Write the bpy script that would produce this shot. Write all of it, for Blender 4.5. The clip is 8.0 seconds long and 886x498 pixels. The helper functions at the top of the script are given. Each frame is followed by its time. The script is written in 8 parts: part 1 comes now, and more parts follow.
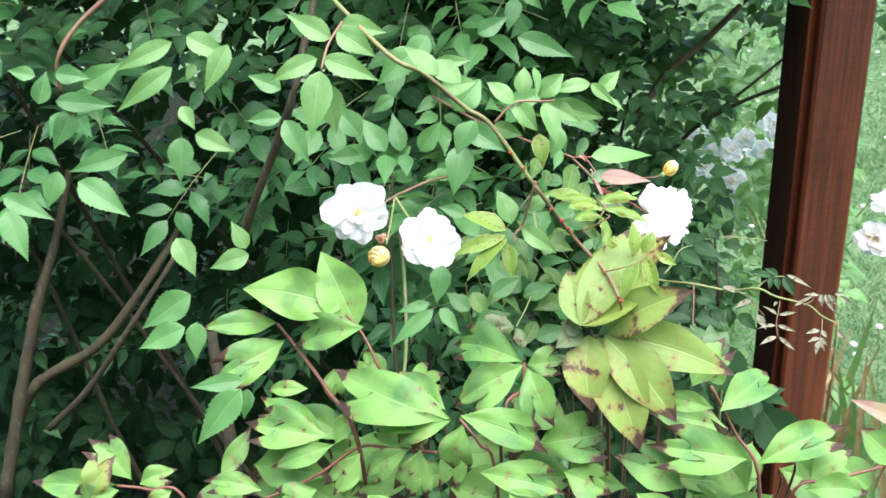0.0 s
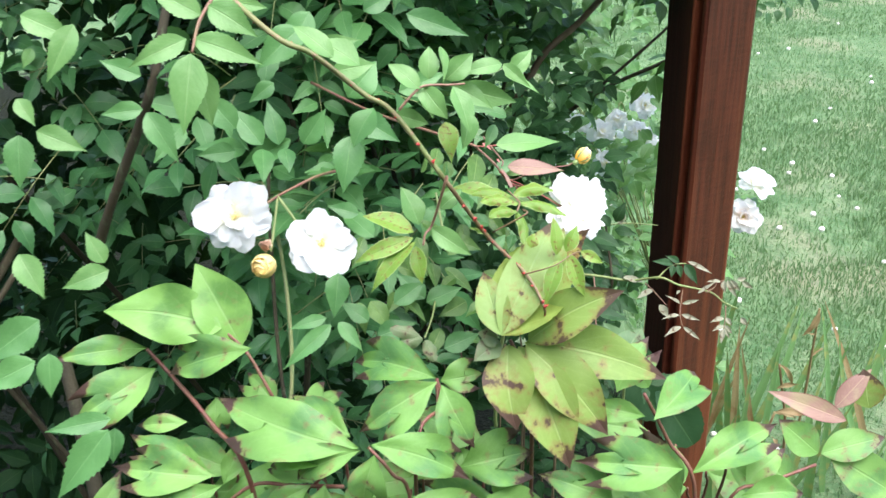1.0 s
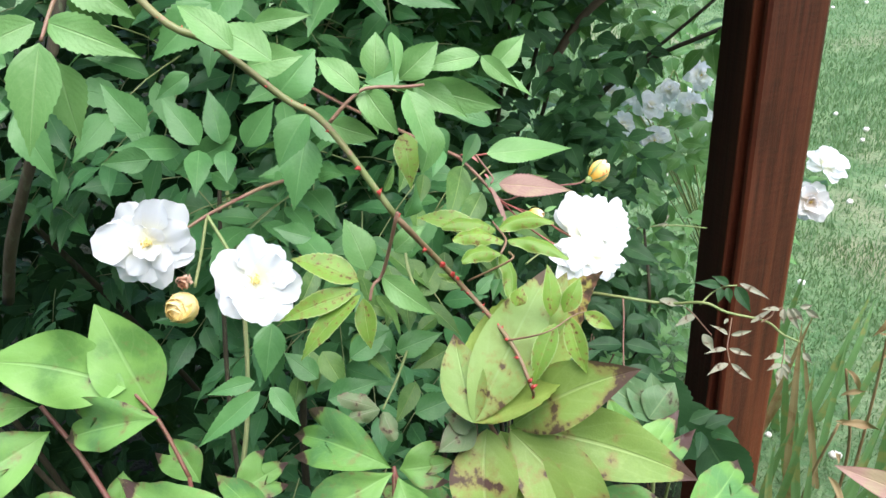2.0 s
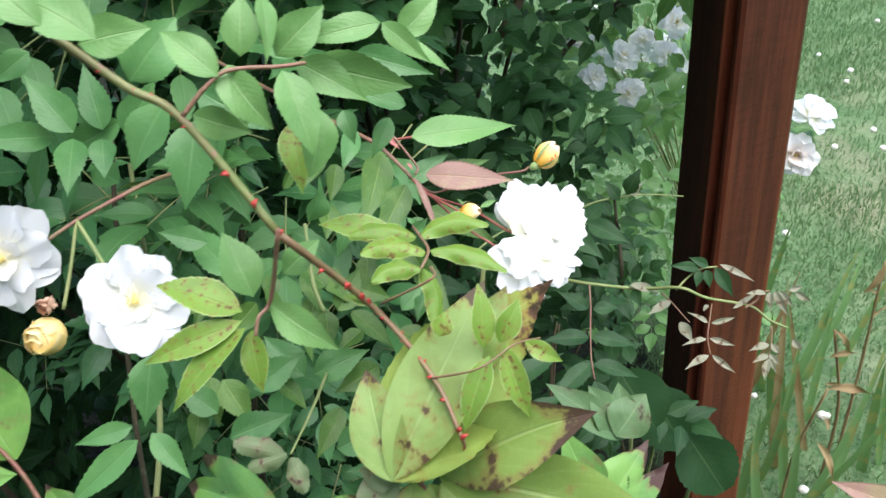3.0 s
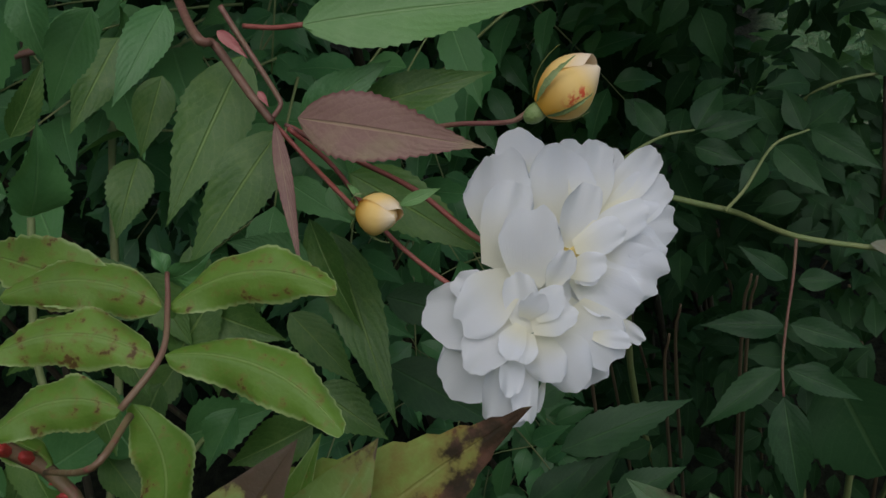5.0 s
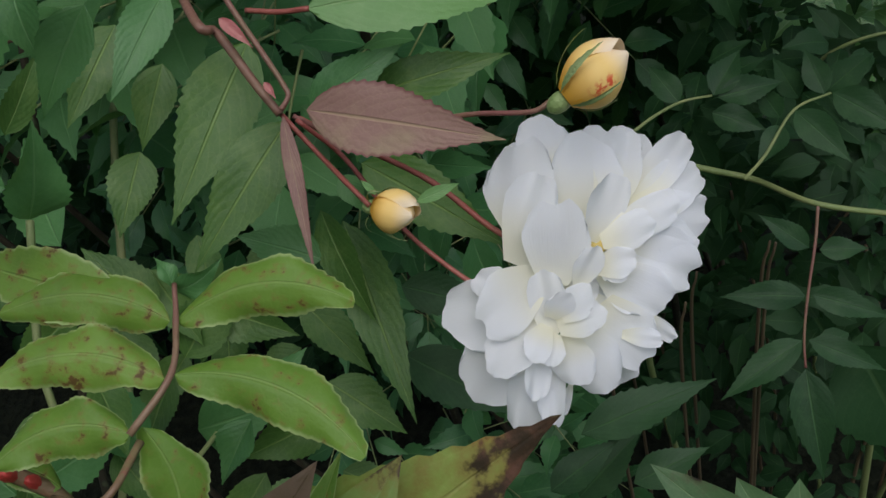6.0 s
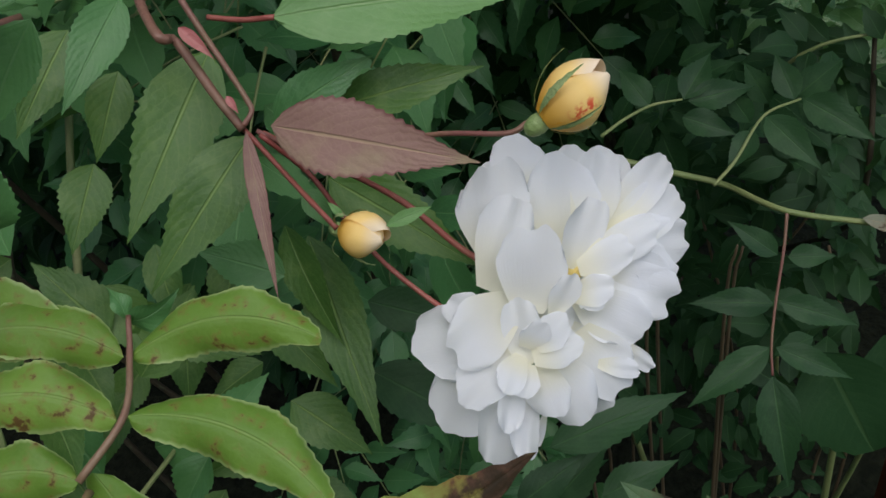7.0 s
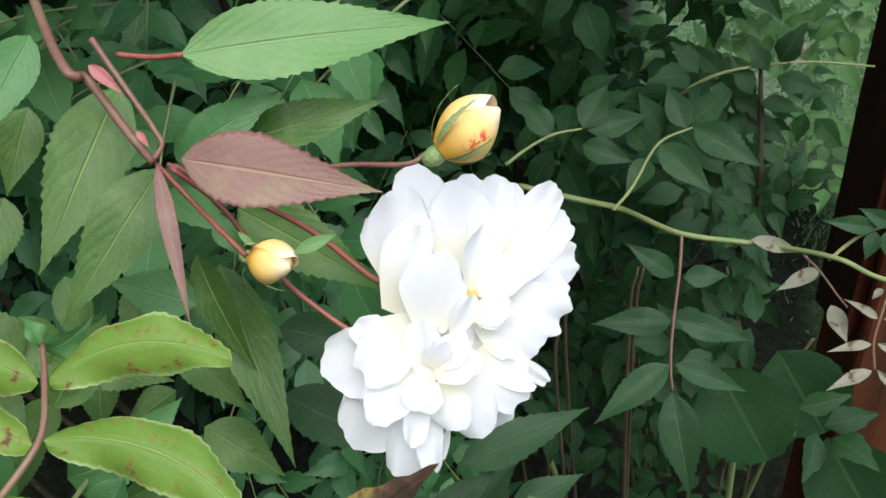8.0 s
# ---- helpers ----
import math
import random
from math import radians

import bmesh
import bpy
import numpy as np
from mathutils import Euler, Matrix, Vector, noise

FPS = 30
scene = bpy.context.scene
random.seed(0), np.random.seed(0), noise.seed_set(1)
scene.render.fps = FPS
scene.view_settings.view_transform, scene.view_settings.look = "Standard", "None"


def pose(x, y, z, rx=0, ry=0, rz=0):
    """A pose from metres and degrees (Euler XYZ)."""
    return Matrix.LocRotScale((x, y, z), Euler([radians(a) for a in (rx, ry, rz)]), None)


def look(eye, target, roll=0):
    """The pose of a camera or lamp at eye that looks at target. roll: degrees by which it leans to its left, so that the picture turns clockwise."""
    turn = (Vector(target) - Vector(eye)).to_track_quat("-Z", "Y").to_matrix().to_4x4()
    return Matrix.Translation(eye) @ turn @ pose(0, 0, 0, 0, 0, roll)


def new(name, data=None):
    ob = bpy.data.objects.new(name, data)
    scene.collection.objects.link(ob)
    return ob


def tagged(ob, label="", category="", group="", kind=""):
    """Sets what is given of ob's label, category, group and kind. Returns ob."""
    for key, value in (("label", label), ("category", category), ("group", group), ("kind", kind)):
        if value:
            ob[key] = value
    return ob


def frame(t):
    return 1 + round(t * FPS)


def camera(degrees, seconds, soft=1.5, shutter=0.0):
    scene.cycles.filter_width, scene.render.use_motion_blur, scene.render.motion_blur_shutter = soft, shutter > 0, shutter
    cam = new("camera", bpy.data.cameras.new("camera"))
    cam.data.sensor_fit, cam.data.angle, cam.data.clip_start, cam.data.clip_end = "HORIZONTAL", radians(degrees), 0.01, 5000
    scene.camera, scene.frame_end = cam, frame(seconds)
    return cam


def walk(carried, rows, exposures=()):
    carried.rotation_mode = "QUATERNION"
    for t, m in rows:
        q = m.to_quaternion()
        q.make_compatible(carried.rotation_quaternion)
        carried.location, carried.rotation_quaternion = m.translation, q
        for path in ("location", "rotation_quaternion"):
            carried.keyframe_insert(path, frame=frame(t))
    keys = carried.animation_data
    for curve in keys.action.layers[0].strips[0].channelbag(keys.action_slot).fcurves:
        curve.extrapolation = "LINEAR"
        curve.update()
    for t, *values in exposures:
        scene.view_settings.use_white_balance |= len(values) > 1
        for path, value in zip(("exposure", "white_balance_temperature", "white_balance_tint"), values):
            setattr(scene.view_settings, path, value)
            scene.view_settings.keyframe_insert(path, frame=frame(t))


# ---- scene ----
cam = camera(49.0, 8.0, shutter=0.2)
PATH = [
    (0.0, look((0.0438, 0.0201, 1.2788), (-0.0947, 0.9172, 0.8592), -3.34)),
    (0.5, look((-0.0137, 0.0391, 1.2735), (-0.0366, 0.9434, 0.8472), -2.14)),
    (1.0, look((0.0022, 0.0978, 1.2566), (0.0162, 0.9961, 0.8174), -1.63)),
    (1.2, look((0.0239, 0.1449, 1.2492), (0.0213, 1.0382, 0.7999), -1.70)),
    (2.3, look((0.0541, 0.2876, 1.2239), (0.0051, 1.1556, 0.7298), -2.50)),
    (2.5, look((0.0449, 0.3050, 1.2191), (0.0410, 1.1689, 0.7154), -1.72)),
    (3.0, look((0.0802, 0.3556, 1.2056), (0.0472, 1.2043, 0.6776), -3.69)),
    (3.3, look((0.1318, 0.4075, 1.2004), (0.0228, 1.2409, 0.6585), -6.39)),
    (3.5, look((0.1579, 0.4416, 1.1816), (-0.0009, 1.2649, 0.6367), -6.70)),
    (4.0, look((0.1695, 0.5431, 1.1257), (-0.1402, 1.2816, 0.5267), -11.88)),
    (4.1, look((0.1646, 0.5683, 1.1178), (-0.1636, 1.2753, 0.4914), -11.55)),
    (4.5, look((0.1474, 0.5834, 1.1084), (-0.1710, 1.2929, 0.4799), -12.54)),
    (4.7, look((0.1546, 0.5890, 1.1074), (-0.1795, 1.2864, 0.4734), -13.50)),
    (5.8, look((0.1409, 0.6072, 1.1138), (-0.1475, 1.2675, 0.4204), -12.40)),
    (6.0, look((0.1461, 0.6081, 1.1083), (-0.1829, 1.2592, 0.4244), -15.57)),
    (6.5, look((0.1408, 0.6159, 1.1074), (-0.1778, 1.2647, 0.4163), -14.62)),
    (7.0, look((0.1418, 0.6176, 1.1080), (-0.1500, 1.2693, 0.4079), -13.19)),
    (7.5, look((0.1453, 0.6168, 1.1115), (-0.1110, 1.2780, 0.4065), -11.35)),
    (8.0, look((0.1466, 0.6109, 1.1143), (-0.0633, 1.3018, 0.4225), -9.20)),
]
walk(cam, PATH, exposures=[(0.0, 2.74), (1.0, 2.61), (2.0, 2.38), (2.6, 2.22), (3.0, 2.22), (3.5, 2.05), (4.0, 1.35), (4.5, 0.08), (4.7, 0.04), (5.8, 0.48), (7.5, 0.80), (8.0, 1.60)])

# ---- light ----
world = bpy.data.worlds.new("overcast_sky")
scene.world = world
world.use_nodes = True
wn = world.node_tree.nodes
sky = wn.new("ShaderNodeTexSky")
sky.sky_type = "NISHITA"
sky.sun_disc = False
sky.sun_elevation = radians(68)
sky.sun_rotation = radians(142)
sky.air_density = 1.0
sky.dust_density = 2.0
world.node_tree.links.new(sky.outputs[0], wn["Background"].inputs[0])
wn["Background"].inputs[1].default_value = 0.07
sun = new("sun", bpy.data.lights.new("sun", "SUN"))
sun.data.energy = 1.5
sun.data.angle = radians(70)
sun.data.color = (1.0, 0.985, 1.0)
sun.matrix_world = look((0.75, -0.95, 3.4), (0, 0, 0))


# ---- materials ----
def nodes_of(name):
    m = bpy.data.materials.new(name)
    m.use_nodes = True
    nt = m.node_tree
    return m, nt, nt.nodes["Principled BSDF"]


def math_node(nt, op, a, b=None, c=None):
    n = nt.nodes.new("ShaderNodeMath")
    n.operation = op
    for i, v in enumerate((a, b, c)):
        if v is None:
            continue
        if isinstance(v, (int, float)):
            n.inputs[i].default_value = v
        else:
            nt.links.new(v, n.inputs[i])
    return n.outputs[0]


def mix_node(nt, fac, a, b, mode="MIX"):
    n = nt.nodes.new("ShaderNodeMix")
    n.data_type, n.blend_type = "RGBA", mode
    for i, v in ((0, fac), (6, a), (7, b)):
        if isinstance(v, (int, float)):
            n.inputs[i].default_value = v
        elif isinstance(v, tuple):
            n.inputs[i].default_value = (*v, 1)
        else:
            nt.links.new(v, n.inputs[i])
    return n.outputs[2]


def noise_node(nt, scale, detail=4.0, vec=None, rough=0.55):
    n = nt.nodes.new("ShaderNodeTexNoise")
    n.inputs["Scale"].default_value, n.inputs["Detail"].default_value = scale, detail
    n.inputs["Roughness"].default_value = rough
    if vec is not None:
        nt.links.new(vec, n.inputs["Vector"])
    return n.outputs["Fac"]


def math_vector(nt, x, y):
    n = nt.nodes.new("ShaderNodeCombineXYZ")
    nt.links.new(x, n.inputs[0])
    nt.links.new(y, n.inputs[1])
    return n.outputs[0]


def step_node(nt, v, lo, hi):
    n = nt.nodes.new("ShaderNodeMapRange")
    n.interpolation_type = "SMOOTHSTEP"
    nt.links.new(v, n.inputs[0])
    n.inputs[1].default_value, n.inputs[2].default_value = lo, hi
    return n.outputs[0]


def random_of(nt, joined):
    """A random number for each piece: by object, or by island where the pieces are joined."""
    if joined:
        return nt.nodes.new("ShaderNodeNewGeometry").outputs["Random Per Island"]
    return nt.nodes.new("ShaderNodeObjectInfo").outputs["Random"]


def leaf_material(name, dark, light, vein, rough=0.45, joined=False, spots=None, amount=0.0, tips=0.0,
                  lateral=9.0, glow=0.28, edge=None, patch=None, grain=95, gloss=0.4, dead=None):
    m, nt, p = nodes_of(name)
    L = nt.links.new
    uv = nt.nodes.new("ShaderNodeUVMap").outputs[0]
    sep = nt.nodes.new("ShaderNodeSeparateXYZ")
    L(uv, sep.inputs[0])
    s, u = sep.outputs[0], math_node(nt, "ABSOLUTE", math_node(nt, "SUBTRACT", sep.outputs[1], 0.5))
    co = nt.nodes.new("ShaderNodeTexCoord").outputs["Object"]
    rnd = random_of(nt, joined)
    blot = noise_node(nt, 60, 3, co)
    fine = noise_node(nt, 420, 4, co)
    tone = math_node(nt, "ADD", math_node(nt, "MULTIPLY", rnd, 0.6), math_node(nt, "MULTIPLY", blot, 0.5))
    col = mix_node(nt, math_node(nt, "SUBTRACT", tone, 0.05), dark, light)
    col = mix_node(nt, math_node(nt, "MULTIPLY", step_node(nt, fine, 0.45, 0.7), 0.18), col, light)
    if patch:
        col = mix_node(nt, math_node(nt, "MULTIPLY", step_node(nt, noise_node(nt, 38, 4, co), 0.5, 0.68), 0.75), col, patch)
    mid = math_node(nt, "SUBTRACT", 1.0, step_node(nt, u, 0.008, 0.034))
    curve = math_node(nt, "MULTIPLY", math_node(nt, "POWER", u, 1.5), 1.0)
    rise = math_node(nt, "ADD", math_node(nt, "SUBTRACT", s, curve), math_node(nt, "MULTIPLY", blot, 0.16))
    net = nt.nodes.new("ShaderNodeTexVoronoi")
    net.feature = "DISTANCE_TO_EDGE"
    net.inputs["Scale"].default_value = 650
    L(co, net.inputs["Vector"])
    mesh_vein = math_node(nt, "SUBTRACT", 1.0, step_node(nt, net.outputs["Distance"], 0.02, 0.16))
    wave = math_node(nt, "SINE", math_node(nt, "MULTIPLY", rise, lateral * 6.283))
    lat = math_node(nt, "MULTIPLY", step_node(nt, wave, 0.80, 1.0), 0.20 if lateral > 1 else 0.0)
    cells = noise_node(nt, 900, 2, co)
    veins = math_node(nt, "MAXIMUM", mid, lat)
    col = mix_node(nt, math_node(nt, "MULTIPLY", veins, 0.62), col, vein)
    col = mix_node(nt, math_node(nt, "MULTIPLY", mesh_vein, 0.07), col, vein)
    pale = step_node(nt, noise_node(nt, 150, 4, co, 0.6), 0.52, 0.74)
    col = mix_node(nt, math_node(nt, "MULTIPLY", pale, 0.22), col, vein)
    if edge:
        col = mix_node(nt, math_node(nt, "MULTIPLY", step_node(nt, u, 0.43, 0.495), 0.75), col, edge)
    if spots:
        big = noise_node(nt, grain, 5, co, 0.62)
        at_tip = math_node(nt, "MULTIPLY", math_node(nt, "SUBTRACT", s, 0.70), tips)
        rim = math_node(nt, "MULTIPLY", step_node(nt, u, 0.3, 0.5), tips * 0.06)
        field = math_node(nt, "ADD", math_node(nt, "ADD", big, math_node(nt, "MAXIMUM", at_tip, 0.0)), rim)
        field = math_node(nt, "ADD", field, math_node(nt, "MULTIPLY", math_node(nt, "SUBTRACT", rnd, 0.5), 0.05))
        msk = step_node(nt, field, 0.70 - amount, 0.77 - amount)
        halo = step_node(nt, field, 0.60 - amount, 0.74 - amount)
        col = mix_node(nt, math_node(nt, "MULTIPLY", halo, 0.55), col, spots[1])
        col = mix_node(nt, math_node(nt, "MULTIPLY", msk, 0.88), col, mix_node(nt, fine, spots[0], tuple(c * 0.35 for c in spots[0])))
    if dead:
        # one half of the blade has died back from the tip
        ragged = math_node(nt, "MULTIPLY", math_node(nt, "SUBTRACT", noise_node(nt, 110, 5, co, 0.6), 0.5), 0.8)
        lower = math_node(nt, "MULTIPLY", math_node(nt, "SUBTRACT", 0.5, sep.outputs[1]), 0.22)
        reach = math_node(nt, "ADD", math_node(nt, "ADD", s, lower), ragged)
        col = mix_node(nt, math_node(nt, "MULTIPLY", step_node(nt, reach, 0.62, 0.84), 0.6), col, (0.20, 0.095, 0.028))
        col = mix_node(nt, math_node(nt, "MULTIPLY", step_node(nt, reach, 0.79, 0.87), 0.95), col, mix_node(nt, step_node(nt, noise_node(nt, 150, 6, co, 0.65), 0.38, 0.66), (0.018, 0.009, 0.007), dead))
    L(col, p.inputs["Base Color"])
    p.inputs["Roughness"].default_value = rough
    L(math_node(nt, "ADD", math_node(nt, "MULTIPLY", fine, 0.25), rough - 0.1), p.inputs["Roughness"])
    p.inputs["Specular IOR Level"].default_value = gloss
    bump = nt.nodes.new("ShaderNodeBump")
    bump.inputs["Strength"].default_value, bump.inputs["Distance"].default_value = 0.55, 0.0006
    quilt = math_node(nt, "MULTIPLY", wave, -0.05 if lateral > 1 else 0.0)
    height = math_node(nt, "ADD", math_node(nt, "ADD", math_node(nt, "MULTIPLY", cells, 0.25), math_node(nt, "SUBTRACT", quilt, math_node(nt, "MULTIPLY", mesh_vein, 0.035))), math_node(nt, "MULTIPLY", mid, -0.8))
    L(height, bump.inputs["Height"])
    L(bump.outputs[0], p.inputs["Normal"])
    tr = nt.nodes.new("ShaderNodeBsdfTranslucent")
    L(mix_node(nt, 0.12 if dead else 0.3, col, (0.25, 0.42, 0.03)), tr.inputs[0])
    mx = nt.nodes.new("ShaderNodeMixShader")
    mx.inputs[0].default_value = glow
    L(p.outputs[0], mx.inputs[1])
    L(tr.outputs[0], mx.inputs[2])
    L(mx.outputs[0], nt.nodes["Material Output"].inputs[0])
    return m


def plain_material(name, a, b, scale=60.0, rough=0.6, bump=0.3, joined=False, stretch=(1, 1, 1), third=None):
    m, nt, p = nodes_of(name)
    L = nt.links.new
    co = nt.nodes.new("ShaderNodeTexCoord").outputs["Object"]
    mp = nt.nodes.new("ShaderNodeMapping")
    mp.inputs["Scale"].default_value = stretch
    L(co, mp.inputs[0])
    n1 = noise_node(nt, scale, 5, mp.outputs[0])
    n2 = noise_node(nt, scale * 6, 3, mp.outputs[0])
    fac = math_node(nt, "ADD", math_node(nt, "MULTIPLY", random_of(nt, joined), 0.35), math_node(nt, "MULTIPLY", step_node(nt, n1, 0.3, 0.7), 0.65))
    col = mix_node(nt, fac, a, b)
    if third:
        col = mix_node(nt, step_node(nt, n2, 0.55, 0.7), col, third)
    L(col, p.inputs["Base Color"])
    L(math_node(nt, "ADD", math_node(nt, "MULTIPLY", n2, 0.25), rough - 0.12), p.inputs["Roughness"])
    bp = nt.nodes.new("ShaderNodeBump")
    bp.inputs["Strength"].default_value, bp.inputs["Distance"].default_value = bump, 0.002
    L(n2, bp.inputs["Height"])
    L(bp.outputs[0], p.inputs["Normal"])
    return m


def petal_material(name, white, base, blush=None, glow=0.3, streak=None):
    """Petals: pale blade, warmer towards the claw, faint lengthwise veins."""
    m, nt, p = nodes_of(name)
    L = nt.links.new
    sep = nt.nodes.new("ShaderNodeSeparateXYZ")
    L(nt.nodes.new("ShaderNodeUVMap").outputs[0], sep.inputs[0])
    s, v = sep.outputs[0], sep.outputs[1]
    co = nt.nodes.new("ShaderNodeTexCoord").outputs["Object"]
    soft = noise_node(nt, 90, 3, co)
    rnd = random_of(nt, False)
    claw = math_node(nt, "SUBTRACT", 1.0, step_node(nt, math_node(nt, "ADD", s, math_node(nt, "MULTIPLY", rnd, 0.25)), 0.10, 0.80))
    col = mix_node(nt, claw, white, base)
    col = mix_node(nt, math_node(nt, "MULTIPLY", soft, 0.12), col, base)
    if blush:
        col = mix_node(nt, math_node(nt, "MULTIPLY", step_node(nt, s, 0.66, 1.0), 0.6), col, blush)
    if streak:
        lane = math_node(nt, "SUBTRACT", 1.0, step_node(nt, math_node(nt, "ABSOLUTE", math_node(nt, "SUBTRACT", v, 0.56)), 0.02, 0.13))
        run = math_node(nt, "MULTIPLY", step_node(nt, s, 0.25, 0.4), math_node(nt, "SUBTRACT", 1.0, step_node(nt, s, 0.62, 0.75)))
        dots = step_node(nt, noise_node(nt, 900, 2, co), 0.42, 0.56)
        col = mix_node(nt, math_node(nt, "MULTIPLY", math_node(nt, "MULTIPLY", lane, run), math_node(nt, "MULTIPLY", dots, 0.9)), col, streak)
    L(col, p.inputs["Base Color"])
    p.inputs["Roughness"].default_value = 0.55
    p.inputs["Specular IOR Level"].default_value = 0.25
    bp = nt.nodes.new("ShaderNodeBump")
    bp.inputs["Strength"].default_value, bp.inputs["Distance"].default_value = 0.35, 0.0007
    ribs = noise_node(nt, 38, 2, math_vector(nt, math_node(nt, "MULTIPLY", s, 0.10), v))
    L(math_node(nt, "ADD", math_node(nt, "MULTIPLY", ribs, 0.30), math_node(nt, "ADD", soft, math_node(nt, "MULTIPLY", noise_node(nt, 320, 3, co), 0.5))), bp.inputs["Height"])
    L(bp.outputs[0], p.inputs["Normal"])
    tr = nt.nodes.new("ShaderNodeBsdfTranslucent")
    L(col, tr.inputs[0])
    mx = nt.nodes.new("ShaderNodeMixShader")
    mx.inputs[0].default_value = glow
    L(p.outputs[0], mx.inputs[1])
    L(tr.outputs[0], mx.inputs[2])
    L(mx.outputs[0], nt.nodes["Material Output"].inputs[0])
    return m


ROSE = leaf_material("rose_leaf", (0.042, 0.142, 0.046), (0.118, 0.295, 0.090), (0.17, 0.35, 0.13), 0.36)
ROSE_JOINED = leaf_material("rose_leaf_far", (0.034, 0.130, 0.048), (0.100, 0.280, 0.092), (0.15, 0.32, 0.12), 0.36, joined=True)
DEEP = leaf_material("deep_leaf", (0.034, 0.100, 0.018), (0.098, 0.205, 0.040), (0.22, 0.34, 0.09), 0.42, glow=0.18, gloss=0.38, lateral=8.0)
FRESH = leaf_material("fresh_leaf", (0.086, 0.222, 0.058), (0.172, 0.352, 0.110), (0.26, 0.42, 0.17), 0.38)
CURLED = leaf_material("curled_leaf", (0.115, 0.235, 0.028), (0.225, 0.375, 0.062), (0.27, 0.40, 0.11), 0.45,
                       spots=((0.19, 0.075, 0.030), (0.25, 0.17, 0.05)), amount=0.095, edge=(0.42, 0.53, 0.22), grain=400, lateral=0.1, patch=(0.075, 0.165, 0.02))
LOBE = leaf_material("peony_lobe", (0.16, 0.27, 0.065), (0.26, 0.385, 0.110), (0.28, 0.41, 0.15), 0.5, spots=((0.075, 0.024, 0.024), (0.24, 0.15, 0.04)),
                     amount=0.065, tips=0.9, lateral=4.0, grain=110, patch=(0.15, 0.21, 0.04))
PINK = leaf_material("pink_leaf", (0.20, 0.100, 0.088), (0.31, 0.185, 0.150), (0.44, 0.33, 0.20), 0.5, edge=(0.16, 0.045, 0.05), glow=0.15, patch=(0.27, 0.235, 0.125))
PEONY = leaf_material("peony_leaf", (0.115, 0.275, 0.056), (0.235, 0.44, 0.122), (0.26, 0.45, 0.15), 0.45, spots=((0.085, 0.022, 0.045), (0.26, 0.14, 0.08)),
                      amount=0.005, tips=1.3, lateral=6.0, grain=85, gloss=0.35, patch=(0.085, 0.225, 0.080))
GREEN_PEONY = leaf_material("green_peony_leaf", (0.105, 0.27, 0.046), (0.22, 0.43, 0.10), (0.26, 0.45, 0.15), 0.42, spots=((0.085, 0.03, 0.04), (0.22, 0.2, 0.08)), amount=-0.01, tips=0.25, lateral=6.0, grain=85, gloss=0.4, patch=(0.085, 0.225, 0.05))
SPOTTED = leaf_material("spotted_leaf", (0.075, 0.16, 0.065), (0.135, 0.24, 0.105), (0.24, 0.36, 0.17), 0.5, spots=((0.05, 0.02, 0.03), (0.13, 0.12, 0.07)), amount=0.06, tips=0.3, lateral=5.0, grain=80)
STAR = leaf_material("star_leaf", (0.145, 0.25, 0.050), (0.26, 0.37, 0.085), (0.34, 0.45, 0.16), 0.5, spots=((0.085, 0.024, 0.040), (0.27, 0.14, 0.06)),
                     amount=0.055, tips=1.25, lateral=6.0, grain=62)
DEADTIP = leaf_material("dead_tip_leaf", (0.17, 0.26, 0.05), (0.27, 0.37, 0.085), (0.36, 0.45, 0.14), 0.5, spots=((0.040, 0.015, 0.011), (0.22, 0.12, 0.03)),
                        amount=0.045, tips=0.25, lateral=5.0, dead=(0.11, 0.050, 0.034), gloss=0.12, grain=150, patch=(0.15, 0.21, 0.04))
DRY = leaf_material("dry_leaf", (0.19, 0.215, 0.14), (0.36, 0.36, 0.28), (0.36, 0.30, 0.2), 0.7, patch=(0.10, 0.20, 0.075), glow=0.2, spots=((0.11, 0.06, 0.04), (0.25, 0.2, 0.13)), amount=0.08, tips=0.3, grain=180)
WILTED = leaf_material("wilted_leaf", (0.12, 0.19, 0.085), (0.24, 0.30, 0.16), (0.30, 0.32, 0.2), 0.6, patch=(0.17, 0.10, 0.10), glow=0.2, spots=((0.10, 0.04, 0.05), (0.22, 0.16, 0.1)), amount=0.06, tips=0.3, grain=140)
REED = plain_material("dead_reed", (0.075, 0.052, 0.028), (0.15, 0.105, 0.056), 40, 0.75, stretch=(1, 1, 0.2))
STIPULE = plain_material("pink_stipule", (0.42, 0.10, 0.11), (0.36, 0.16, 0.13), 120, 0.5)
RED_CANE = plain_material("red_cane", (0.16, 0.085, 0.05), (0.20, 0.16, 0.07), 60, 0.5, third=(0.24, 0.075, 0.06))
# leaf green darkened to hold the shade inside and below the plants
SHADE_DARK = leaf_material("shade_dark_leaf", (0.008, 0.034, 0.012), (0.020, 0.064, 0.020), (0.05, 0.12, 0.04), 0.55, glow=0.1, gloss=0.12, joined=True)
WITHERED = petal_material("withered_petal", (0.72, 0.48, 0.34), (0.45, 0.12, 0.08), glow=0.2)
# darker copy of the shrub's leaf colour below, with overhead shade painted in
SHADED_GREEN = leaf_material("shaded_green_leaf", (0.011, 0.042, 0.016), (0.031, 0.092, 0.032), (0.075, 0.17, 0.06), 0.45, gloss=0.28)
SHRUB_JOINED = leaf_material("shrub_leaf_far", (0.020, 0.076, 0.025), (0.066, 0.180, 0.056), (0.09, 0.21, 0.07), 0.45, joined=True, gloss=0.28)
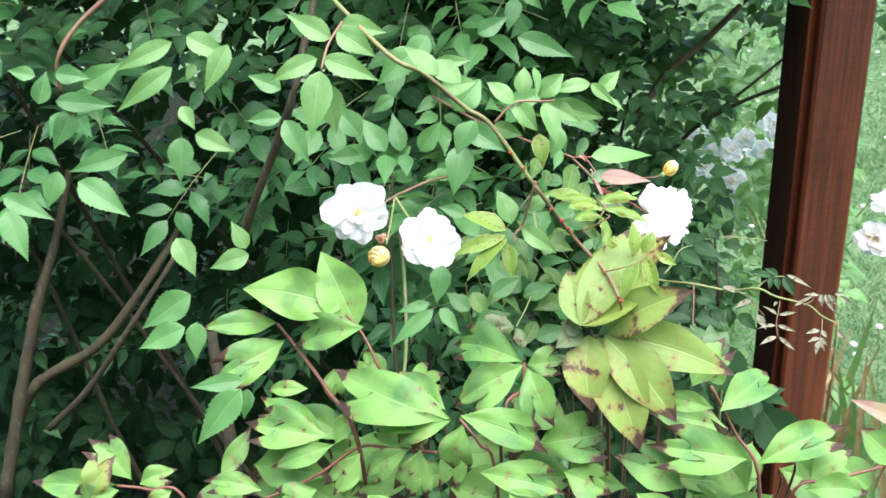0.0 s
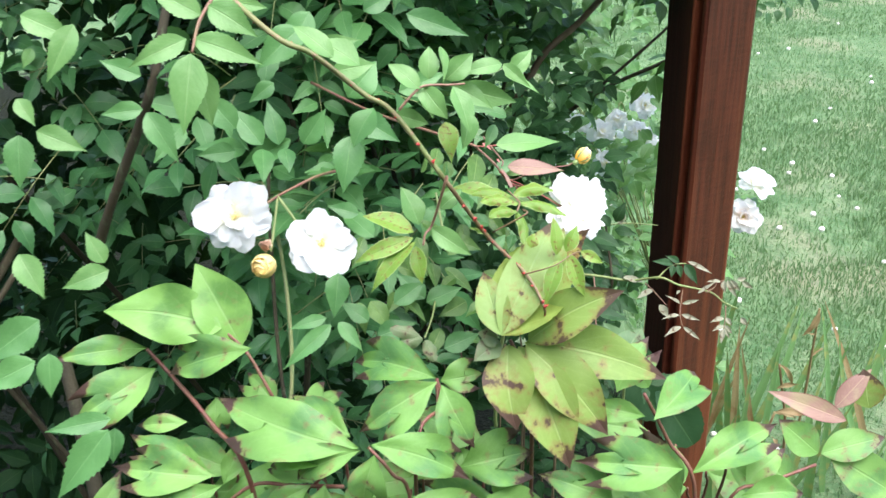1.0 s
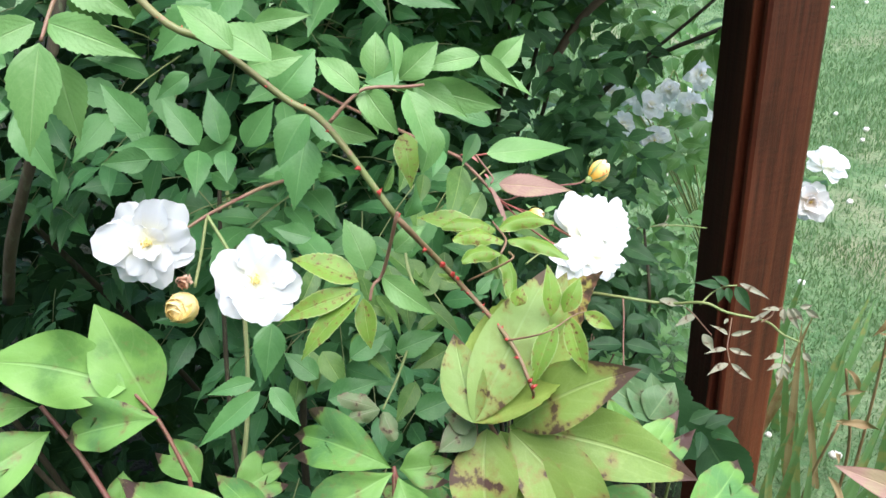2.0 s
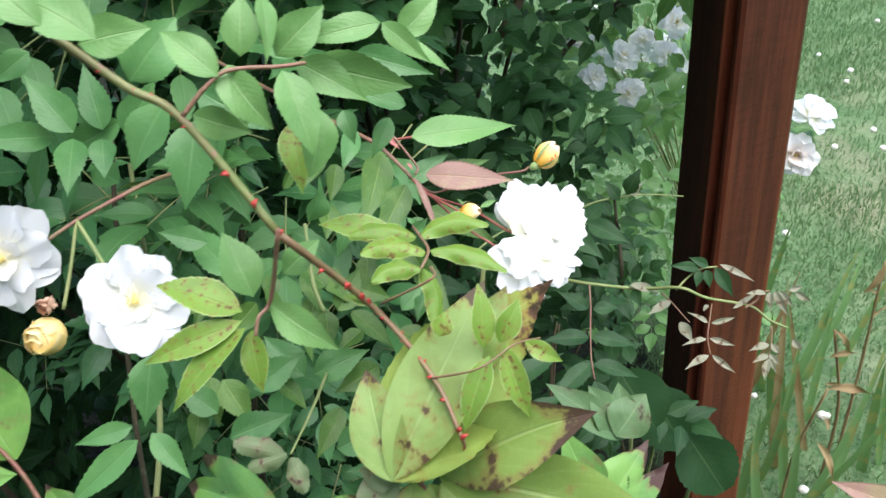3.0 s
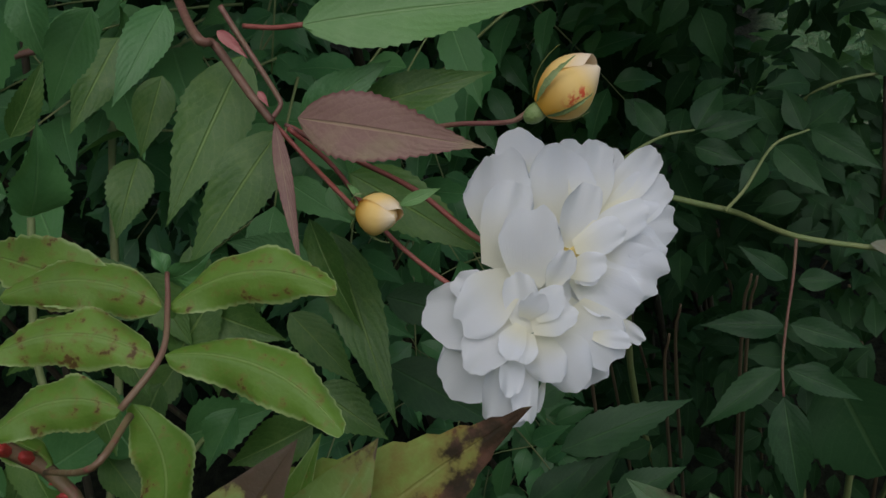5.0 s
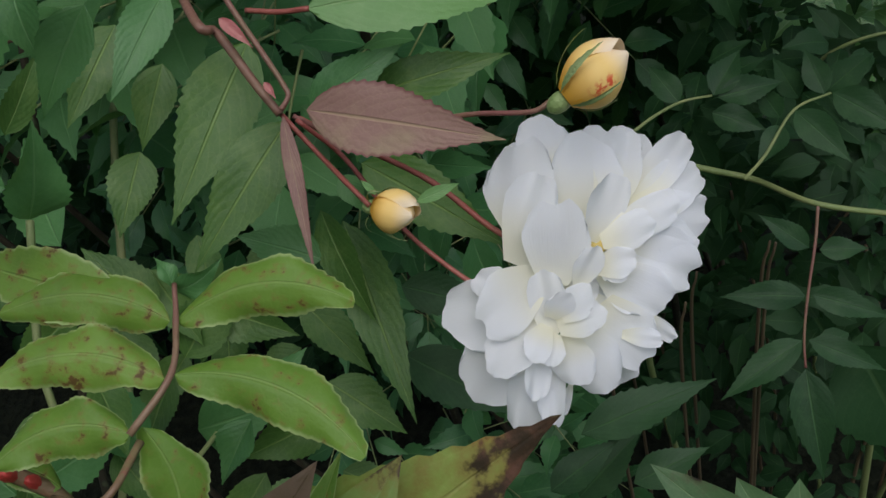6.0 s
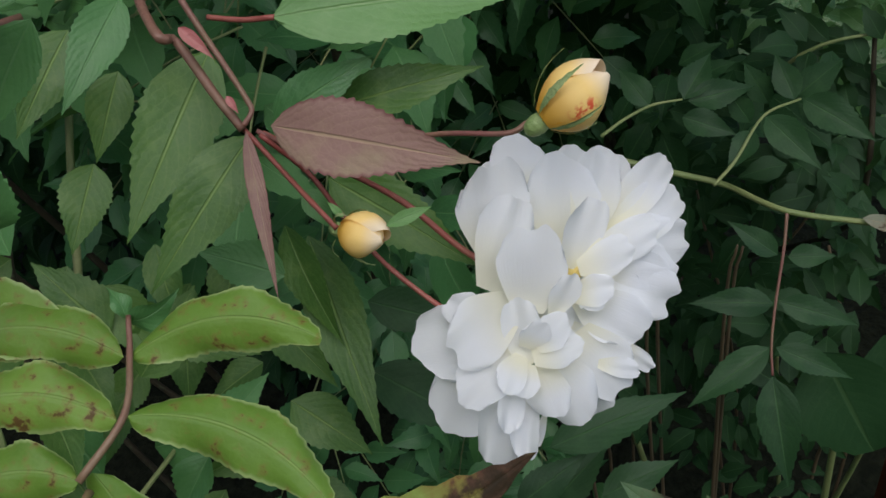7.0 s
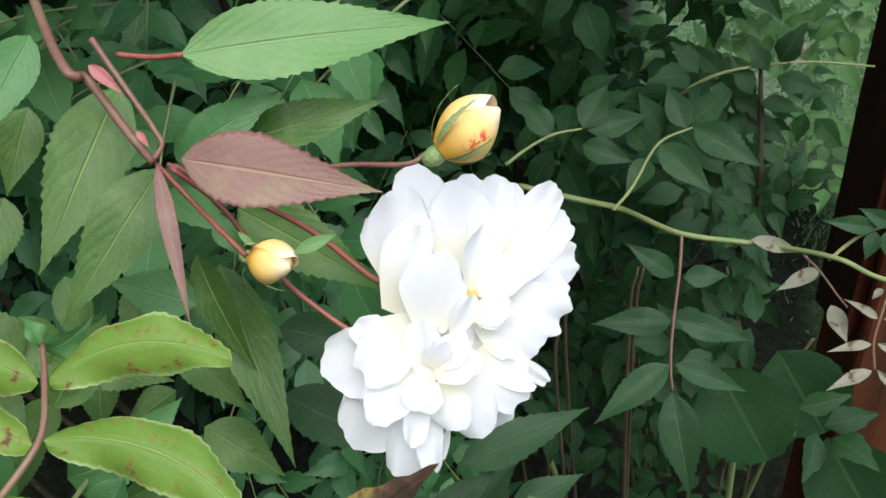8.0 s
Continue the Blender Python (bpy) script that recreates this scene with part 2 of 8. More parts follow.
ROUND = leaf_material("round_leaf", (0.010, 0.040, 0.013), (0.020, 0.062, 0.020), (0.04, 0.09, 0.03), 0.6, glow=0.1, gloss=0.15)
IRIS = leaf_material("iris_blade", (0.10, 0.23, 0.08), (0.19, 0.34, 0.13), (0.16, 0.3, 0.1), 0.5, lateral=0.1, patch=(0.33, 0.3, 0.1))
STRAW = leaf_material("straw_blade", (0.22, 0.14, 0.07), (0.40, 0.31, 0.16), (0.4, 0.28, 0.14), 0.7, lateral=0.1, patch=(0.22, 0.10, 0.05))
PETAL = petal_material("white_petal", (0.91, 0.93, 0.97), (0.92, 0.90, 0.74), glow=0.50)
FADED = petal_material("faded_petal", (0.91, 0.91, 0.925), (0.82, 0.68, 0.54), blush=(0.88, 0.85, 0.86), glow=0.35)
BUD = petal_material("bud_petal", (0.95, 0.69, 0.25), (0.93, 0.50, 0.05), blush=(0.93, 0.87, 0.80), glow=0.2)
BUD_STREAK = petal_material("streaked_bud_petal", (0.95, 0.70, 0.26), (0.93, 0.50, 0.05), blush=(0.94, 0.87, 0.82), glow=0.2, streak=(0.75, 0.06, 0.03))
YELLOW = petal_material("yellow_petal", (0.94, 0.76, 0.34), (0.91, 0.62, 0.14), blush=(0.93, 0.84, 0.52), glow=0.25)
STAMEN = plain_material("stamen", (0.90, 0.76, 0.30), (0.86, 0.64, 0.18), 300)
SEPAL = plain_material("sepal", (0.16, 0.26, 0.07), (0.30, 0.38, 0.16), 220, 0.55)
CANE = plain_material("green_cane", (0.13, 0.21, 0.055), (0.20, 0.16, 0.075), 30, 0.5, third=(0.25, 0.16, 0.10))
RED = plain_material("red_stem", (0.25, 0.055, 0.045), (0.33, 0.12, 0.085), 60, 0.5)
PEONY_STEM = plain_material("peony_stem", (0.15, 0.045, 0.038), (0.20, 0.095, 0.06), 60, 0.5, third=(0.13, 0.10, 0.04))
PURPLE = plain_material("purple_stem", (0.20, 0.072, 0.066), (0.21, 0.155, 0.08), 60, 0.5)
PRICKLE = plain_material("prickle", (0.36, 0.02, 0.02), (0.45, 0.06, 0.045), 300, 0.4)
BARK = plain_material("bark", (0.020, 0.018, 0.008), (0.054, 0.043, 0.020), 35, 0.85, 0.8, stretch=(1, 1, 0.3), third=(0.06, 0.07, 0.035))
PALE_STEM = plain_material("pale_stem", (0.17, 0.24, 0.08), (0.28, 0.30, 0.12), 60, 0.55)


def wood_material(name, dark, middle, light):
    """Red-brown stained timber: grain along the length, weathered streaks, dull varnish."""
    m, nt, p = nodes_of(name)
    L = nt.links.new
    co = nt.nodes.new("ShaderNodeTexCoord").outputs["Object"]
    mp = nt.nodes.new("ShaderNodeMapping")
    mp.inputs["Scale"].default_value = (1, 1, 0.045)
    L(co, mp.inputs[0])
    grain = noise_node(nt, 190, 6, mp.outputs[0], 0.65)
    broad = noise_node(nt, 26, 3, mp.outputs[0])
    saw = noise_node(nt, 9, 2, co)
    mp2 = nt.nodes.new("ShaderNodeMapping")
    mp2.inputs["Scale"].default_value = (0.15, 0.15, 1)
    L(co, mp2.inputs[0])
    ripple = noise_node(nt, 330, 1, mp2.outputs[0])
    col = mix_node(nt, step_node(nt, grain, 0.3, 0.7), dark, middle)
    col = mix_node(nt, math_node(nt, "MULTIPLY", step_node(nt, broad, 0.45, 0.7), 0.8), col, light)
    col = mix_node(nt, math_node(nt, "MULTIPLY", step_node(nt, saw, 0.55, 0.75), 0.35), col, dark)
    col = mix_node(nt, math_node(nt, "MULTIPLY", ripple, 0.25), col, light)
    L(col, p.inputs["Base Color"])
    L(math_node(nt, "ADD", math_node(nt, "MULTIPLY", grain, 0.25), 0.28), p.inputs["Roughness"])
    p.inputs["Specular IOR Level"].default_value = 0.3
    bp = nt.nodes.new("ShaderNodeBump")
    bp.inputs["Strength"].default_value, bp.inputs["Distance"].default_value = 0.4, 0.0015
    L(math_node(nt, "ADD", grain, math_node(nt, "MULTIPLY", ripple, 0.5)), bp.inputs["Height"])
    L(bp.outputs[0], p.inputs["Normal"])
    return m


WOOD = wood_material("stained_wood", (0.024, 0.006, 0.005), (0.084, 0.021, 0.012), (0.185, 0.050, 0.021))
DARK_WOOD = wood_material("dark_stained_wood", (0.010, 0.004, 0.004), (0.032, 0.011, 0.009), (0.060, 0.020, 0.013))


def ground_material():
    m, nt, p = nodes_of("lawn_soil")
    L = nt.links.new
    co = nt.nodes.new("ShaderNodeTexCoord").outputs["Object"]
    big, mid, fine = noise_node(nt, 1.3, 5, co), noise_node(nt, 9, 5, co), noise_node(nt, 70, 5, co)
    col = mix_node(nt, step_node(nt, mid, 0.3, 0.7), (0.052, 0.125, 0.048), (0.115, 0.195, 0.09))
    col = mix_node(nt, math_node(nt, "MULTIPLY", step_node(nt, fine, 0.35, 0.75), 0.6), col, (0.165, 0.205, 0.115))
    col = mix_node(nt, math_node(nt, "MULTIPLY", step_node(nt, big, 0.52, 0.68), 0.5), col, (0.30, 0.27, 0.19))
    sep = nt.nodes.new("ShaderNodeSeparateXYZ")
    L(co, sep.inputs[0])
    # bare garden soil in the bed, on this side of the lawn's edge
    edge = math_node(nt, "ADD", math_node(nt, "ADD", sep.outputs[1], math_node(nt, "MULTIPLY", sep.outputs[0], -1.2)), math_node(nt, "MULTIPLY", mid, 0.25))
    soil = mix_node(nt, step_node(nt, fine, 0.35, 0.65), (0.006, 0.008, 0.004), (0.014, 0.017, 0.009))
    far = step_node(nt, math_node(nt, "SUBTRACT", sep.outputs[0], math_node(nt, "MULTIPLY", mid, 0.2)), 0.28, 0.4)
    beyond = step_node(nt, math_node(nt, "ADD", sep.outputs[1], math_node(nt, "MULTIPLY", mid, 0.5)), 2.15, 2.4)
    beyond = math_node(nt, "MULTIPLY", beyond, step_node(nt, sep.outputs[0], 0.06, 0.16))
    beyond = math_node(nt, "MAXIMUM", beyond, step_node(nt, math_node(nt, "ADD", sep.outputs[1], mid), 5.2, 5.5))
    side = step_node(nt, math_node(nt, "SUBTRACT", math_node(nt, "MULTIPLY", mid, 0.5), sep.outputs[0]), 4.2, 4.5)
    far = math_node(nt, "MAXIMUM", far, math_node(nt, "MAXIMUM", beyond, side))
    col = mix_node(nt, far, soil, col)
    L(col, p.inputs["Base Color"])
    p.inputs["Roughness"].default_value = 0.9
    p.inputs["Specular IOR Level"].default_value = 0.1
    bp = nt.nodes.new("ShaderNodeBump")
    bp.inputs["Strength"].default_value, bp.inputs["Distance"].default_value = 0.8, 0.02
    L(fine, bp.inputs["Height"])
    L(bp.outputs[0], p.inputs["Normal"])
    return m


GROUND = ground_material()
GRASS = leaf_material("grass", (0.080, 0.175, 0.070), (0.170, 0.278, 0.132), (0.17, 0.27, 0.13), 0.6, joined=True, lateral=0.1)
CLOVER = plain_material("clover_head", (0.62, 0.6, 0.52), (0.78, 0.76, 0.7), 200, joined=True)
rng = random.Random(7)


# ---- building helpers ----
def mesh_from(name, verts, faces, mats, uvs=None, smooth=True):
    me = bpy.data.meshes.new(name)
    me.from_pydata([tuple(v) for v in verts], [], faces)
    for m in mats if isinstance(mats, (list, tuple)) else [mats]:
        me.materials.append(m)
    if uvs is not None:
        layer = me.uv_layers.new(name="UVMap")
        idx = np.empty(len(me.loops), dtype=np.int32)
        me.loops.foreach_get("vertex_index", idx)
        layer.data.foreach_set("uv", np.asarray(uvs, dtype=np.float32)[idx].ravel())
    if smooth:
        me.polygons.foreach_set("use_smooth", [True] * len(me.polygons))
    me.update()
    return me


def part(name, mesh, parent, label="", matrix=None):
    ob = new(name, mesh)
    ob.parent = parent
    if matrix is not None:
        ob.matrix_basis = matrix
    return tagged(ob, label)


def thing(name, at, label, category, group="", kind=""):
    e = new(name)
    e.empty_display_size = 0.05
    e.location = at
    e.matrix_parent_inverse = Matrix.Identity(4)
    HOME[e.name] = Vector(at)
    return tagged(e, label, category, group, kind)


HOME = {}


def own(parent):
    """The shift that brings world places into a thing's own space."""
    return -HOME.get(parent.name, Vector((0, 0, 0)))


def outline(s, kind):
    """Half-width of a blade, 0 to 1, at s from base to tip."""
    if kind == "ovate":
        return max(0.0, math.sin(math.pi * s ** 0.66)) ** 1.12 * (1 - 0.30 * s ** 3)
    if kind == "lance":
        return max(0.0, math.sin(math.pi * s ** 0.78)) ** 1.05
    if kind == "round":
        return max(0.0, math.sin(math.pi * s ** 0.95)) ** 0.55
    if kind == "lobe":
        return max(0.0, math.sin(math.pi * s ** 0.80)) ** 1.0
    if kind == "curl":
        return max(0.0, math.sin(math.pi * s ** 0.92)) ** 0.54
    return min(1.0, s * 8 + 0.5) * (1 - s ** 3)


def blade_grid(length, width, kind, along, across, fold, sag, teeth, wave, twist, seed, bow=0.0):
    """A leaf blade along +x, its face to +z: folded along the midrib, arched, with a toothed and waving edge."""
    r = random.Random(seed)
    ph, ph2 = r.uniform(0, 6.28), r.uniform(0, 6.28)
    verts, uvs, faces = [], [], []
    for i in range(along + 1):
        s = i / along
        w = outline(s, kind) * width * 0.5
        if 0 < i < along and teeth:
            w *= 1 + teeth * (r.uniform(0.3, 1.5) if i % 2 else -r.uniform(0.3, 1.5))
        x = s * length
        arch = sag * length * 4 * s * (1 - s)
        tw = twist * (s - 0.3)
        for j in range(across + 1):
            v = j / across * 2 - 1
            y = v * w
            z = arch + abs(y) * fold + wave * w * (abs(v) ** 2) * math.sin(s * 8 + ph + v * 1.5) \
                + 0.05 * wave * w * math.sin(s * 13 + ph2)
            if kind == "curl":
                z += w * (0.16 * abs(v) ** 3 * math.sin(s * 17 + ph2 + 2 * v) - 0.22 * abs(v) ** 5)
                y *= 1 + 0.09 * math.sin(s * 14 + ph + 3 * v)
            y2, z2 = y * math.cos(tw) - (z - arch) * math.sin(tw), y * math.sin(tw) + (z - arch) * math.cos(tw) + arch
            bend = r.uniform(-1, 1) * 0.004 * length if 0 < i < along else 0
            ahead = 0.42 / along * length if teeth and i % 2 and j in (0, across) and i < along else 0.0
            verts.append((x + ahead, y2 + bow * length * 4 * s * (1 - s), z2 + bend * 0.3))
            uvs.append((s, (v + 1) / 2))
    n = across + 1
    for i in range(along):
        for j in range(across):
            a = i * n + j
            faces.append((a, a + n, a + n + 1, a + 1))
    return verts, uvs, faces


def frame_of(base, tip, normal):
    x = (Vector(tip) - Vector(base))
    ln = x.length
    x.normalize()
    z = Vector(normal)
    z = (z - x * z.dot(x))
    z = z.normalized() if z.length > 1e-6 else x.orthogonal().normalized()
    y = z.cross(x)
    m = Matrix((x, y, z)).transposed().to_4x4()
    m.translation = Vector(base)
    return m, ln


SEED = [100]


def leaf(parent, base, tip, normal, ratio, mat, kind="ovate", fold=0.22, sag=0.04, teeth=0.05, wave=0.10,
         twist=0.0, name="leaflet", along=26, across=6, bow=0.0, label=""):
    """One leaflet from base to tip, with its width as a share of its length."""
    SEED[0] += 1
    m, ln = frame_of(base, tip, normal)
    if kind == "ovate":
        ratio = min(ratio, 0.58) * 0.95
    v, uv, f = blade_grid(ln, ln * ratio, kind, along, across, fold, sag, teeth, wave, twist, SEED[0], bow)
    m.translation = m.translation + own(parent)
    return part(name, mesh_from(name, v, f, mat, uv), parent, label, m)


def lobed_leaf(parent, base, tip, normal, ratio, mat, lobes=1, label=""):
    """A peony leaflet: one folded blade with a drooping tip, cut on one or both sides into a pointed, forward lobe."""
    SEED[0] += 1
    r = random.Random(SEED[0])
    m, ln = frame_of(base, tip, normal)
    first = r.choice((-1, 1))
    half = min(0.28, max(0.17, ratio * 0.36))
    fold, sag, droop, bow = r.uniform(0.16, 0.50), r.uniform(0.04, 0.11), r.uniform(0.06, 0.18), r.uniform(-0.05, 0.05)
    na, nc, V, U, F = 30, 5, [], [], []
    edges = {}
    for side in (-1, 1):
        cut = lobes == 2 or (lobes == 1 and side == first)
        if cut:
            a, b, w = r.uniform(0.78, 0.93), r.uniform(0.40, 0.50), half * r.uniform(1.1, 1.35)
            runs = [[(0, 0), (0.10, 0.26 * w), (0.26, 0.76 * w), (0.46, 1.06 * w), (0.66, 1.10 * w), (a, 0.92 * w)],
                    [(a, 0.92 * w), (0.55 * a + 0.45 * b, 0.60 * w), (b, 0.36 * w)],
                    [(b, 0.36 * w), (0.60, 0.46 * w), (0.78, 0.36 * w), (0.91, 0.13 * w), (1, 0)]]
            counts = (14, 5, 11)
        else:
            runs = [[(0, 0), (0.09, 0.26 * half), (0.26, 0.80 * half), (0.45, 1.02 * half), (0.66, 0.78 * half), (0.84, 0.30 * half), (1, 0)]]
            counts = (na,)
        line = []
        for run, n in zip(runs, counts):
            fine = spline([(x, y, 0) for x, y in run], 12)
            line += [fine[round(k * (len(fine) - 1) / n)] for k in range(n)]
        line.append(Vector((1, 0, 0)))
        edges[side] = (line, 14 if cut else -99)
    ph = r.uniform(0, 6.28)
    for a in range(na + 1):
        s = a / na
        for b in range(-nc, nc + 1):
            v = b / nc
            line, lobe = edges[1 if b >= 0 else -1]
            e = line[a] * (1 + (r.uniform(-0.012, 0.012) if abs(b) == nc and 0 < a < na else 0))
            x = s * (1 - abs(v)) + e.x * abs(v)
            y = e.y * abs(v) * (1 if b >= 0 else -1)
            near = math.exp(-((a - lobe) / 2.5) ** 2)
            z = sag * 4 * x * (1 - x) + abs(y) * fold + 0.16 * y * math.sin(x * 8 + ph + 3 * v) - droop * x ** 3 - 0.10 * near * abs(v) ** 3
            z += 0.012 * math.sin(x * 15 + ph) * abs(v)
            V.append((x * ln, (y + bow * 4 * x * (1 - x)) * ln, z * ln))
            U.append((min(1.0, x + 0.42 * near * abs(v) ** 4), (v + 1) / 2))
    n = 2 * nc + 1
    for a in range(na):
        for b in range(2 * nc):
            k = a * n + b
            F.append((k, k + n, k + n + 1, k + 1))
    m.translation = m.translation + own(parent)
    return part("leaf", mesh_from("leaf", V, F, mat, U), parent, label, m)


def spline(points, n):
    """Points of a smooth line through the given ones."""
    p = [Vector(q) for q in points]
    p = [p[0] * 2 - p[1]] + p + [p[-1] * 2 - p[-2]]
    out = []
    for k in range(1, len(p) - 2):
        for i in range(n):
            t = i / n
            a, b, c, d = p[k - 1], p[k], p[k + 1], p[k + 2]
            out.append(0.5 * ((2 * b) + (c - a) * t + (2 * a - 5 * b + 4 * c - d) * t * t + (3 * b - a - 3 * c + d) * t ** 3))
    out.append(p[-2])
    return out


def tube_data(points, r0, r1, sides=8, n=6, knots=0.0, seed=1):
    r = random.Random(seed)
    line = spline(points, n)
    verts, faces, uvs = [], [], []
    up = Vector((0.3, 0.2, 1)).normalized()
    for i, c in enumerate(line):
        d = (line[min(i + 1, len(line) - 1)] - line[max(i - 1, 0)]).normalized()
        a = d.cross(up)
        a = a.normalized() if a.length > 1e-4 else d.orthogonal().normalized()
        b = d.cross(a)
        t = i / (len(line) - 1)
        rad = (r0 + (r1 - r0) * t) * (1 + knots * r.uniform(-0.5, 1) * (1 if i % n == 0 else 0.3))
        for k in range(sides):
            an = 6.28319 * k / sides
            verts.append(c + a * (math.cos(an) * rad) + b * (math.sin(an) * rad))
            uvs.append((t, k / sides))
    for i in range(len(line) - 1):
        for k in range(sides):
            a, b = i * sides + k, i * sides + (k + 1) % sides
            faces.append((a, b, b + sides, a + sides))
    faces.append(tuple(range(sides - 1, -1, -1)))
    faces.append(tuple(range(len(verts) - sides, len(verts))))
    return verts, uvs, faces


def stem(parent, points, r0, r1, mat, name="stem", label="", knots=0.12, sides=8):
    SEED[0] += 1
    v, uv, f = tube_data(points, r0, r1, sides, 6, knots, SEED[0])
    o = own(parent)
    return part(name, mesh_from(name, [q + o for q in v], f, mat, uv), parent, label)


def prickles(parent, points, size, count, first=0.05):
    """Small hooked red prickles along a cane."""
    line = spline(points, 12)
    v, f = [], []
    for k in range(6):
        an = 6.28319 * k / 6
        v.append((0.35 * math.cos(an) * 1.4, 0.35 * math.sin(an), 0))
    v.append((-0.35, 0, 1.0))
    f = [(k, (k + 1) % 6, 6) for k in range(6)] + [tuple(range(5, -1, -1))]
    me = mesh_from("prickle", v, f, PRICKLE)
    for i in range(count):
        t = first + (1 - first) * (i + rng.random() * 0.6) / count
        k = min(len(line) - 2, int(t * (len(line) - 1)))
        d = (line[k + 1] - line[k]).normalized()
        side = Vector((rng.uniform(-1, 1), rng.uniform(-1.2, 0.2), rng.uniform(-1, 1)))
        m, _ = frame_of(line[k], line[k] + d, side)
        part("prickle", me, parent, "", Matrix.Translation(own(parent)) @ m @ Matrix.Scale(size * rng.uniform(0.7, 1.3), 4))


def prickle(parent, at, ahead, side, size):
    """One stout prickle with a broad oval foot."""
    v, f = [], []
    for ring, (rad, z) in enumerate(((0.62, 0.1), (0.50, 0.45), (0.30, 0.68), (0.12, 0.9))):
        for k in range(8):
            an = 6.28319 * k / 8
            v.append((rad * 1.3 * math.cos(an) - 0.12 * ring, rad * 0.8 * math.sin(an), z))
    for ring in range(3):
        for k in range(8):
            a, b = ring * 8 + k, ring * 8 + (k + 1) % 8
            f.append((a, b, b + 8, a + 8))
    f.append(tuple(range(24, 32)))
    m, _ = frame_of(at, ahead, side)
    part("prickle", mesh_from("prickle", v, f, PRICKLE), parent, "", Matrix.Translation(own(parent)) @ m @ Matrix.Scale(size * 0.7, 4))


def petal_mesh(length, width, cup, lip, seed, mat, along=14, across=16, claw=0.16):
    """A petal along +x: narrow claw, broad blade with a rounded, slightly notched and ruffled rim, cupped across, rolled back at the lip."""
    r = random.Random(seed)
    notch, ph, ruff = r.choice((0.0, 0.0, 0.03, 0.07)), r.uniform(0, 6.28), r.uniform(0.015, 0.05)
    skew, roll, tilt = r.uniform(-0.10, 0.10), r.uniform(-0.5, 1.2), r.uniform(-0.12, 0.12)
    ph2, ph3, crease, round_ = r.uniform(0, 6.28), r.uniform(0, 6.28), r.uniform(-0.5, 0.5), r.uniform(0.42, 0.56)
    verts, uvs, faces = [], [], []
    for i in range(along + 1):
        s = i / along
        q = min(1.0, s / 0.62)
        w = (claw + (1 - claw) * (q * q * (3 - 2 * q) if claw < 0.3 else math.sin(math.pi * 0.5 * q))) * (1 - 0.08 * max(0.0, (s - 0.62) / 0.38) ** 2)
        w *= width * 0.5
        for j in range(across + 1):
            v = j / across * 2 - 1
            rim = 1 - round_ * min(1.0, width / length) * (1 - math.sqrt(max(0.0, 1 - v * v))) * s * s - notch * math.exp(-((v - crease * 0.5) * 4) ** 2) * s ** 3
            rim *= 1 + tilt * v * s * s + 0.020 * math.sin(v * 6.0 + ph2) * s ** 4 + 0.009 * math.sin(v * 15 + ph) * s ** 6
            z = cup * length * (0.9 * s * s - 0.25 * s) + cup * 1.4 * w * v * v
            z -= lip * length * max(0.0, s - 0.60) ** 2 * 1.9 * (1 + roll * v * 0.6)
            z += ruff * length * s * s * math.sin(v * 3.2 + ph)
            z += 0.028 * length * s ** 3 * math.sin(v * 6.5 + ph3) + 0.030 * length * s * math.exp(-((v - crease) * 2.2) ** 2)
            verts.append((s * length * rim, v * w + skew * length * s * s, z))
            uvs.append((s, (v + 1) / 2))
    n = across + 1
    for i in range(along):
        for j in range(across):
            a = i * n + j
            faces.append((a, a + n, a + n + 1, a + 1))
    return mesh_from("petal", verts, faces, mat, uvs)


def dome_data(radius, squash, seg=10, rings=6):
    v, f = [], []
    for i in range(rings + 1):
        a = math.pi * i / rings
        for k in range(seg):
            b = 6.28319 * k / seg
            v.append((radius * math.sin(a) * math.cos(b), radius * math.sin(a) * math.sin(b), radius * squash * math.cos(a)))
    for i in range(rings):
        for k in range(seg):
            f.append((i * seg + k, i * seg + (k + 1) % seg, (i + 1) * seg + (k + 1) % seg, (i + 1) * seg + k))
    return v, f


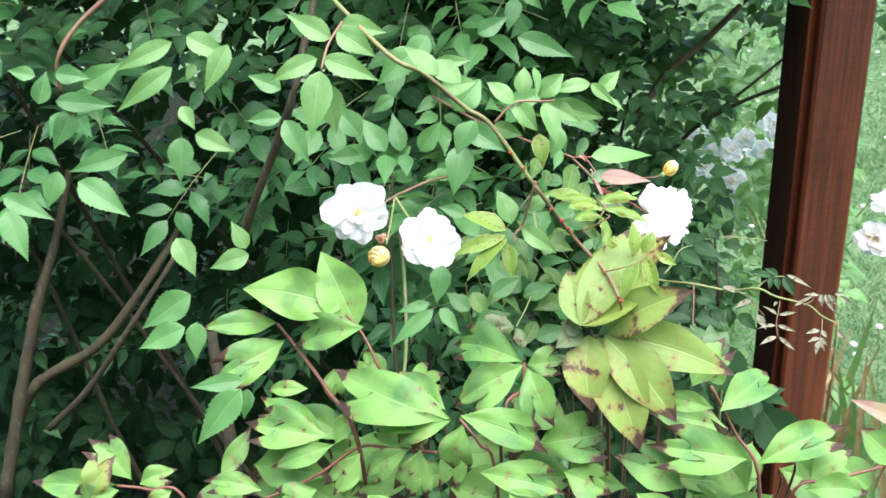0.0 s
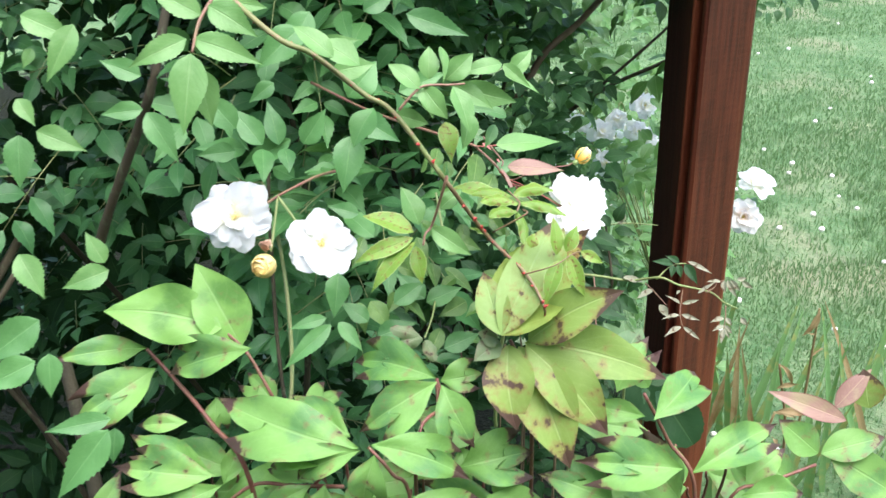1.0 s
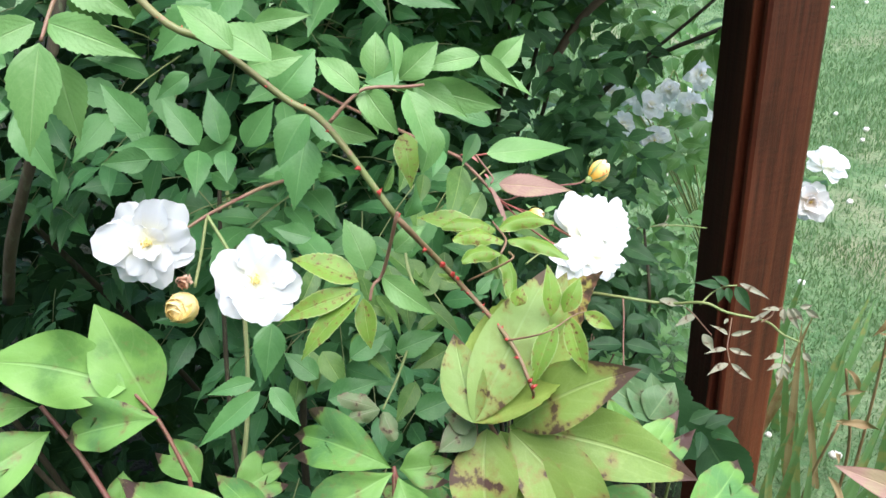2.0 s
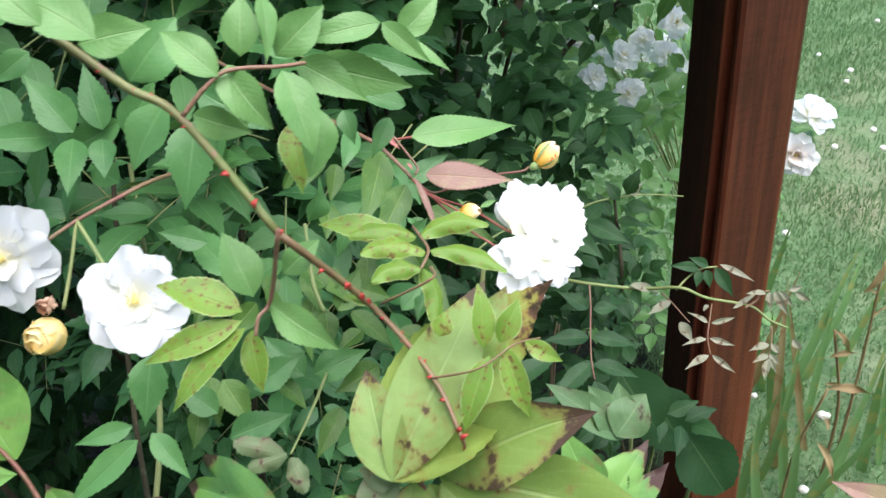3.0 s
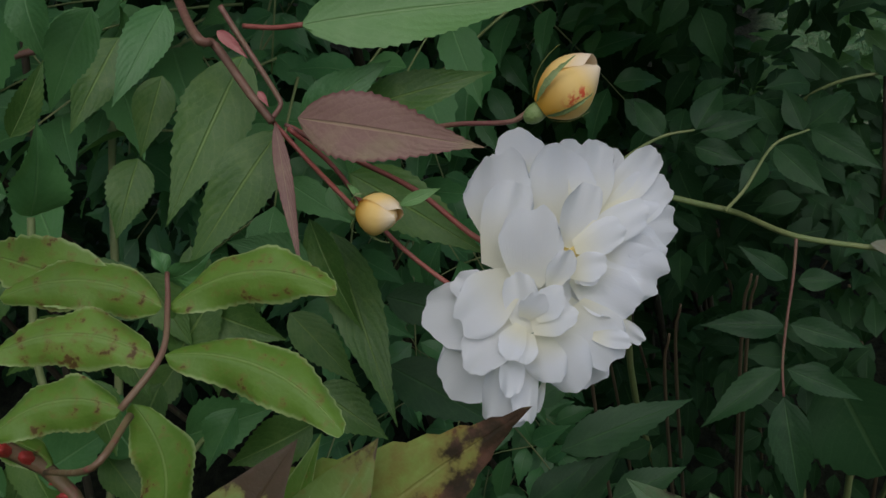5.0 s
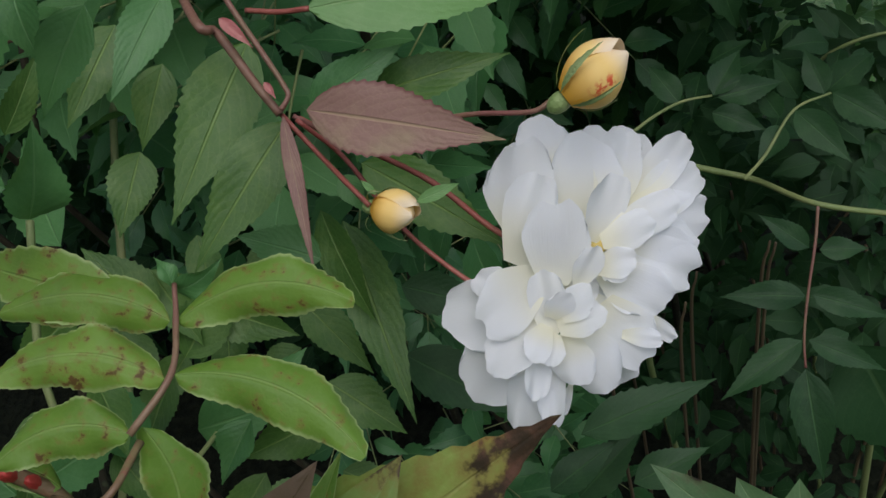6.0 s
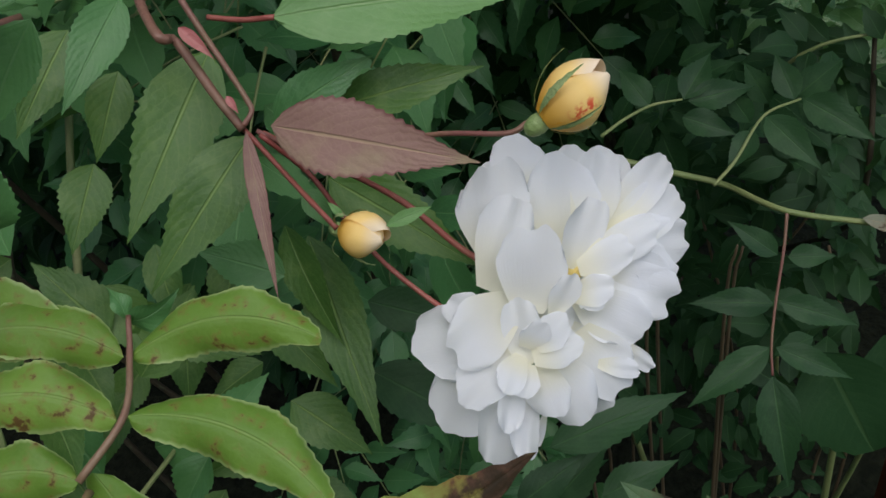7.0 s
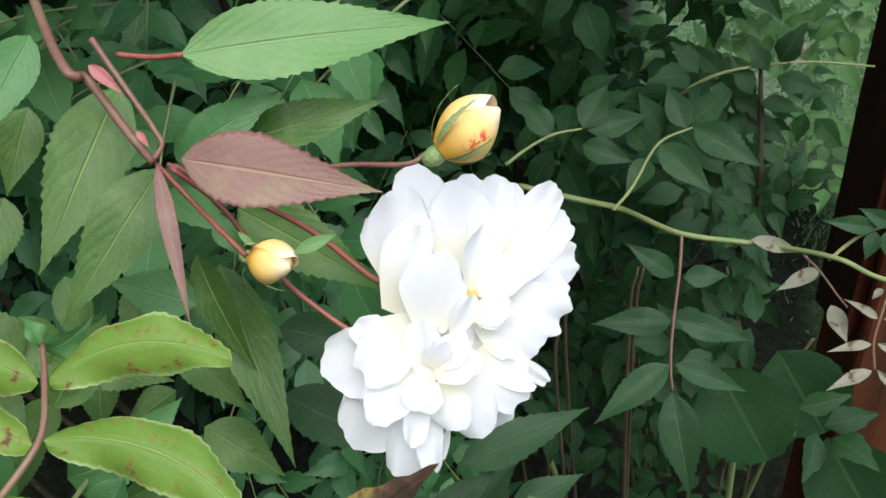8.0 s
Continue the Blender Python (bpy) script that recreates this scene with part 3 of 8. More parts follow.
def flower(parent, centre, facing, radius, layers, seed, label, mat=None, spin=0.0, core=True, droop=0.0):
    """An open double rose: a boss of stamens in the middle and rings of petals round it.
    layers: (count, length share, lean from the axis in degrees, cup, lip)."""
    mat = mat or PETAL
    r = random.Random(seed)
    z = Vector(facing).normalized()
    m = z.to_track_quat("Z", "Y").to_matrix().to_4x4() @ Matrix.Rotation(spin, 4, "Z")
    m.translation = Vector(centre) + own(parent)
    v, f = dome_data(radius * 0.08, 0.8)
    for _ in range(26 if core else 0):
        a, q = r.uniform(0, 6.28), radius * r.uniform(0.03, 0.13)
        p0 = Vector((math.cos(a) * q, math.sin(a) * q, radius * r.uniform(0.10, 0.20)))
        dv, df = dome_data(radius * 0.022, 1.0, 5, 3)
        o = len(v)
        v += [tuple(Vector(w) + p0) for w in dv]
        f += [tuple(i + o for i in w) for w in df]
    head = part("rose_flower", mesh_from("stamens", v, f, STAMEN), parent, label, m)
    for li, (count, share, lean, cup, lip) in enumerate(layers):
        for k in range(count):
            L = radius * share * r.uniform(0.86, 1.1)
            me = petal_mesh(L, L * r.uniform(0.76, 1.0), cup * r.uniform(0.7, 1.3), lip * r.uniform(0.4, 1.5), seed * 100 + li * 20 + k, mat)
            a = 6.28319 * (k + li * 0.5) / count + r.uniform(-0.32, 0.32)
            ln = radians(lean + r.uniform(-14, 14))
            pm = Matrix.Rotation(a, 4, "Z") @ Matrix.Translation((radius * 0.05, 0, -radius * 0.02 * li + droop * r.uniform(-1, 1) * radius)) \
                @ Matrix.Rotation(-(math.pi / 2 - ln), 4, "Y") @ Matrix.Rotation(r.uniform(-0.25, 0.25), 4, "X")
            part("petal", me, head, "", pm)
    return head


def rose_head(parent, centre, radius, label):
    """The green and yellow middle that carries the petals of a rose."""
    v, f = dome_data(radius, 0.8, 12, 8)
    head = part("rose_flower", mesh_from("heart", v, f, STAMEN), parent, label, Matrix.Translation(Vector(centre) + own(parent)))
    HOME[head.name] = Vector(centre)
    return head


def petal_at(head, base, tip, normal, ratio, cup, lip):
    """One petal of a rose, from its claw to the middle of its rim."""
    SEED[0] += 1
    m, ln = frame_of(base, tip, normal)
    m.translation = m.translation + own(head)
    return part("petal", petal_mesh(ln, ln * ratio, cup, lip, SEED[0], PETAL, 16, 18, 0.42), head, "", m)


OPENING = ((5, 1.0, 34, 0.42, -0.25), (5, 0.92, 24, 0.42, -0.2), (4, 0.80, 14, 0.40, 0.0), (3, 0.60, 8, 0.3, 0.0))
SCALLOPED = ((6, 1.0, 90, 0.03, 0.05), (6, 0.92, 84, 0.04, 0.05), (6, 0.70, 76, 0.06, 0.05), (5, 0.44, 60, 0.10, 0.03))


def bud(parent, base, tip, width, mat, label, sepals=5, seed=1, spread=0.5):
    """A rose bud: green hip, overlapping wrapped petals, pointed sepals."""
    r = random.Random(seed)
    m, ln = frame_of(base, tip, (0.2, -0.4, 1))
    m.translation = m.translation + own(parent)
    hip_v, hip_f = dome_data(width * 0.175, 1.0, 12, 8)
    hv = [(z * 1.4 - width * 0.10, y, x) for x, y, z in hip_v]
    head = part("rose_bud", mesh_from("hip", hv, hip_f, SEPAL), parent, label, m)
    for k in range(5):
        a0 = 6.28319 * k / 5 * 2 + r.uniform(-0.2, 0.2)
        span, verts, uvs, faces = 2.9, [], [], []
        na, nc = 10, 10
        grow = 1 - 0.045 * k
        for i in range(na + 1):
            s = i / na
            rad = width * 0.5 * grow * (math.sin(math.pi * (0.10 + (0.87 if k else 0.80) * s)) ** 0.75) * (1 + (0.10 if k < 2 else 0.0) * s)
            for j in range(nc + 1):
                t = j / nc
                edge = 1 - 0.20 * abs(2 * t - 1) ** 3
                an = a0 + (t - 0.5) * span
                q = rad * (1 + 0.05 * (t - 0.5))
                x = ln * (s * edge) * (1.0 - 0.03 * k) + width * 0.02
                verts.append((x, q * math.cos(an), q * math.sin(an)))
                uvs.append((s, t))
        n = nc + 1
        for i in range(na):
            for j in range(nc):
                b = i * n + j
                faces.append((b, b + n, b + n + 1, b + 1))
        part("petal", mesh_from("bud_petal", verts, faces, mat, uvs), head)
    cv, cf = dome_data(width * 0.36, 1.0, 14, 8)
    part("petal", mesh_from("bud_core", [(z * 1.15 + ln * 0.56, y, x) for x, y, z in cv], cf, mat, [(0.75 + 0.2 * z / width, 0.2) for x, y, z in cv]), head)
    for k in range(sepals):
        a = 6.28319 * k / sepals + r.uniform(-0.2, 0.2)
        sl = ln * r.uniform(0.5, 0.95)
        v, uv, f = blade_grid(sl, sl * 0.11, "lance", 12, 4, 0.3, 0.10 + spread * 0.1, 0.10, 0.1, r.uniform(-0.6, 0.6), seed * 10 + k)
        sm = Matrix.Rotation(a, 4, "X") @ Matrix.Translation((0, 0, width * 0.24)) @ Matrix.Rotation(-radians(14 + 55 * spread * r.random()), 4, "Y")
        part("sepal", mesh_from("sepal", v, f, SEPAL, uv), head, "", sm)
    return head

# ---- the climbing rose ----
rose = thing("climbing_rose", (0.02, 0.98, 0.0), "leafy climbing rose bush with white double flowers and yellow buds", "rose bush")
CANE_LINE = [(-0.1479, 0.7242, 1.1647), (-0.0862, 0.6644, 1.1239), (-0.0616, 0.6600, 1.1110), (-0.0335, 0.6565, 1.0875), (-0.0160, 0.6540, 1.0757), (0.0132, 0.6412, 1.0369), (0.0397, 0.6644, 0.9882), (0.0623, 0.6402, 0.9721), (0.0722, 0.6225, 0.9575), (0.0730, 0.6330, 0.9420)]
stem(rose, CANE_LINE[:6], 0.0018, 0.0015, CANE, name="cane", label="arching green cane with red prickles")
stem(rose, CANE_LINE[5:], 0.0015, 0.0006, RED_CANE, name="cane", label="reddish lower cane")
prickles(rose, CANE_LINE, 0.0028, 26)
prickles(rose, CANE_LINE[5:8], 0.0022, 9, 0.1)
for step in (68, 70, 71):
    prickle(rose, spline(CANE_LINE, 12)[step], spline(CANE_LINE, 12)[step + 1], (0.1052, -0.0781, 0.1370), 0.0036)
SHOOT_LINE = [(-0.0914, 0.8899, 1.0281), (-0.0374, 0.8432, 1.0150), (0.0304, 0.7560, 1.0190), (0.0389, 0.7507, 1.0160), (0.0481, 0.7433, 1.0095), (0.0532, 0.7402, 1.0044)]
stem(rose, SHOOT_LINE, 0.0012, 0.0008, PURPLE, name="shoot", label="purplish flowering shoot")
stem(rose, [(0.0430, 0.7513, 1.0247), (0.0464, 0.7486, 1.0207), (0.0510, 0.7451, 1.0155), (0.0555, 0.7415, 1.0103), (0.0564, 0.7402, 1.0086), (0.0552, 0.7380, 1.0071)], 0.0006, 0.0005, PURPLE, name='petiole')
leaf(rose, (0.0423, 0.7483, 1.0209), (0.0491, 0.7459, 1.0156), (0.4498, -0.6128, 0.6497), 0.30, STIPULE, fold=0.5, name='stipule', along=12, across=4, teeth=0.0)
leaf(rose, (0.0519, 0.7410, 1.0114), (0.0543, 0.7393, 1.0087), (0.4198, -0.5870, 0.6922), 0.40, STIPULE, fold=0.5, name='stipule', along=8, across=4, teeth=0.0)
stem(rose, [(0.0529, 0.7410, 1.0038), (0.0599, 0.7375, 0.9975), (0.0678, 0.7314, 0.9955), (0.0736, 0.7273, 0.9935)], 0.0005, 0.0005, RED, name='pedicel')
stem(rose, [(0.0542, 0.7428, 1.0020), (0.0623, 0.7463, 0.9930), (0.0745, 0.7468, 0.9965), (0.0898, 0.7443, 1.0017), (0.1023, 0.7422, 1.0041), (0.1059, 0.7438, 1.0053)], 0.0005, 0.0005, PURPLE, name='pedicel')
stem(rose, [(0.0548, 0.7424, 1.0014), (0.0619, 0.7425, 0.9926), (0.0697, 0.7370, 0.9869), (0.0784, 0.7314, 0.9809), (0.0900, 0.7270, 0.9745), (0.0962, 0.7279, 0.9697)], 0.0005, 0.0005, RED, name='pedicel')
stem(rose, [(0.0544, 0.7441, 1.0003), (0.0629, 0.7489, 0.9894), (0.0791, 0.7440, 0.9848), (0.0939, 0.7380, 0.9771), (0.1036, 0.7431, 0.9688)], 0.0006, 0.0006, RED, name='pedicel')
leaf(rose, (0.0529, 0.7626, 1.0137), (0.1028, 0.7874, 1.0057), (0.2508, -0.5911, 0.7666), 0.31, FRESH, sag=0.03, teeth=0.035, along=44, across=8, fold=0.16)
stem(rose, [(0.0384, 0.7634, 1.0132), (0.0463, 0.7628, 1.0130), (0.0534, 0.7627, 1.0137)], 0.0006, 0.0006, RED, name='petiole')
leaf(rose, (0.0594, 0.7400, 1.0057), (0.0993, 0.7360, 1.0027), (0.3363, -0.6603, 0.6714), 0.37, PINK, teeth=0.04, along=40, across=8, fold=0.1, sag=0.03, kind='ovate')
leaf(rose, (0.0547, 0.7388, 1.0053), (0.0651, 0.7149, 0.9861), (0.3878, -0.5237, 0.7585), 0.11, PINK, teeth=0.03, along=34, fold=0.35)
leaf(rose, (0.0393, 0.7586, 1.0087), (0.0313, 0.7227, 0.9898), (0.4785, -0.5580, 0.6780), 0.40, DEEP, teeth=0.035, along=36, across=8, fold=0.1)
leaf(rose, (0.0502, 0.7460, 0.9982), (0.0357, 0.7176, 0.9818), (0.4345, -0.5071, 0.7443), 0.39, DEEP, teeth=0.035, along=36, across=8, fold=0.12)
leaf(rose, (0.0283, 0.7540, 1.0238), (0.0238, 0.7311, 1.0136), (0.5236, -0.5699, 0.6333), 0.40, ROSE, teeth=0.035, along=34, fold=0.2)
leaf(rose, (0.0110, 0.7562, 1.0150), (0.0051, 0.7357, 1.0033), (0.5541, -0.5354, 0.6375), 0.49, DEEP, teeth=0.035, along=30, fold=0.15)
leaf(rose, (0.0179, 0.7564, 1.0050), (0.0152, 0.7415, 0.9927), (0.5096, -0.5388, 0.6708), 0.51, DEEP, teeth=0.03, along=30)
leaf(rose, (0.0147, 0.7414, 0.9928), (0.0139, 0.7250, 0.9826), (0.5177, -0.4727, 0.7132), 0.67, DEEP, teeth=0.05, along=30)
leaf(rose, (0.0095, 0.7123, 1.0001), (0.0156, 0.7200, 1.0185), (0.8202, -0.2518, 0.5138), 0.59, ROSE, teeth=0.05, along=30, fold=0.4, sag=0.1, wave=0.3)
leaf(rose, (-0.0018, 0.7270, 1.0085), (0.0031, 0.7409, 1.0190), (0.9093, -0.3270, 0.2575), 0.41, DEEP, teeth=0.05)
leaf(rose, (0.0504, 0.7547, 0.9946), (0.0700, 0.7668, 1.0025), (0.3505, -0.6236, 0.6987), 0.44, ROSE, teeth=0.04, along=30, fold=0.12)
leaf(rose, (0.0592, 0.7643, 0.9908), (0.0894, 0.7760, 0.9936), (0.2803, -0.6450, 0.7109), 0.34, DEEP, teeth=0.04, along=32)
leaf(rose, (0.0579, 0.7556, 0.9792), (0.0911, 0.7472, 0.9639), (0.2747, -0.5560, 0.7844), 0.39, DEEP, teeth=0.04, along=34)
leaf(rose, (0.0464, 0.7582, 0.9583), (0.0699, 0.7225, 0.9297), (0.3105, -0.4613, 0.8312), 0.27, DEEP, teeth=0.04, along=34)
leaf(rose, (0.0456, 0.7522, 0.9675), (0.0603, 0.7363, 0.9465), (-0.1709, -0.7505, 0.6384), 0.35, DEEP, teeth=0.04, along=30)
leaf(rose, (0.0469, 0.7035, 0.9583), (0.0562, 0.7151, 0.9646), (0.3797, -0.3899, 0.8389), 0.51, ROSE, teeth=0.05, along=26)
leaf(rose, (0.0551, 0.7597, 0.9345), (0.0782, 0.7617, 0.9260), (0.2563, -0.4955, 0.8299), 0.48, SHADED_GREEN, teeth=0.04)
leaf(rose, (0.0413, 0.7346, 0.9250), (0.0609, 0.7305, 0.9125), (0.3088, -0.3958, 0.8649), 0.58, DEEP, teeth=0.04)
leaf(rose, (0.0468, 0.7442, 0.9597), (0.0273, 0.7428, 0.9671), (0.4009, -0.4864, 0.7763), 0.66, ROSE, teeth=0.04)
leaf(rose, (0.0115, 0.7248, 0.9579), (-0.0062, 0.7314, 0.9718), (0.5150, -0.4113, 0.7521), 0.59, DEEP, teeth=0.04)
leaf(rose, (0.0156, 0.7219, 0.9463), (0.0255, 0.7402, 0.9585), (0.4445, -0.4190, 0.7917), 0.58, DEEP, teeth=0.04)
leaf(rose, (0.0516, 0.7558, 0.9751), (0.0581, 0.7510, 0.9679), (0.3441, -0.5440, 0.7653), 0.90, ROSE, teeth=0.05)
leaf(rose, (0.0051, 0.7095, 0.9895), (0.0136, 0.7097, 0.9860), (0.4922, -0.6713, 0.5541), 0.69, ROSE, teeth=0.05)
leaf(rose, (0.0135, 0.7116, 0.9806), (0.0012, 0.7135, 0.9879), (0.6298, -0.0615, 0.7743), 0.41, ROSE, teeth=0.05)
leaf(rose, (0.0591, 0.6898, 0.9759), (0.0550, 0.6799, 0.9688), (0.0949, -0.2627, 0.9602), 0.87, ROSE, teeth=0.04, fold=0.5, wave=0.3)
# rose leaflets low in the bush, darkened by colour in place of shade
leaf(rose, (0.0499, 0.7586, 0.9073), (0.0811, 0.7548, 0.8900), (0.2356, -0.4361, 0.8685), 0.46, SHADED_GREEN, teeth=0.04)
leaf(rose, (0.0819, 0.7620, 0.8393), (0.1015, 0.7799, 0.8467), (0.1285, -0.4031, 0.9061), 0.44, SHADED_GREEN, teeth=0.04)
leaf(rose, (0.0799, 0.7861, 0.8620), (0.0937, 0.7970, 0.8657), (0.1452, -0.4699, 0.8707), 0.58, SHADED_GREEN, teeth=0.04)
leaf(rose, (0.0869, 0.7731, 0.8186), (0.1055, 0.7955, 0.8306), (0.1089, -0.4096, 0.9057), 0.47, SHADED_GREEN, teeth=0.04)
leaf(rose, (0.1052, 0.7761, 0.8274), (0.1278, 0.7912, 0.8310), (0.0601, -0.4158, 0.9075), 0.46, SHADED_GREEN, teeth=0.04)
leaf(rose, (0.0898, 0.7775, 0.8498), (0.1292, 0.8016, 0.8539), (0.0819, -0.4543, 0.8871), 0.32, SHADED_GREEN, teeth=0.04)
stem(rose, [(0.0080, 0.7133, 0.9988), (0.0092, 0.7071, 0.9927), (0.0117, 0.6947, 0.9803), (0.0160, 0.6867, 0.9711)], 0.0008, 0.0008, PALE_STEM, name='petiole')
leaf(rose, (-0.0041, 0.7126, 0.9469), (0.0048, 0.7014, 0.9327), (0.7511, 0.0823, 0.6550), 0.65, DEEP, teeth=0.04, along=30)
leaf(rose, (0.0136, 0.7721, 0.9106), (0.0356, 0.7621, 0.8918), (0.3579, -0.4235, 0.8322), 0.44, DEEP, teeth=0.04, along=30)
leaf(rose, (-0.0027, 0.7684, 0.9247), (-0.0089, 0.7466, 0.9077), (0.2809, -0.4274, 0.8593), 0.48, DEEP, teeth=0.04, along=30)
leaf(rose, (-0.0589, 0.7206, 0.8933), (-0.0609, 0.7042, 0.8793), (0.5576, -0.2445, 0.7933), 0.53, DEEP, teeth=0.04, along=30)
leaf(rose, (0.0089, 0.7318, 0.8800), (-0.0031, 0.7095, 0.8651), (0.4351, -0.2983, 0.8495), 0.45, DEEP, teeth=0.04, along=30)
leaf(rose, (0.0248, 0.7437, 0.8662), (0.0428, 0.7426, 0.8571), (0.3079, -0.2837, 0.9081), 0.64, DEEP, teeth=0.04, along=30)
leaf(rose, (0.0036, 0.7535, 0.9250), (0.0059, 0.7384, 0.9103), (0.3489, -0.4331, 0.8311), 0.57, DEEP, teeth=0.04, along=30)
leaf(rose, (0.0291, 0.7440, 0.8959), (0.0068, 0.7284, 0.8917), (0.5451, -0.5479, 0.6346), 0.60, DEEP, teeth=0.04, along=30)
leaf(rose, (0.0421, 0.7130, 0.9110), (0.0260, 0.7005, 0.9069), (0.1511, -0.0632, 0.9865), 0.63, DEEP, teeth=0.04, along=30)
leaf(rose, (0.0190, 0.7334, 0.9529), (0.0401, 0.7338, 0.9438), (0.3437, -0.6861, 0.6412), 0.59, DEEP, teeth=0.04, along=30)
leaf(rose, (0.0074, 0.7338, 0.9632), (0.0206, 0.7243, 0.9487), (0.3928, -0.5035, 0.7696), 0.56, DEEP, teeth=0.04, along=30)
leaf(rose, (-0.0416, 0.7123, 0.9165), (-0.0276, 0.6992, 0.8982), (0.1515, -0.6106, 0.7773), 0.64, DEEP, teeth=0.04, along=30)
leaf(rose, (-0.0185, 0.7494, 0.9501), (-0.0205, 0.7371, 0.9399), (0.4229, -0.4317, 0.7968), 0.68, DEEP, teeth=0.04, along=30)
leaf(rose, (-0.0578, 0.7662, 0.9308), (-0.0735, 0.7520, 0.9249), (0.6436, -0.4334, 0.6309), 0.74, DEEP, teeth=0.04, along=30)
leaf(rose, (-0.0113, 0.7382, 0.9141), (-0.0171, 0.7197, 0.8999), (0.0572, -0.3076, 0.9498), 0.61, DEEP, teeth=0.04, along=30)
leaf(rose, (-0.0230, 0.7573, 0.8985), (-0.0321, 0.7410, 0.8878), (0.4472, -0.3603, 0.8186), 0.61, DEEP, teeth=0.04, along=30)
leaf(rose, (-0.0073, 0.7681, 0.9399), (0.0008, 0.7534, 0.9229), (0.3378, -0.5243, 0.7817), 0.45, DEEP, teeth=0.04, along=30)
leaf(rose, (-0.0518, 0.7235, 0.9097), (-0.0464, 0.7063, 0.8916), (0.3362, -0.3945, 0.8551), 0.51, DEEP, teeth=0.04, along=30)
leaf(rose, (-0.0459, 0.7443, 0.9526), (-0.0545, 0.7235, 0.9376), (0.5152, -0.3658, 0.7751), 0.42, DEEP, teeth=0.04, along=30)
leaf(rose, (-0.0103, 0.7312, 0.9415), (0.0006, 0.7222, 0.9284), (0.5616, -0.2607, 0.7853), 0.63, DEEP, teeth=0.04, along=30)
leaf(rose, (0.0278, 0.7561, 0.9552), (0.0266, 0.7390, 0.9403), (0.1047, -0.5041, 0.8573), 0.50, DEEP, teeth=0.04, along=30)
leaf(rose, (-0.0195, 0.7386, 0.9499), (-0.0127, 0.7238, 0.9335), (0.6421, -0.2654, 0.7192), 0.45, DEEP, teeth=0.04, along=30)
leaf(rose, (0.0212, 0.7545, 0.9111), (0.0080, 0.7420, 0.9057), (0.1124, -0.1738, 0.9783), 0.70, DEEP, teeth=0.04, along=30)
leaf(rose, (-0.0229, 0.7612, 0.9202), (-0.0017, 0.7586, 0.9084), (0.3280, -0.7072, 0.6263), 0.53, DEEP, teeth=0.04, along=30)
leaf(rose, (-0.0246, 0.7334, 0.9450), (-0.0382, 0.7176, 0.9368), (0.7803, -0.3981, 0.4824), 0.63, DEEP, teeth=0.04, along=30)
leaf(rose, (-0.0151, 0.7128, 0.9142), (-0.0023, 0.7050, 0.9013), (0.5127, -0.2025, 0.8344), 0.60, DEEP, teeth=0.04, along=30)
stem(rose, [(0.0555, 0.6930, 1.0073), (0.0585, 0.6868, 1.0060), (0.0619, 0.6777, 1.0048), (0.0592, 0.6679, 1.0028)], 0.0004, 0.0006, PURPLE, name='rachis', label='reddish leaf stalk')
leaf(rose, (0.0580, 0.6872, 1.0052), (0.0862, 0.6938, 1.0057), (0.3866, -0.4178, 0.8221), 0.32, CURLED, sag=0.03, bow=0.15, wave=0.22, kind='curl', teeth=0.022, along=36, across=8, fold=-0.35)
leaf(rose, (0.0571, 0.6870, 1.0054), (0.0308, 0.6812, 1.0105), (0.5242, -0.3558, 0.7737), 0.34, CURLED, sag=0.03, bow=-0.13, wave=0.16, kind='curl', teeth=0.022, along=36, across=8, fold=-0.35)
leaf(rose, (0.0610, 0.6770, 1.0045), (0.0362, 0.6699, 1.0093), (0.5165, -0.3060, 0.7997), 0.36, CURLED, sag=0.03, bow=-0.14, wave=0.16, kind='curl', teeth=0.022, along=36, across=8, fold=-0.35)
leaf(rose, (0.0624, 0.6778, 1.0047), (0.0924, 0.6737, 0.9960), (0.3637, -0.3368, 0.8685), 0.30, CURLED, sag=0.03, bow=0.13, wave=0.16, kind='curl', teeth=0.022, along=36, across=8, fold=-0.35)
leaf(rose, (0.0593, 0.6680, 1.0029), (0.0407, 0.6593, 1.0033), (0.5102, -0.2489, 0.8233), 0.43, CURLED, sag=0.03, bow=-0.16, wave=0.2, kind='curl', teeth=0.022, along=36, across=8, fold=-0.35)
leaf(rose, (0.0594, 0.6702, 1.0015), (0.0632, 0.6570, 0.9846), (0.4592, -0.4264, 0.7793), 0.42, CURLED, bow=0.16, sag=0.03, wave=0.12, kind='curl', teeth=0.022, along=36, across=8, fold=-0.35)
leaf(rose, (0.0412, 0.6648, 0.9890), (0.0287, 0.6641, 0.9946), (0.5472, 0.1058, 0.8303), 0.44, CURLED, bow=-0.1, kind='curl', teeth=0.022, along=36, across=8, fold=-0.35)
leaf(rose, (0.0554, 0.6925, 1.0069), (0.0520, 0.6952, 1.0109), (0.7224, 0.0286, 0.6909), 0.95, ROSE, sag=0.15, wave=0.4, teeth=0.02)
leaf(rose, (0.0543, 0.6934, 1.0053), (0.0612, 0.6992, 1.0075), (0.7927, -0.5910, 0.1495), 0.58, ROSE, sag=0.2, wave=0.3, teeth=0.02)
upper_head = rose_head(rose, (0.1136, 0.7358, 0.9786), 0.0022, "creamy white double rose, fully open")
petal_at(upper_head, (0.1028, 0.7448, 0.9862), (0.1015, 0.7548, 0.9933), (0.2117, -0.7339, 0.6455), 0.92, 0.04, 0.10)
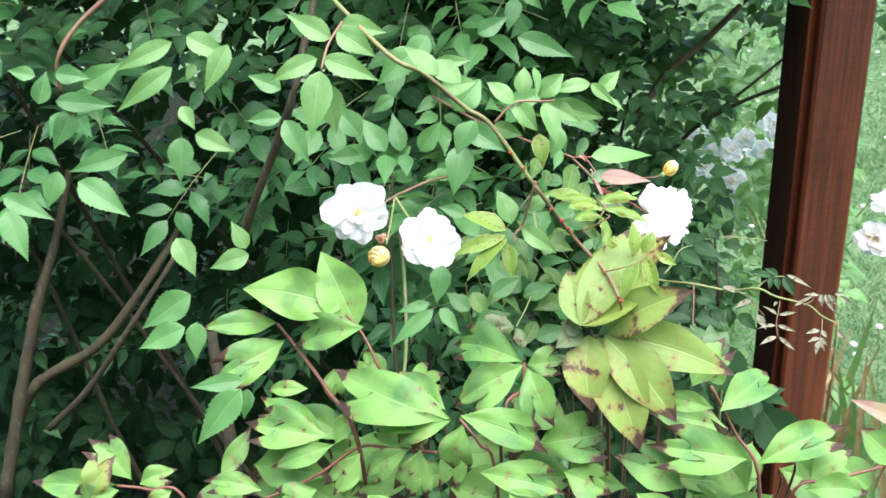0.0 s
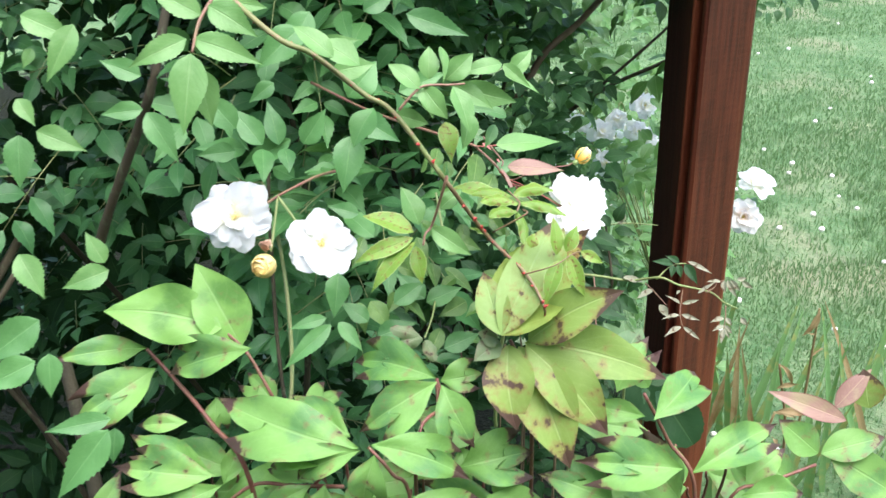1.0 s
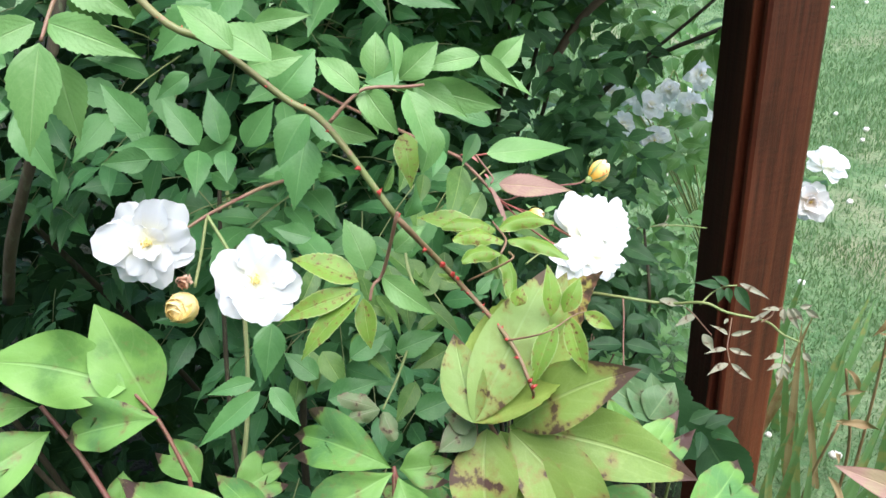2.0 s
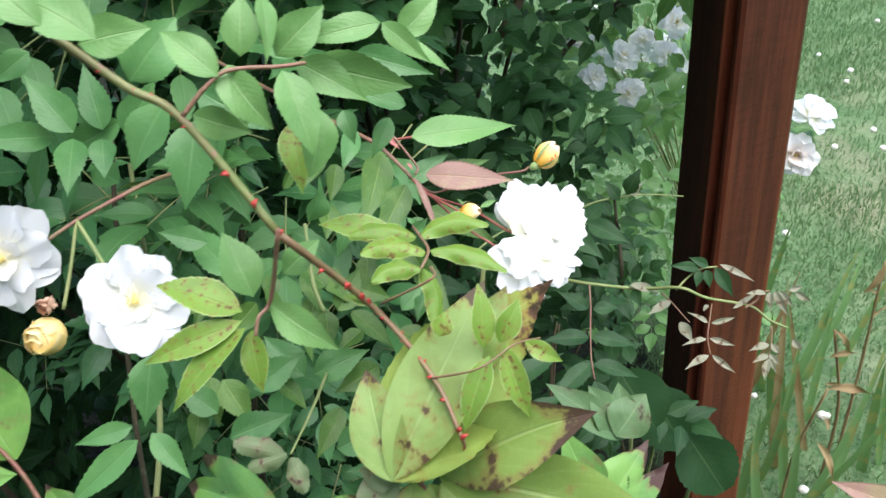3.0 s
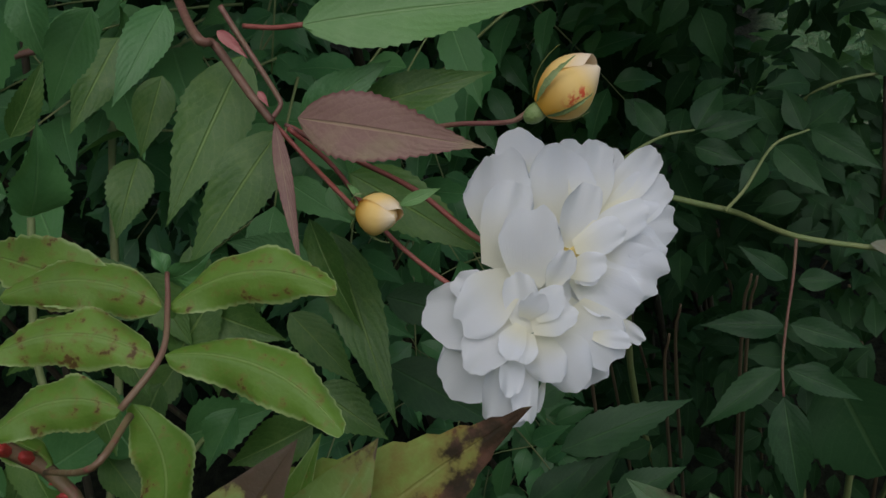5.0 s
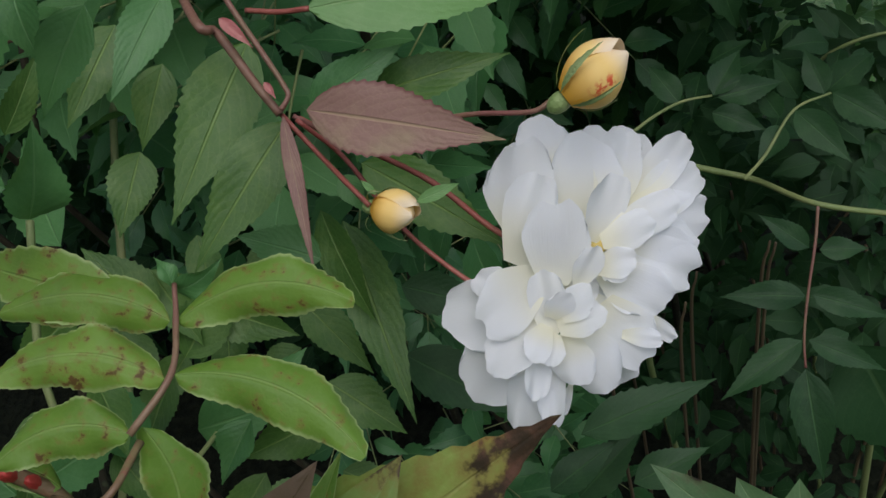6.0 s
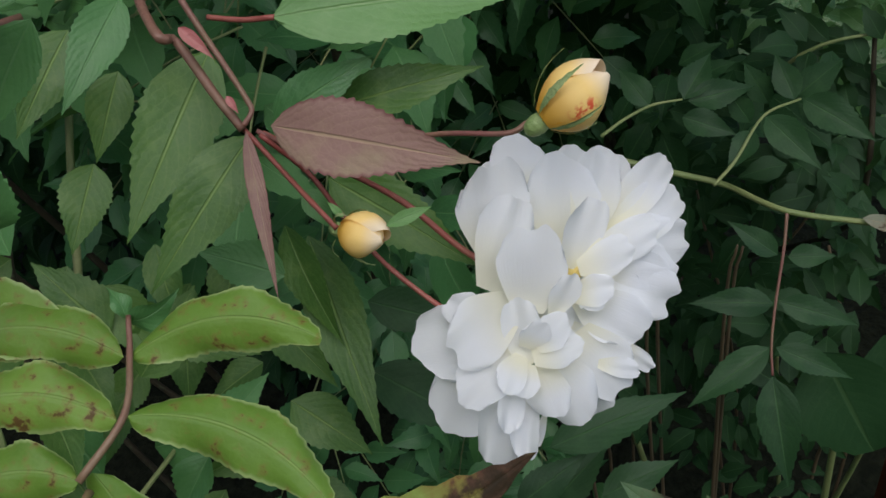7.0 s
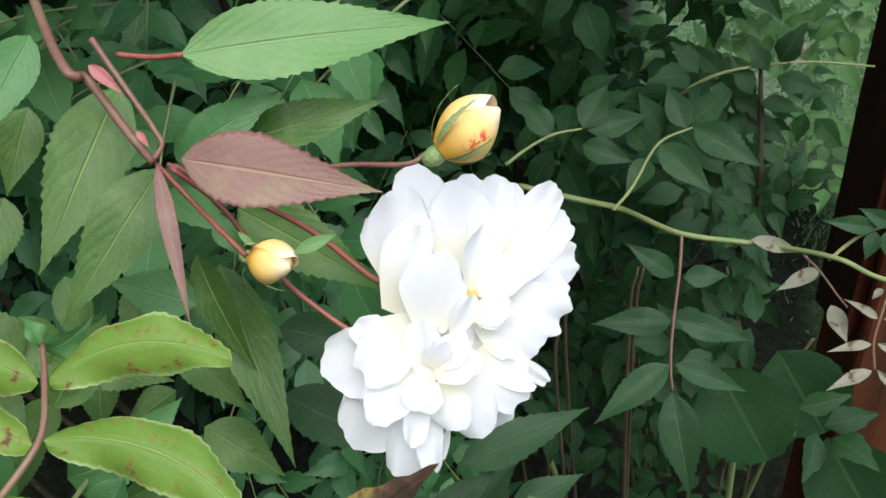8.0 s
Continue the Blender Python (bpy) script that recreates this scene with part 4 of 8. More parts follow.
petal_at(upper_head, (0.0990, 0.7346, 0.9813), (0.0969, 0.7483, 0.9922), (-0.0420, -0.7308, 0.6813), 0.81, 0.10, 0.00)
petal_at(upper_head, (0.1109, 0.7395, 0.9804), (0.1088, 0.7519, 0.9916), (0.1715, -0.7194, 0.6731), 0.84, 0.06, 0.15)
petal_at(upper_head, (0.1143, 0.7405, 0.9812), (0.1178, 0.7547, 0.9900), (0.1367, -0.7269, 0.6730), 0.54, 0.10, 0.10)
petal_at(upper_head, (0.1187, 0.7440, 0.9810), (0.1273, 0.7579, 0.9858), (0.0966, -0.7329, 0.6734), 0.44, 0.10, 0.00)
petal_at(upper_head, (0.1188, 0.7425, 0.9796), (0.1306, 0.7536, 0.9817), (0.0875, -0.7188, 0.6897), 0.61, 0.06, 0.15)
petal_at(upper_head, (0.1171, 0.7398, 0.9792), (0.1327, 0.7476, 0.9779), (0.0870, -0.7016, 0.7073), 0.63, -0.06, 0.15)
petal_at(upper_head, (0.1170, 0.7372, 0.9797), (0.1311, 0.7419, 0.9763), (0.0931, -0.6877, 0.7200), 0.66, -0.06, 0.20)
petal_at(upper_head, (0.1157, 0.7357, 0.9789), (0.1315, 0.7375, 0.9705), (0.0956, -0.6698, 0.7364), 0.71, 0.06, 0.20)
petal_at(upper_head, (0.1156, 0.7356, 0.9775), (0.1262, 0.7334, 0.9690), (0.1103, -0.6583, 0.7446), 0.80, 0.06, 0.20)
petal_at(upper_head, (0.1128, 0.7341, 0.9803), (0.1163, 0.7435, 0.9889), (0.6000, -0.5444, 0.5862), 0.59, 0.14, 0.10)
petal_at(upper_head, (0.1159, 0.7350, 0.9811), (0.1277, 0.7437, 0.9838), (0.1072, -0.6986, 0.7074), 0.48, -0.08, 0.20)
petal_at(upper_head, (0.1147, 0.7332, 0.9814), (0.1245, 0.7375, 0.9823), (0.1212, -0.6841, 0.7192), 0.63, -0.08, 0.20)
petal_at(upper_head, (0.0992, 0.7280, 0.9793), (0.1047, 0.7400, 0.9910), (-0.0570, -0.7072, 0.7047), 0.63, 0.10, 0.05)
petal_at(upper_head, (0.1070, 0.7247, 0.9784), (0.1082, 0.7342, 0.9911), (0.1944, -0.6663, 0.7199), 0.79, 0.08, 0.12)
petal_at(upper_head, (0.1141, 0.7294, 0.9781), (0.1211, 0.7322, 0.9789), (0.1328, -0.6594, 0.7400), 0.78, 0.12, 0.20)
petal_at(upper_head, (0.1115, 0.7250, 0.9780), (0.1141, 0.7297, 0.9842), (0.5324, -0.5355, 0.6555), 0.66, 0.18, 0.20)
petal_at(upper_head, (0.1152, 0.7319, 0.9785), (0.1194, 0.7295, 0.9757), (0.1337, -0.6549, 0.7438), 1.08, 0.12, 0.20)
petal_at(upper_head, (0.1040, 0.7420, 0.9772), (0.0988, 0.7536, 0.9906), (0.1000, -0.7200, 0.6800), 0.85, 0.04, 0.10)
petal_at(upper_head, (0.1087, 0.7464, 0.9778), (0.1101, 0.7582, 0.9882), (0.1000, -0.7200, 0.6800), 0.80, 0.04, 0.10)
petal_at(upper_head, (0.1129, 0.7469, 0.9777), (0.1190, 0.7589, 0.9862), (0.1000, -0.7200, 0.6800), 0.80, 0.04, 0.10)
petal_at(upper_head, (0.1132, 0.7438, 0.9747), (0.1260, 0.7561, 0.9803), (0.1000, -0.7200, 0.6800), 0.80, 0.04, 0.10)
petal_at(upper_head, (0.1145, 0.7412, 0.9731), (0.1304, 0.7496, 0.9736), (0.1000, -0.7200, 0.6800), 0.80, 0.04, 0.10)
petal_at(upper_head, (0.1147, 0.7389, 0.9708), (0.1304, 0.7426, 0.9671), (0.1000, -0.7200, 0.6800), 0.80, 0.04, 0.10)
petal_at(upper_head, (0.1043, 0.7390, 0.9743), (0.0936, 0.7476, 0.9873), (0.1000, -0.7200, 0.6800), 0.70, 0.04, 0.05)
lower_head = rose_head(rose, (0.1055, 0.7223, 0.9696), 0.0022, "creamy white double rose with a pale yellow heart")
petal_at(lower_head, (0.1024, 0.7250, 0.9707), (0.0861, 0.7190, 0.9697), (-0.0235, -0.6342, 0.7728), 0.87, 0.08, 0.05)
petal_at(lower_head, (0.1017, 0.7226, 0.9687), (0.0902, 0.7116, 0.9608), (0.0708, -0.7388, 0.6702), 0.80, 0.06, 0.10)
petal_at(lower_head, (0.1067, 0.7225, 0.9663), (0.0977, 0.7132, 0.9589), (0.2127, -0.5626, 0.7989), 0.81, 0.05, 0.10)
petal_at(lower_head, (0.1105, 0.7259, 0.9693), (0.1215, 0.7234, 0.9575), (0.1362, -0.5971, 0.7905), 0.80, 0.05, 0.10)
petal_at(lower_head, (0.1047, 0.7260, 0.9792), (0.0935, 0.7168, 0.9758), (0.0362, -0.4903, 0.8708), 0.83, -0.05, 0.12)
petal_at(lower_head, (0.1146, 0.7317, 0.9757), (0.1261, 0.7300, 0.9673), (0.1142, -0.6414, 0.7587), 0.72, 0.10, 0.20)
petal_at(lower_head, (0.1150, 0.7273, 0.9714), (0.1238, 0.7223, 0.9612), (0.1190, -0.6067, 0.7860), 0.79, 0.08, 0.15)
petal_at(lower_head, (0.1057, 0.7212, 0.9743), (0.0974, 0.7106, 0.9682), (0.0357, -0.6084, 0.7929), 0.66, 0.10, 0.10)
petal_at(lower_head, (0.1060, 0.7197, 0.9698), (0.1018, 0.7056, 0.9571), (0.2077, -0.5456, 0.8119), 0.52, -0.08, 0.10)
petal_at(lower_head, (0.1073, 0.7200, 0.9680), (0.1060, 0.7083, 0.9577), (0.1915, -0.5515, 0.8119), 0.35, 0.12, 0.00)
petal_at(lower_head, (0.1056, 0.7175, 0.9709), (0.1044, 0.7092, 0.9636), (0.5620, -0.4340, 0.7041), 0.47, 0.14, 0.00)
petal_at(lower_head, (0.1104, 0.7210, 0.9705), (0.1191, 0.7156, 0.9614), (0.1472, -0.5797, 0.8014), 0.76, -0.05, 0.15)
petal_at(lower_head, (0.1094, 0.7187, 0.9716), (0.1126, 0.7125, 0.9644), (0.1709, -0.5730, 0.8016), 0.84, -0.04, 0.10)
petal_at(lower_head, (0.1071, 0.7180, 0.9721), (0.1057, 0.7263, 0.9805), (0.1994, -0.6169, 0.7614), 0.60, 0.14, 0.05)
petal_at(lower_head, (0.1086, 0.7186, 0.9734), (0.1170, 0.7217, 0.9753), (0.1330, -0.3686, 0.9200), 0.82, 0.12, 0.25)
petal_at(lower_head, (0.1090, 0.7200, 0.9746), (0.1145, 0.7239, 0.9785), (0.1398, -0.3812, 0.9138), 0.83, 0.12, 0.20)
petal_at(lower_head, (0.1071, 0.7195, 0.9749), (0.1101, 0.7219, 0.9801), (0.5515, -0.4945, 0.6718), 0.85, 0.14, 0.10)
petal_at(lower_head, (0.1067, 0.7183, 0.9740), (0.1041, 0.7123, 0.9710), (-0.0720, -0.6157, 0.7847), 0.81, 0.12, 0.10)
petal_at(lower_head, (0.1082, 0.7177, 0.9727), (0.1074, 0.7125, 0.9697), (0.1918, -0.5775, 0.7935), 0.77, 0.12, 0.10)
petal_at(lower_head, (0.1213, 0.7283, 0.9680), (0.1277, 0.7272, 0.9626), (0.0897, -0.6159, 0.7827), 0.42, 0.14, 0.00)
petal_at(lower_head, (0.1188, 0.7240, 0.9665), (0.1262, 0.7245, 0.9651), (0.1018, -0.6044, 0.7902), 0.50, 0.20, 0.30)
petal_at(lower_head, (0.1102, 0.7156, 0.9612), (0.1091, 0.7114, 0.9563), (0.1724, -0.5405, 0.8235), 0.27, 0.10, 0.00)
petal_at(lower_head, (0.0988, 0.7249, 0.9751), (0.0913, 0.7264, 0.9771), (0.2580, -0.6194, 0.7414), 0.89, 0.06, 0.10)
petal_at(lower_head, (0.1090, 0.7303, 0.9734), (0.1199, 0.7307, 0.9673), (0.1457, -0.6346, 0.7590), 0.81, 0.06, 0.10)
petal_at(lower_head, (0.1082, 0.7279, 0.9714), (0.1175, 0.7244, 0.9624), (0.1544, -0.6098, 0.7774), 0.83, 0.06, 0.10)
petal_at(lower_head, (0.1098, 0.7332, 0.9764), (0.1185, 0.7349, 0.9726), (0.1480, -0.6570, 0.7392), 0.93, 0.06, 0.10)
petal_at(lower_head, (0.1065, 0.7271, 0.9736), (0.1140, 0.7311, 0.9732), (0.1713, -0.6356, 0.7528), 0.83, 0.06, 0.10)
petal_at(lower_head, (0.1054, 0.7274, 0.9731), (0.1030, 0.7208, 0.9679), (0.2051, -0.6067, 0.7680), 0.92, 0.06, 0.10)
bud(rose, (0.1090, 0.7423, 1.0071), (0.1194, 0.7482, 1.0129), 0.0106, BUD_STREAK, "half-open apricot bud with red streaks", seed=4, spread=0.25)
bud(rose, (0.0741, 0.7280, 0.9923), (0.0831, 0.7256, 0.9931), 0.0082, BUD, "round apricot-yellow bud with green sepals", seed=9, spread=0.9)
leaf(rose, (0.0832, 0.7273, 0.9949), (0.0904, 0.7319, 0.9958), (0.2696, -0.5607, 0.7829), 0.30, FRESH, name='sepal', teeth=0.0, along=14, across=4, kind='lance')
leaf(rose, (0.0762, 0.7264, 0.9972), (0.0733, 0.7276, 0.9996), (0.3303, -0.5479, 0.7686), 0.34, FRESH, name='sepal', teeth=0.0, along=10, across=4, kind='lance')
flower(rose, (-0.1335, 0.7236, 0.9817), (0.1601, -0.9028, 0.3991), 0.0262, SCALLOPED, 11, "flat white double rose with a yellow eye")
flower(rose, (-0.0728, 0.7118, 0.9637), (0.1884, -0.7752, 0.6030), 0.0250, SCALLOPED, 12, "white double rose with golden stamens", spin=0.9)
yellow_bud = flower(rose, (-0.1128, 0.7100, 0.9490), (-0.0832, -0.8809, 0.4429), 0.0172, OPENING, 14, "plump yellow bud, just opening", mat=YELLOW, core=False)
v, f = dome_data(0.0088, 1.0, 14, 10)
part("petal", mesh_from("heart", [(x, y, z + 0.0065) for x, y, z in v], f, YELLOW, [(0.6 + 30 * z, 0.5) for x, y, z in v]), yellow_bud)
flower(rose, (-0.1116, 0.7128, 0.9639), (0.1668, -0.8809, 0.4429), 0.0085, OPENING, 15, "small withered pinkish bud", mat=WITHERED, core=False)
stem(rose, [(-0.0593, 0.8161, 0.9789), (-0.0784, 0.7852, 0.9863), (-0.0931, 0.7673, 0.9859), (-0.1061, 0.7492, 0.9852), (-0.1167, 0.7359, 0.9826)], 0.0012, 0.0010, PURPLE, name='pedicel')
stem(rose, [(-0.1061, 0.7492, 0.9852), (-0.0970, 0.7386, 0.9768), (-0.0880, 0.7281, 0.9686), (-0.0758, 0.7166, 0.9643)], 0.0010, 0.0009, PALE_STEM, name='pedicel')
stem(rose, [(-0.1061, 0.7492, 0.9852), (-0.1084, 0.7328, 0.9674), (-0.1103, 0.7199, 0.9553)], 0.0009, 0.0009, PALE_STEM, name='pedicel')
stem(rose, [(-0.1317, 0.8780, 0.9683), (-0.1319, 0.8524, 0.9248), (-0.1274, 0.7974, 0.8314), (-0.1195, 0.7607, 0.7689)], 0.0015, 0.0018, BARK, name='cane')
leaf(rose, (-0.0532, 0.7919, 1.0145), (-0.0608, 0.7695, 0.9768), (0.1786, -0.7843, 0.5941), 0.71, ROSE, teeth=0.05)
leaf(rose, (-0.1238, 0.8093, 1.0000), (-0.1197, 0.7755, 0.9839), (0.2727, -0.7655, 0.5828), 0.46, ROSE)
leaf(rose, (-0.1049, 0.7998, 1.0034), (-0.1003, 0.7789, 0.9908), (0.2470, -0.7752, 0.5814), 0.62, ROSE)
leaf(rose, (-0.1392, 0.8235, 0.9953), (-0.1738, 0.7960, 1.0070), (0.3170, -0.7668, 0.5582), 0.37, ROSE)
leaf(rose, (-0.1243, 0.8128, 1.0019), (-0.1472, 0.8248, 1.0296), (0.2887, -0.7902, 0.5406), 0.55, ROSE)
leaf(rose, (-0.0902, 0.7933, 1.0084), (-0.0714, 0.8012, 1.0336), (0.2165, -0.8055, 0.5517), 0.66, ROSE)
leaf(rose, (-0.1127, 0.8220, 0.9983), (-0.1214, 0.8396, 1.0295), (0.2572, -0.8011, 0.5404), 0.48, ROSE)
leaf(rose, (-0.1039, 0.8281, 1.0005), (-0.1491, 0.8303, 0.9763), (0.2649, -0.7784, 0.5691), 0.39, ROSE)
leaf(rose, (-0.0597, 0.6826, 0.9553), (-0.0636, 0.6671, 0.9292), (0.2036, -0.6645, 0.7190), 0.71, ROSE)
leaf(rose, (-0.0684, 0.6655, 0.9307), (-0.0938, 0.6617, 0.9249), (0.2354, -0.6344, 0.7363), 0.38, ROSE)
leaf(rose, (-0.0647, 0.6589, 0.9292), (-0.0973, 0.6439, 0.9047), (0.2352, -0.6125, 0.7547), 0.31, ROSE)
leaf(rose, (-0.0606, 0.6641, 0.9280), (-0.0447, 0.6540, 0.9103), (0.1855, -0.6300, 0.7541), 0.43, ROSE)
leaf(rose, (-0.0490, 0.7562, 0.9660), (-0.0720, 0.7561, 0.9730), (0.1854, -0.7477, 0.6376), 0.56, ROSE)
leaf(rose, (-0.0387, 0.7524, 0.9485), (-0.0667, 0.7847, 0.9595), (0.1667, -0.7430, 0.6482), 0.42, ROSE)
leaf(rose, (-0.0989, 0.7910, 0.9826), (-0.1194, 0.8114, 0.9840), (0.2490, -0.7677, 0.5905), 0.55, ROSE)
leaf(rose, (-0.1293, 0.6572, 1.1057), (-0.1232, 0.6493, 1.0723), (0.2378, -0.8306, 0.5035), 0.59, FRESH, teeth=0.04)
leaf(rose, (-0.0023, 0.7116, 0.9172), (-0.0228, 0.7268, 0.9306), (0.1061, -0.6920, 0.7141), 0.61, ROSE)
leaf(rose, (-0.0240, 0.6994, 0.9205), (-0.0011, 0.7118, 0.9314), (0.1085, -0.6840, 0.7214), 0.56, ROSE)
leaf(rose, (-0.0371, 0.6915, 0.8984), (-0.0084, 0.6999, 0.9048), (0.1231, -0.6511, 0.7489), 0.56, ROSE)
leaf(rose, (-0.0014, 0.7278, 0.9050), (0.0261, 0.7366, 0.9121), (0.0618, -0.6895, 0.7217), 0.61, ROSE)
leaf(rose, (-0.0429, 0.6997, 0.9067), (-0.0630, 0.7090, 0.9186), (0.1732, -0.6624, 0.7289), 0.69, ROSE)
leaf(rose, (0.0102, 0.6991, 0.8820), (0.0372, 0.7072, 0.8890), (0.0436, -0.6470, 0.7613), 0.61, ROSE)
leaf(rose, (-0.0071, 0.6491, 0.9994), (-0.0388, 0.6543, 1.0092), (0.2488, -0.4507, 0.8573), 0.46, CURLED, sag=0.08, kind='lance', teeth=0.03)
leaf(rose, (-0.0073, 0.6474, 0.9964), (-0.0446, 0.6394, 0.9842), (0.1516, -0.7013, 0.6966), 0.28, CURLED, sag=0.08, kind='lance', teeth=0.03)
leaf(rose, (-0.0062, 0.6462, 0.9943), (-0.0347, 0.6302, 0.9681), (-0.1529, -0.4449, 0.8824), 0.29, CURLED, sag=0.08, kind='lance', teeth=0.03)
leaf(rose, (-0.0064, 0.6539, 0.9877), (-0.0031, 0.6415, 0.9666), (-0.0631, -0.7138, 0.6975), 0.43, CURLED, sag=0.08, kind='lance', teeth=0.03)
leaf(rose, (0.0031, 0.6508, 1.0018), (0.0283, 0.6418, 0.9857), (-0.1306, -0.8750, 0.4663), 0.42, FRESH, sag=0.08, kind='lance', teeth=0.03)
leaf(rose, (-0.0038, 0.6560, 1.0011), (-0.0147, 0.6685, 1.0225), (0.3501, -0.6226, 0.6999), 0.60, FRESH, sag=0.08, kind='lance', teeth=0.03)
leaf(rose, (0.0099, 0.6520, 1.0135), (0.0237, 0.6583, 1.0237), (0.0728, -0.7520, 0.6552), 0.59, FRESH, sag=0.08, kind='lance', teeth=0.03)
leaf(rose, (0.0014, 0.6569, 1.0909), (0.0159, 0.6468, 1.0734), (-0.1813, -0.9110, 0.3704), 0.56, FRESH, sag=0.08, kind='lance', teeth=0.03)
leaf(rose, (0.0194, 0.6567, 1.0901), (0.0283, 0.6424, 1.0656), (0.4581, -0.6498, 0.6066), 0.50, FRESH, sag=0.08, kind='lance', teeth=0.03)
leaf(rose, (-0.0001, 0.6510, 1.0910), (-0.0183, 0.6586, 1.1044), (0.2544, -0.7449, 0.6168), 0.53, FRESH, sag=0.08, kind='lance', teeth=0.03)
leaf(rose, (0.0155, 0.6685, 1.0905), (0.0328, 0.6770, 1.1044), (0.1801, -0.9012, 0.3943), 0.60, FRESH, sag=0.08, kind='lance', teeth=0.03)
leaf(rose, (0.0052, 0.6638, 1.0927), (0.0061, 0.6741, 1.1102), (0.1061, -0.8553, 0.5072), 0.63, FRESH, sag=0.08, kind='lance', teeth=0.03)
leaf(rose, (0.0224, 0.6912, 1.0795), (0.0603, 0.6862, 1.0698), (-0.0524, -0.9466, 0.3181), 0.40, FRESH, sag=0.08, kind='lance', teeth=0.03)
leaf(rose, (0.0287, 0.6642, 1.0729), (0.0244, 0.6519, 1.0522), (0.6097, -0.6855, 0.3979), 0.60, FRESH, sag=0.08, kind='lance', teeth=0.03)
leaf(rose, (-0.0164, 0.6680, 1.0710), (0.0046, 0.6647, 1.0647), (0.0165, -0.9610, 0.2760), 0.54, FRESH, sag=0.08, kind='lance', teeth=0.03)
leaf(rose, (-0.0293, 0.6844, 1.0697), (-0.0431, 0.6715, 1.0483), (-0.1851, -0.6605, 0.7276), 0.63, ROSE, sag=0.08, kind='lance', teeth=0.03)
leaf(rose, (-0.0336, 0.6432, 1.1082), (-0.0590, 0.6505, 1.1215), (0.3660, -0.6760, 0.6396), 0.56, FRESH, sag=0.08, kind='lance', teeth=0.03)
leaf(rose, (-0.0480, 0.6405, 1.1140), (-0.0709, 0.6496, 1.1303), (0.3781, -0.7367, 0.5606), 0.47, FRESH, sag=0.08, kind='lance', teeth=0.03)
leaf(rose, (-0.0532, 0.6760, 1.0956), (-0.0276, 0.6786, 1.0992), (0.2066, -0.8382, 0.5048), 0.59, FRESH, sag=0.08, kind='lance', teeth=0.03)
leaf(rose, (-0.0465, 0.6975, 1.0728), (-0.0276, 0.7095, 1.0925), (0.1853, -0.8362, 0.5162), 0.76, ROSE, sag=0.08, kind='lance', teeth=0.03)
leaf(rose, (0.0500, 0.6885, 1.0052), (0.0178, 0.6912, 1.0109), (0.0844, -0.5024, 0.8605), 0.36, CURLED, sag=0.08, kind='lance', teeth=0.03)
stem(rose, [(-0.0128, 0.6460, 1.0801), (-0.0044, 0.6495, 1.0884), (0.0029, 0.6540, 1.0919), (0.0183, 0.6582, 1.0907), (0.0266, 0.6625, 1.0899)], 0.0009, 0.0007, PURPLE, name='rachis')
stem(rose, [(0.0142, 0.6370, 1.0412), (0.0049, 0.6475, 1.0061), (-0.0000, 0.6440, 1.0003), (-0.0015, 0.6405, 0.9943)], 0.0009, 0.0007, PURPLE, name='rachis')
leaf(rose, (0.0508, 0.6830, 1.0955), (0.0223, 0.6749, 1.0920), (0.3512, -0.6671, 0.6570), 0.40, FRESH, sag=0.07, teeth=0.035, along=34, across=8, fold=0.2)
leaf(rose, (0.0569, 0.6910, 1.0875), (0.0716, 0.7020, 1.0994), (0.3024, -0.8007, 0.5170), 0.59, FRESH, sag=0.07, teeth=0.035, along=34, across=8, fold=0.2)
leaf(rose, (0.0513, 0.6831, 1.0955), (0.0683, 0.6771, 1.0815), (0.0440, -0.9603, 0.2754), 0.38, FRESH, sag=0.07, teeth=0.035, along=34, across=8, fold=0.2)
leaf(rose, (0.0528, 0.6900, 1.0871), (0.0746, 0.6860, 1.0747), (0.4506, -0.5158, 0.7286), 0.31, FRESH, sag=0.07, teeth=0.035, along=34, across=8, fold=0.2)
leaf(rose, (0.0203, 0.6809, 1.0834), (0.0452, 0.6762, 1.0689), (0.3093, -0.8357, 0.4538), 0.50, FRESH, sag=0.07, teeth=0.035, along=34, across=8, fold=0.2)
leaf(rose, (0.0152, 0.6830, 1.0596), (0.0180, 0.6683, 1.0369), (0.1596, -0.7559, 0.6349), 0.51, CURLED, sag=0.07, teeth=0.035, along=34, across=8, fold=0.2)
leaf(rose, (0.0016, 0.6586, 1.0921), (0.0071, 0.6472, 1.0736), (0.2600, -0.7910, 0.5538), 0.66, FRESH, sag=0.07, teeth=0.035, along=34, across=8, fold=0.2)
leaf(rose, (0.0128, 0.6730, 1.1104), (0.0138, 0.6601, 1.0908), (0.7992, -0.4819, 0.3591), 0.41, FRESH, sag=0.07, teeth=0.035, along=34, across=8, fold=0.2)
leaf(rose, (0.0558, 0.7052, 1.0544), (0.0337, 0.7051, 1.0609), (0.3590, -0.6194, 0.6981), 0.43, ROSE, sag=0.07, teeth=0.035, along=34, across=8, fold=0.2)
leaf(rose, (0.0486, 0.7110, 1.0470), (0.0406, 0.7006, 1.0340), (0.3160, -0.7216, 0.6160), 0.48, ROSE, sag=0.07, teeth=0.035, along=34, across=8, fold=0.2)
leaf(rose, (0.0290, 0.7196, 1.0475), (0.0335, 0.7122, 1.0351), (0.0979, -0.8158, 0.5700), 0.63, ROSE, sag=0.07, teeth=0.035, along=34, across=8, fold=0.2)
stem(rose, [(0.0432, 0.6618, 0.9915), (0.0635, 0.6557, 1.0061), (0.0631, 0.6659, 1.0047)], 0.0005, 0.0006, RED_CANE, name='rachis')
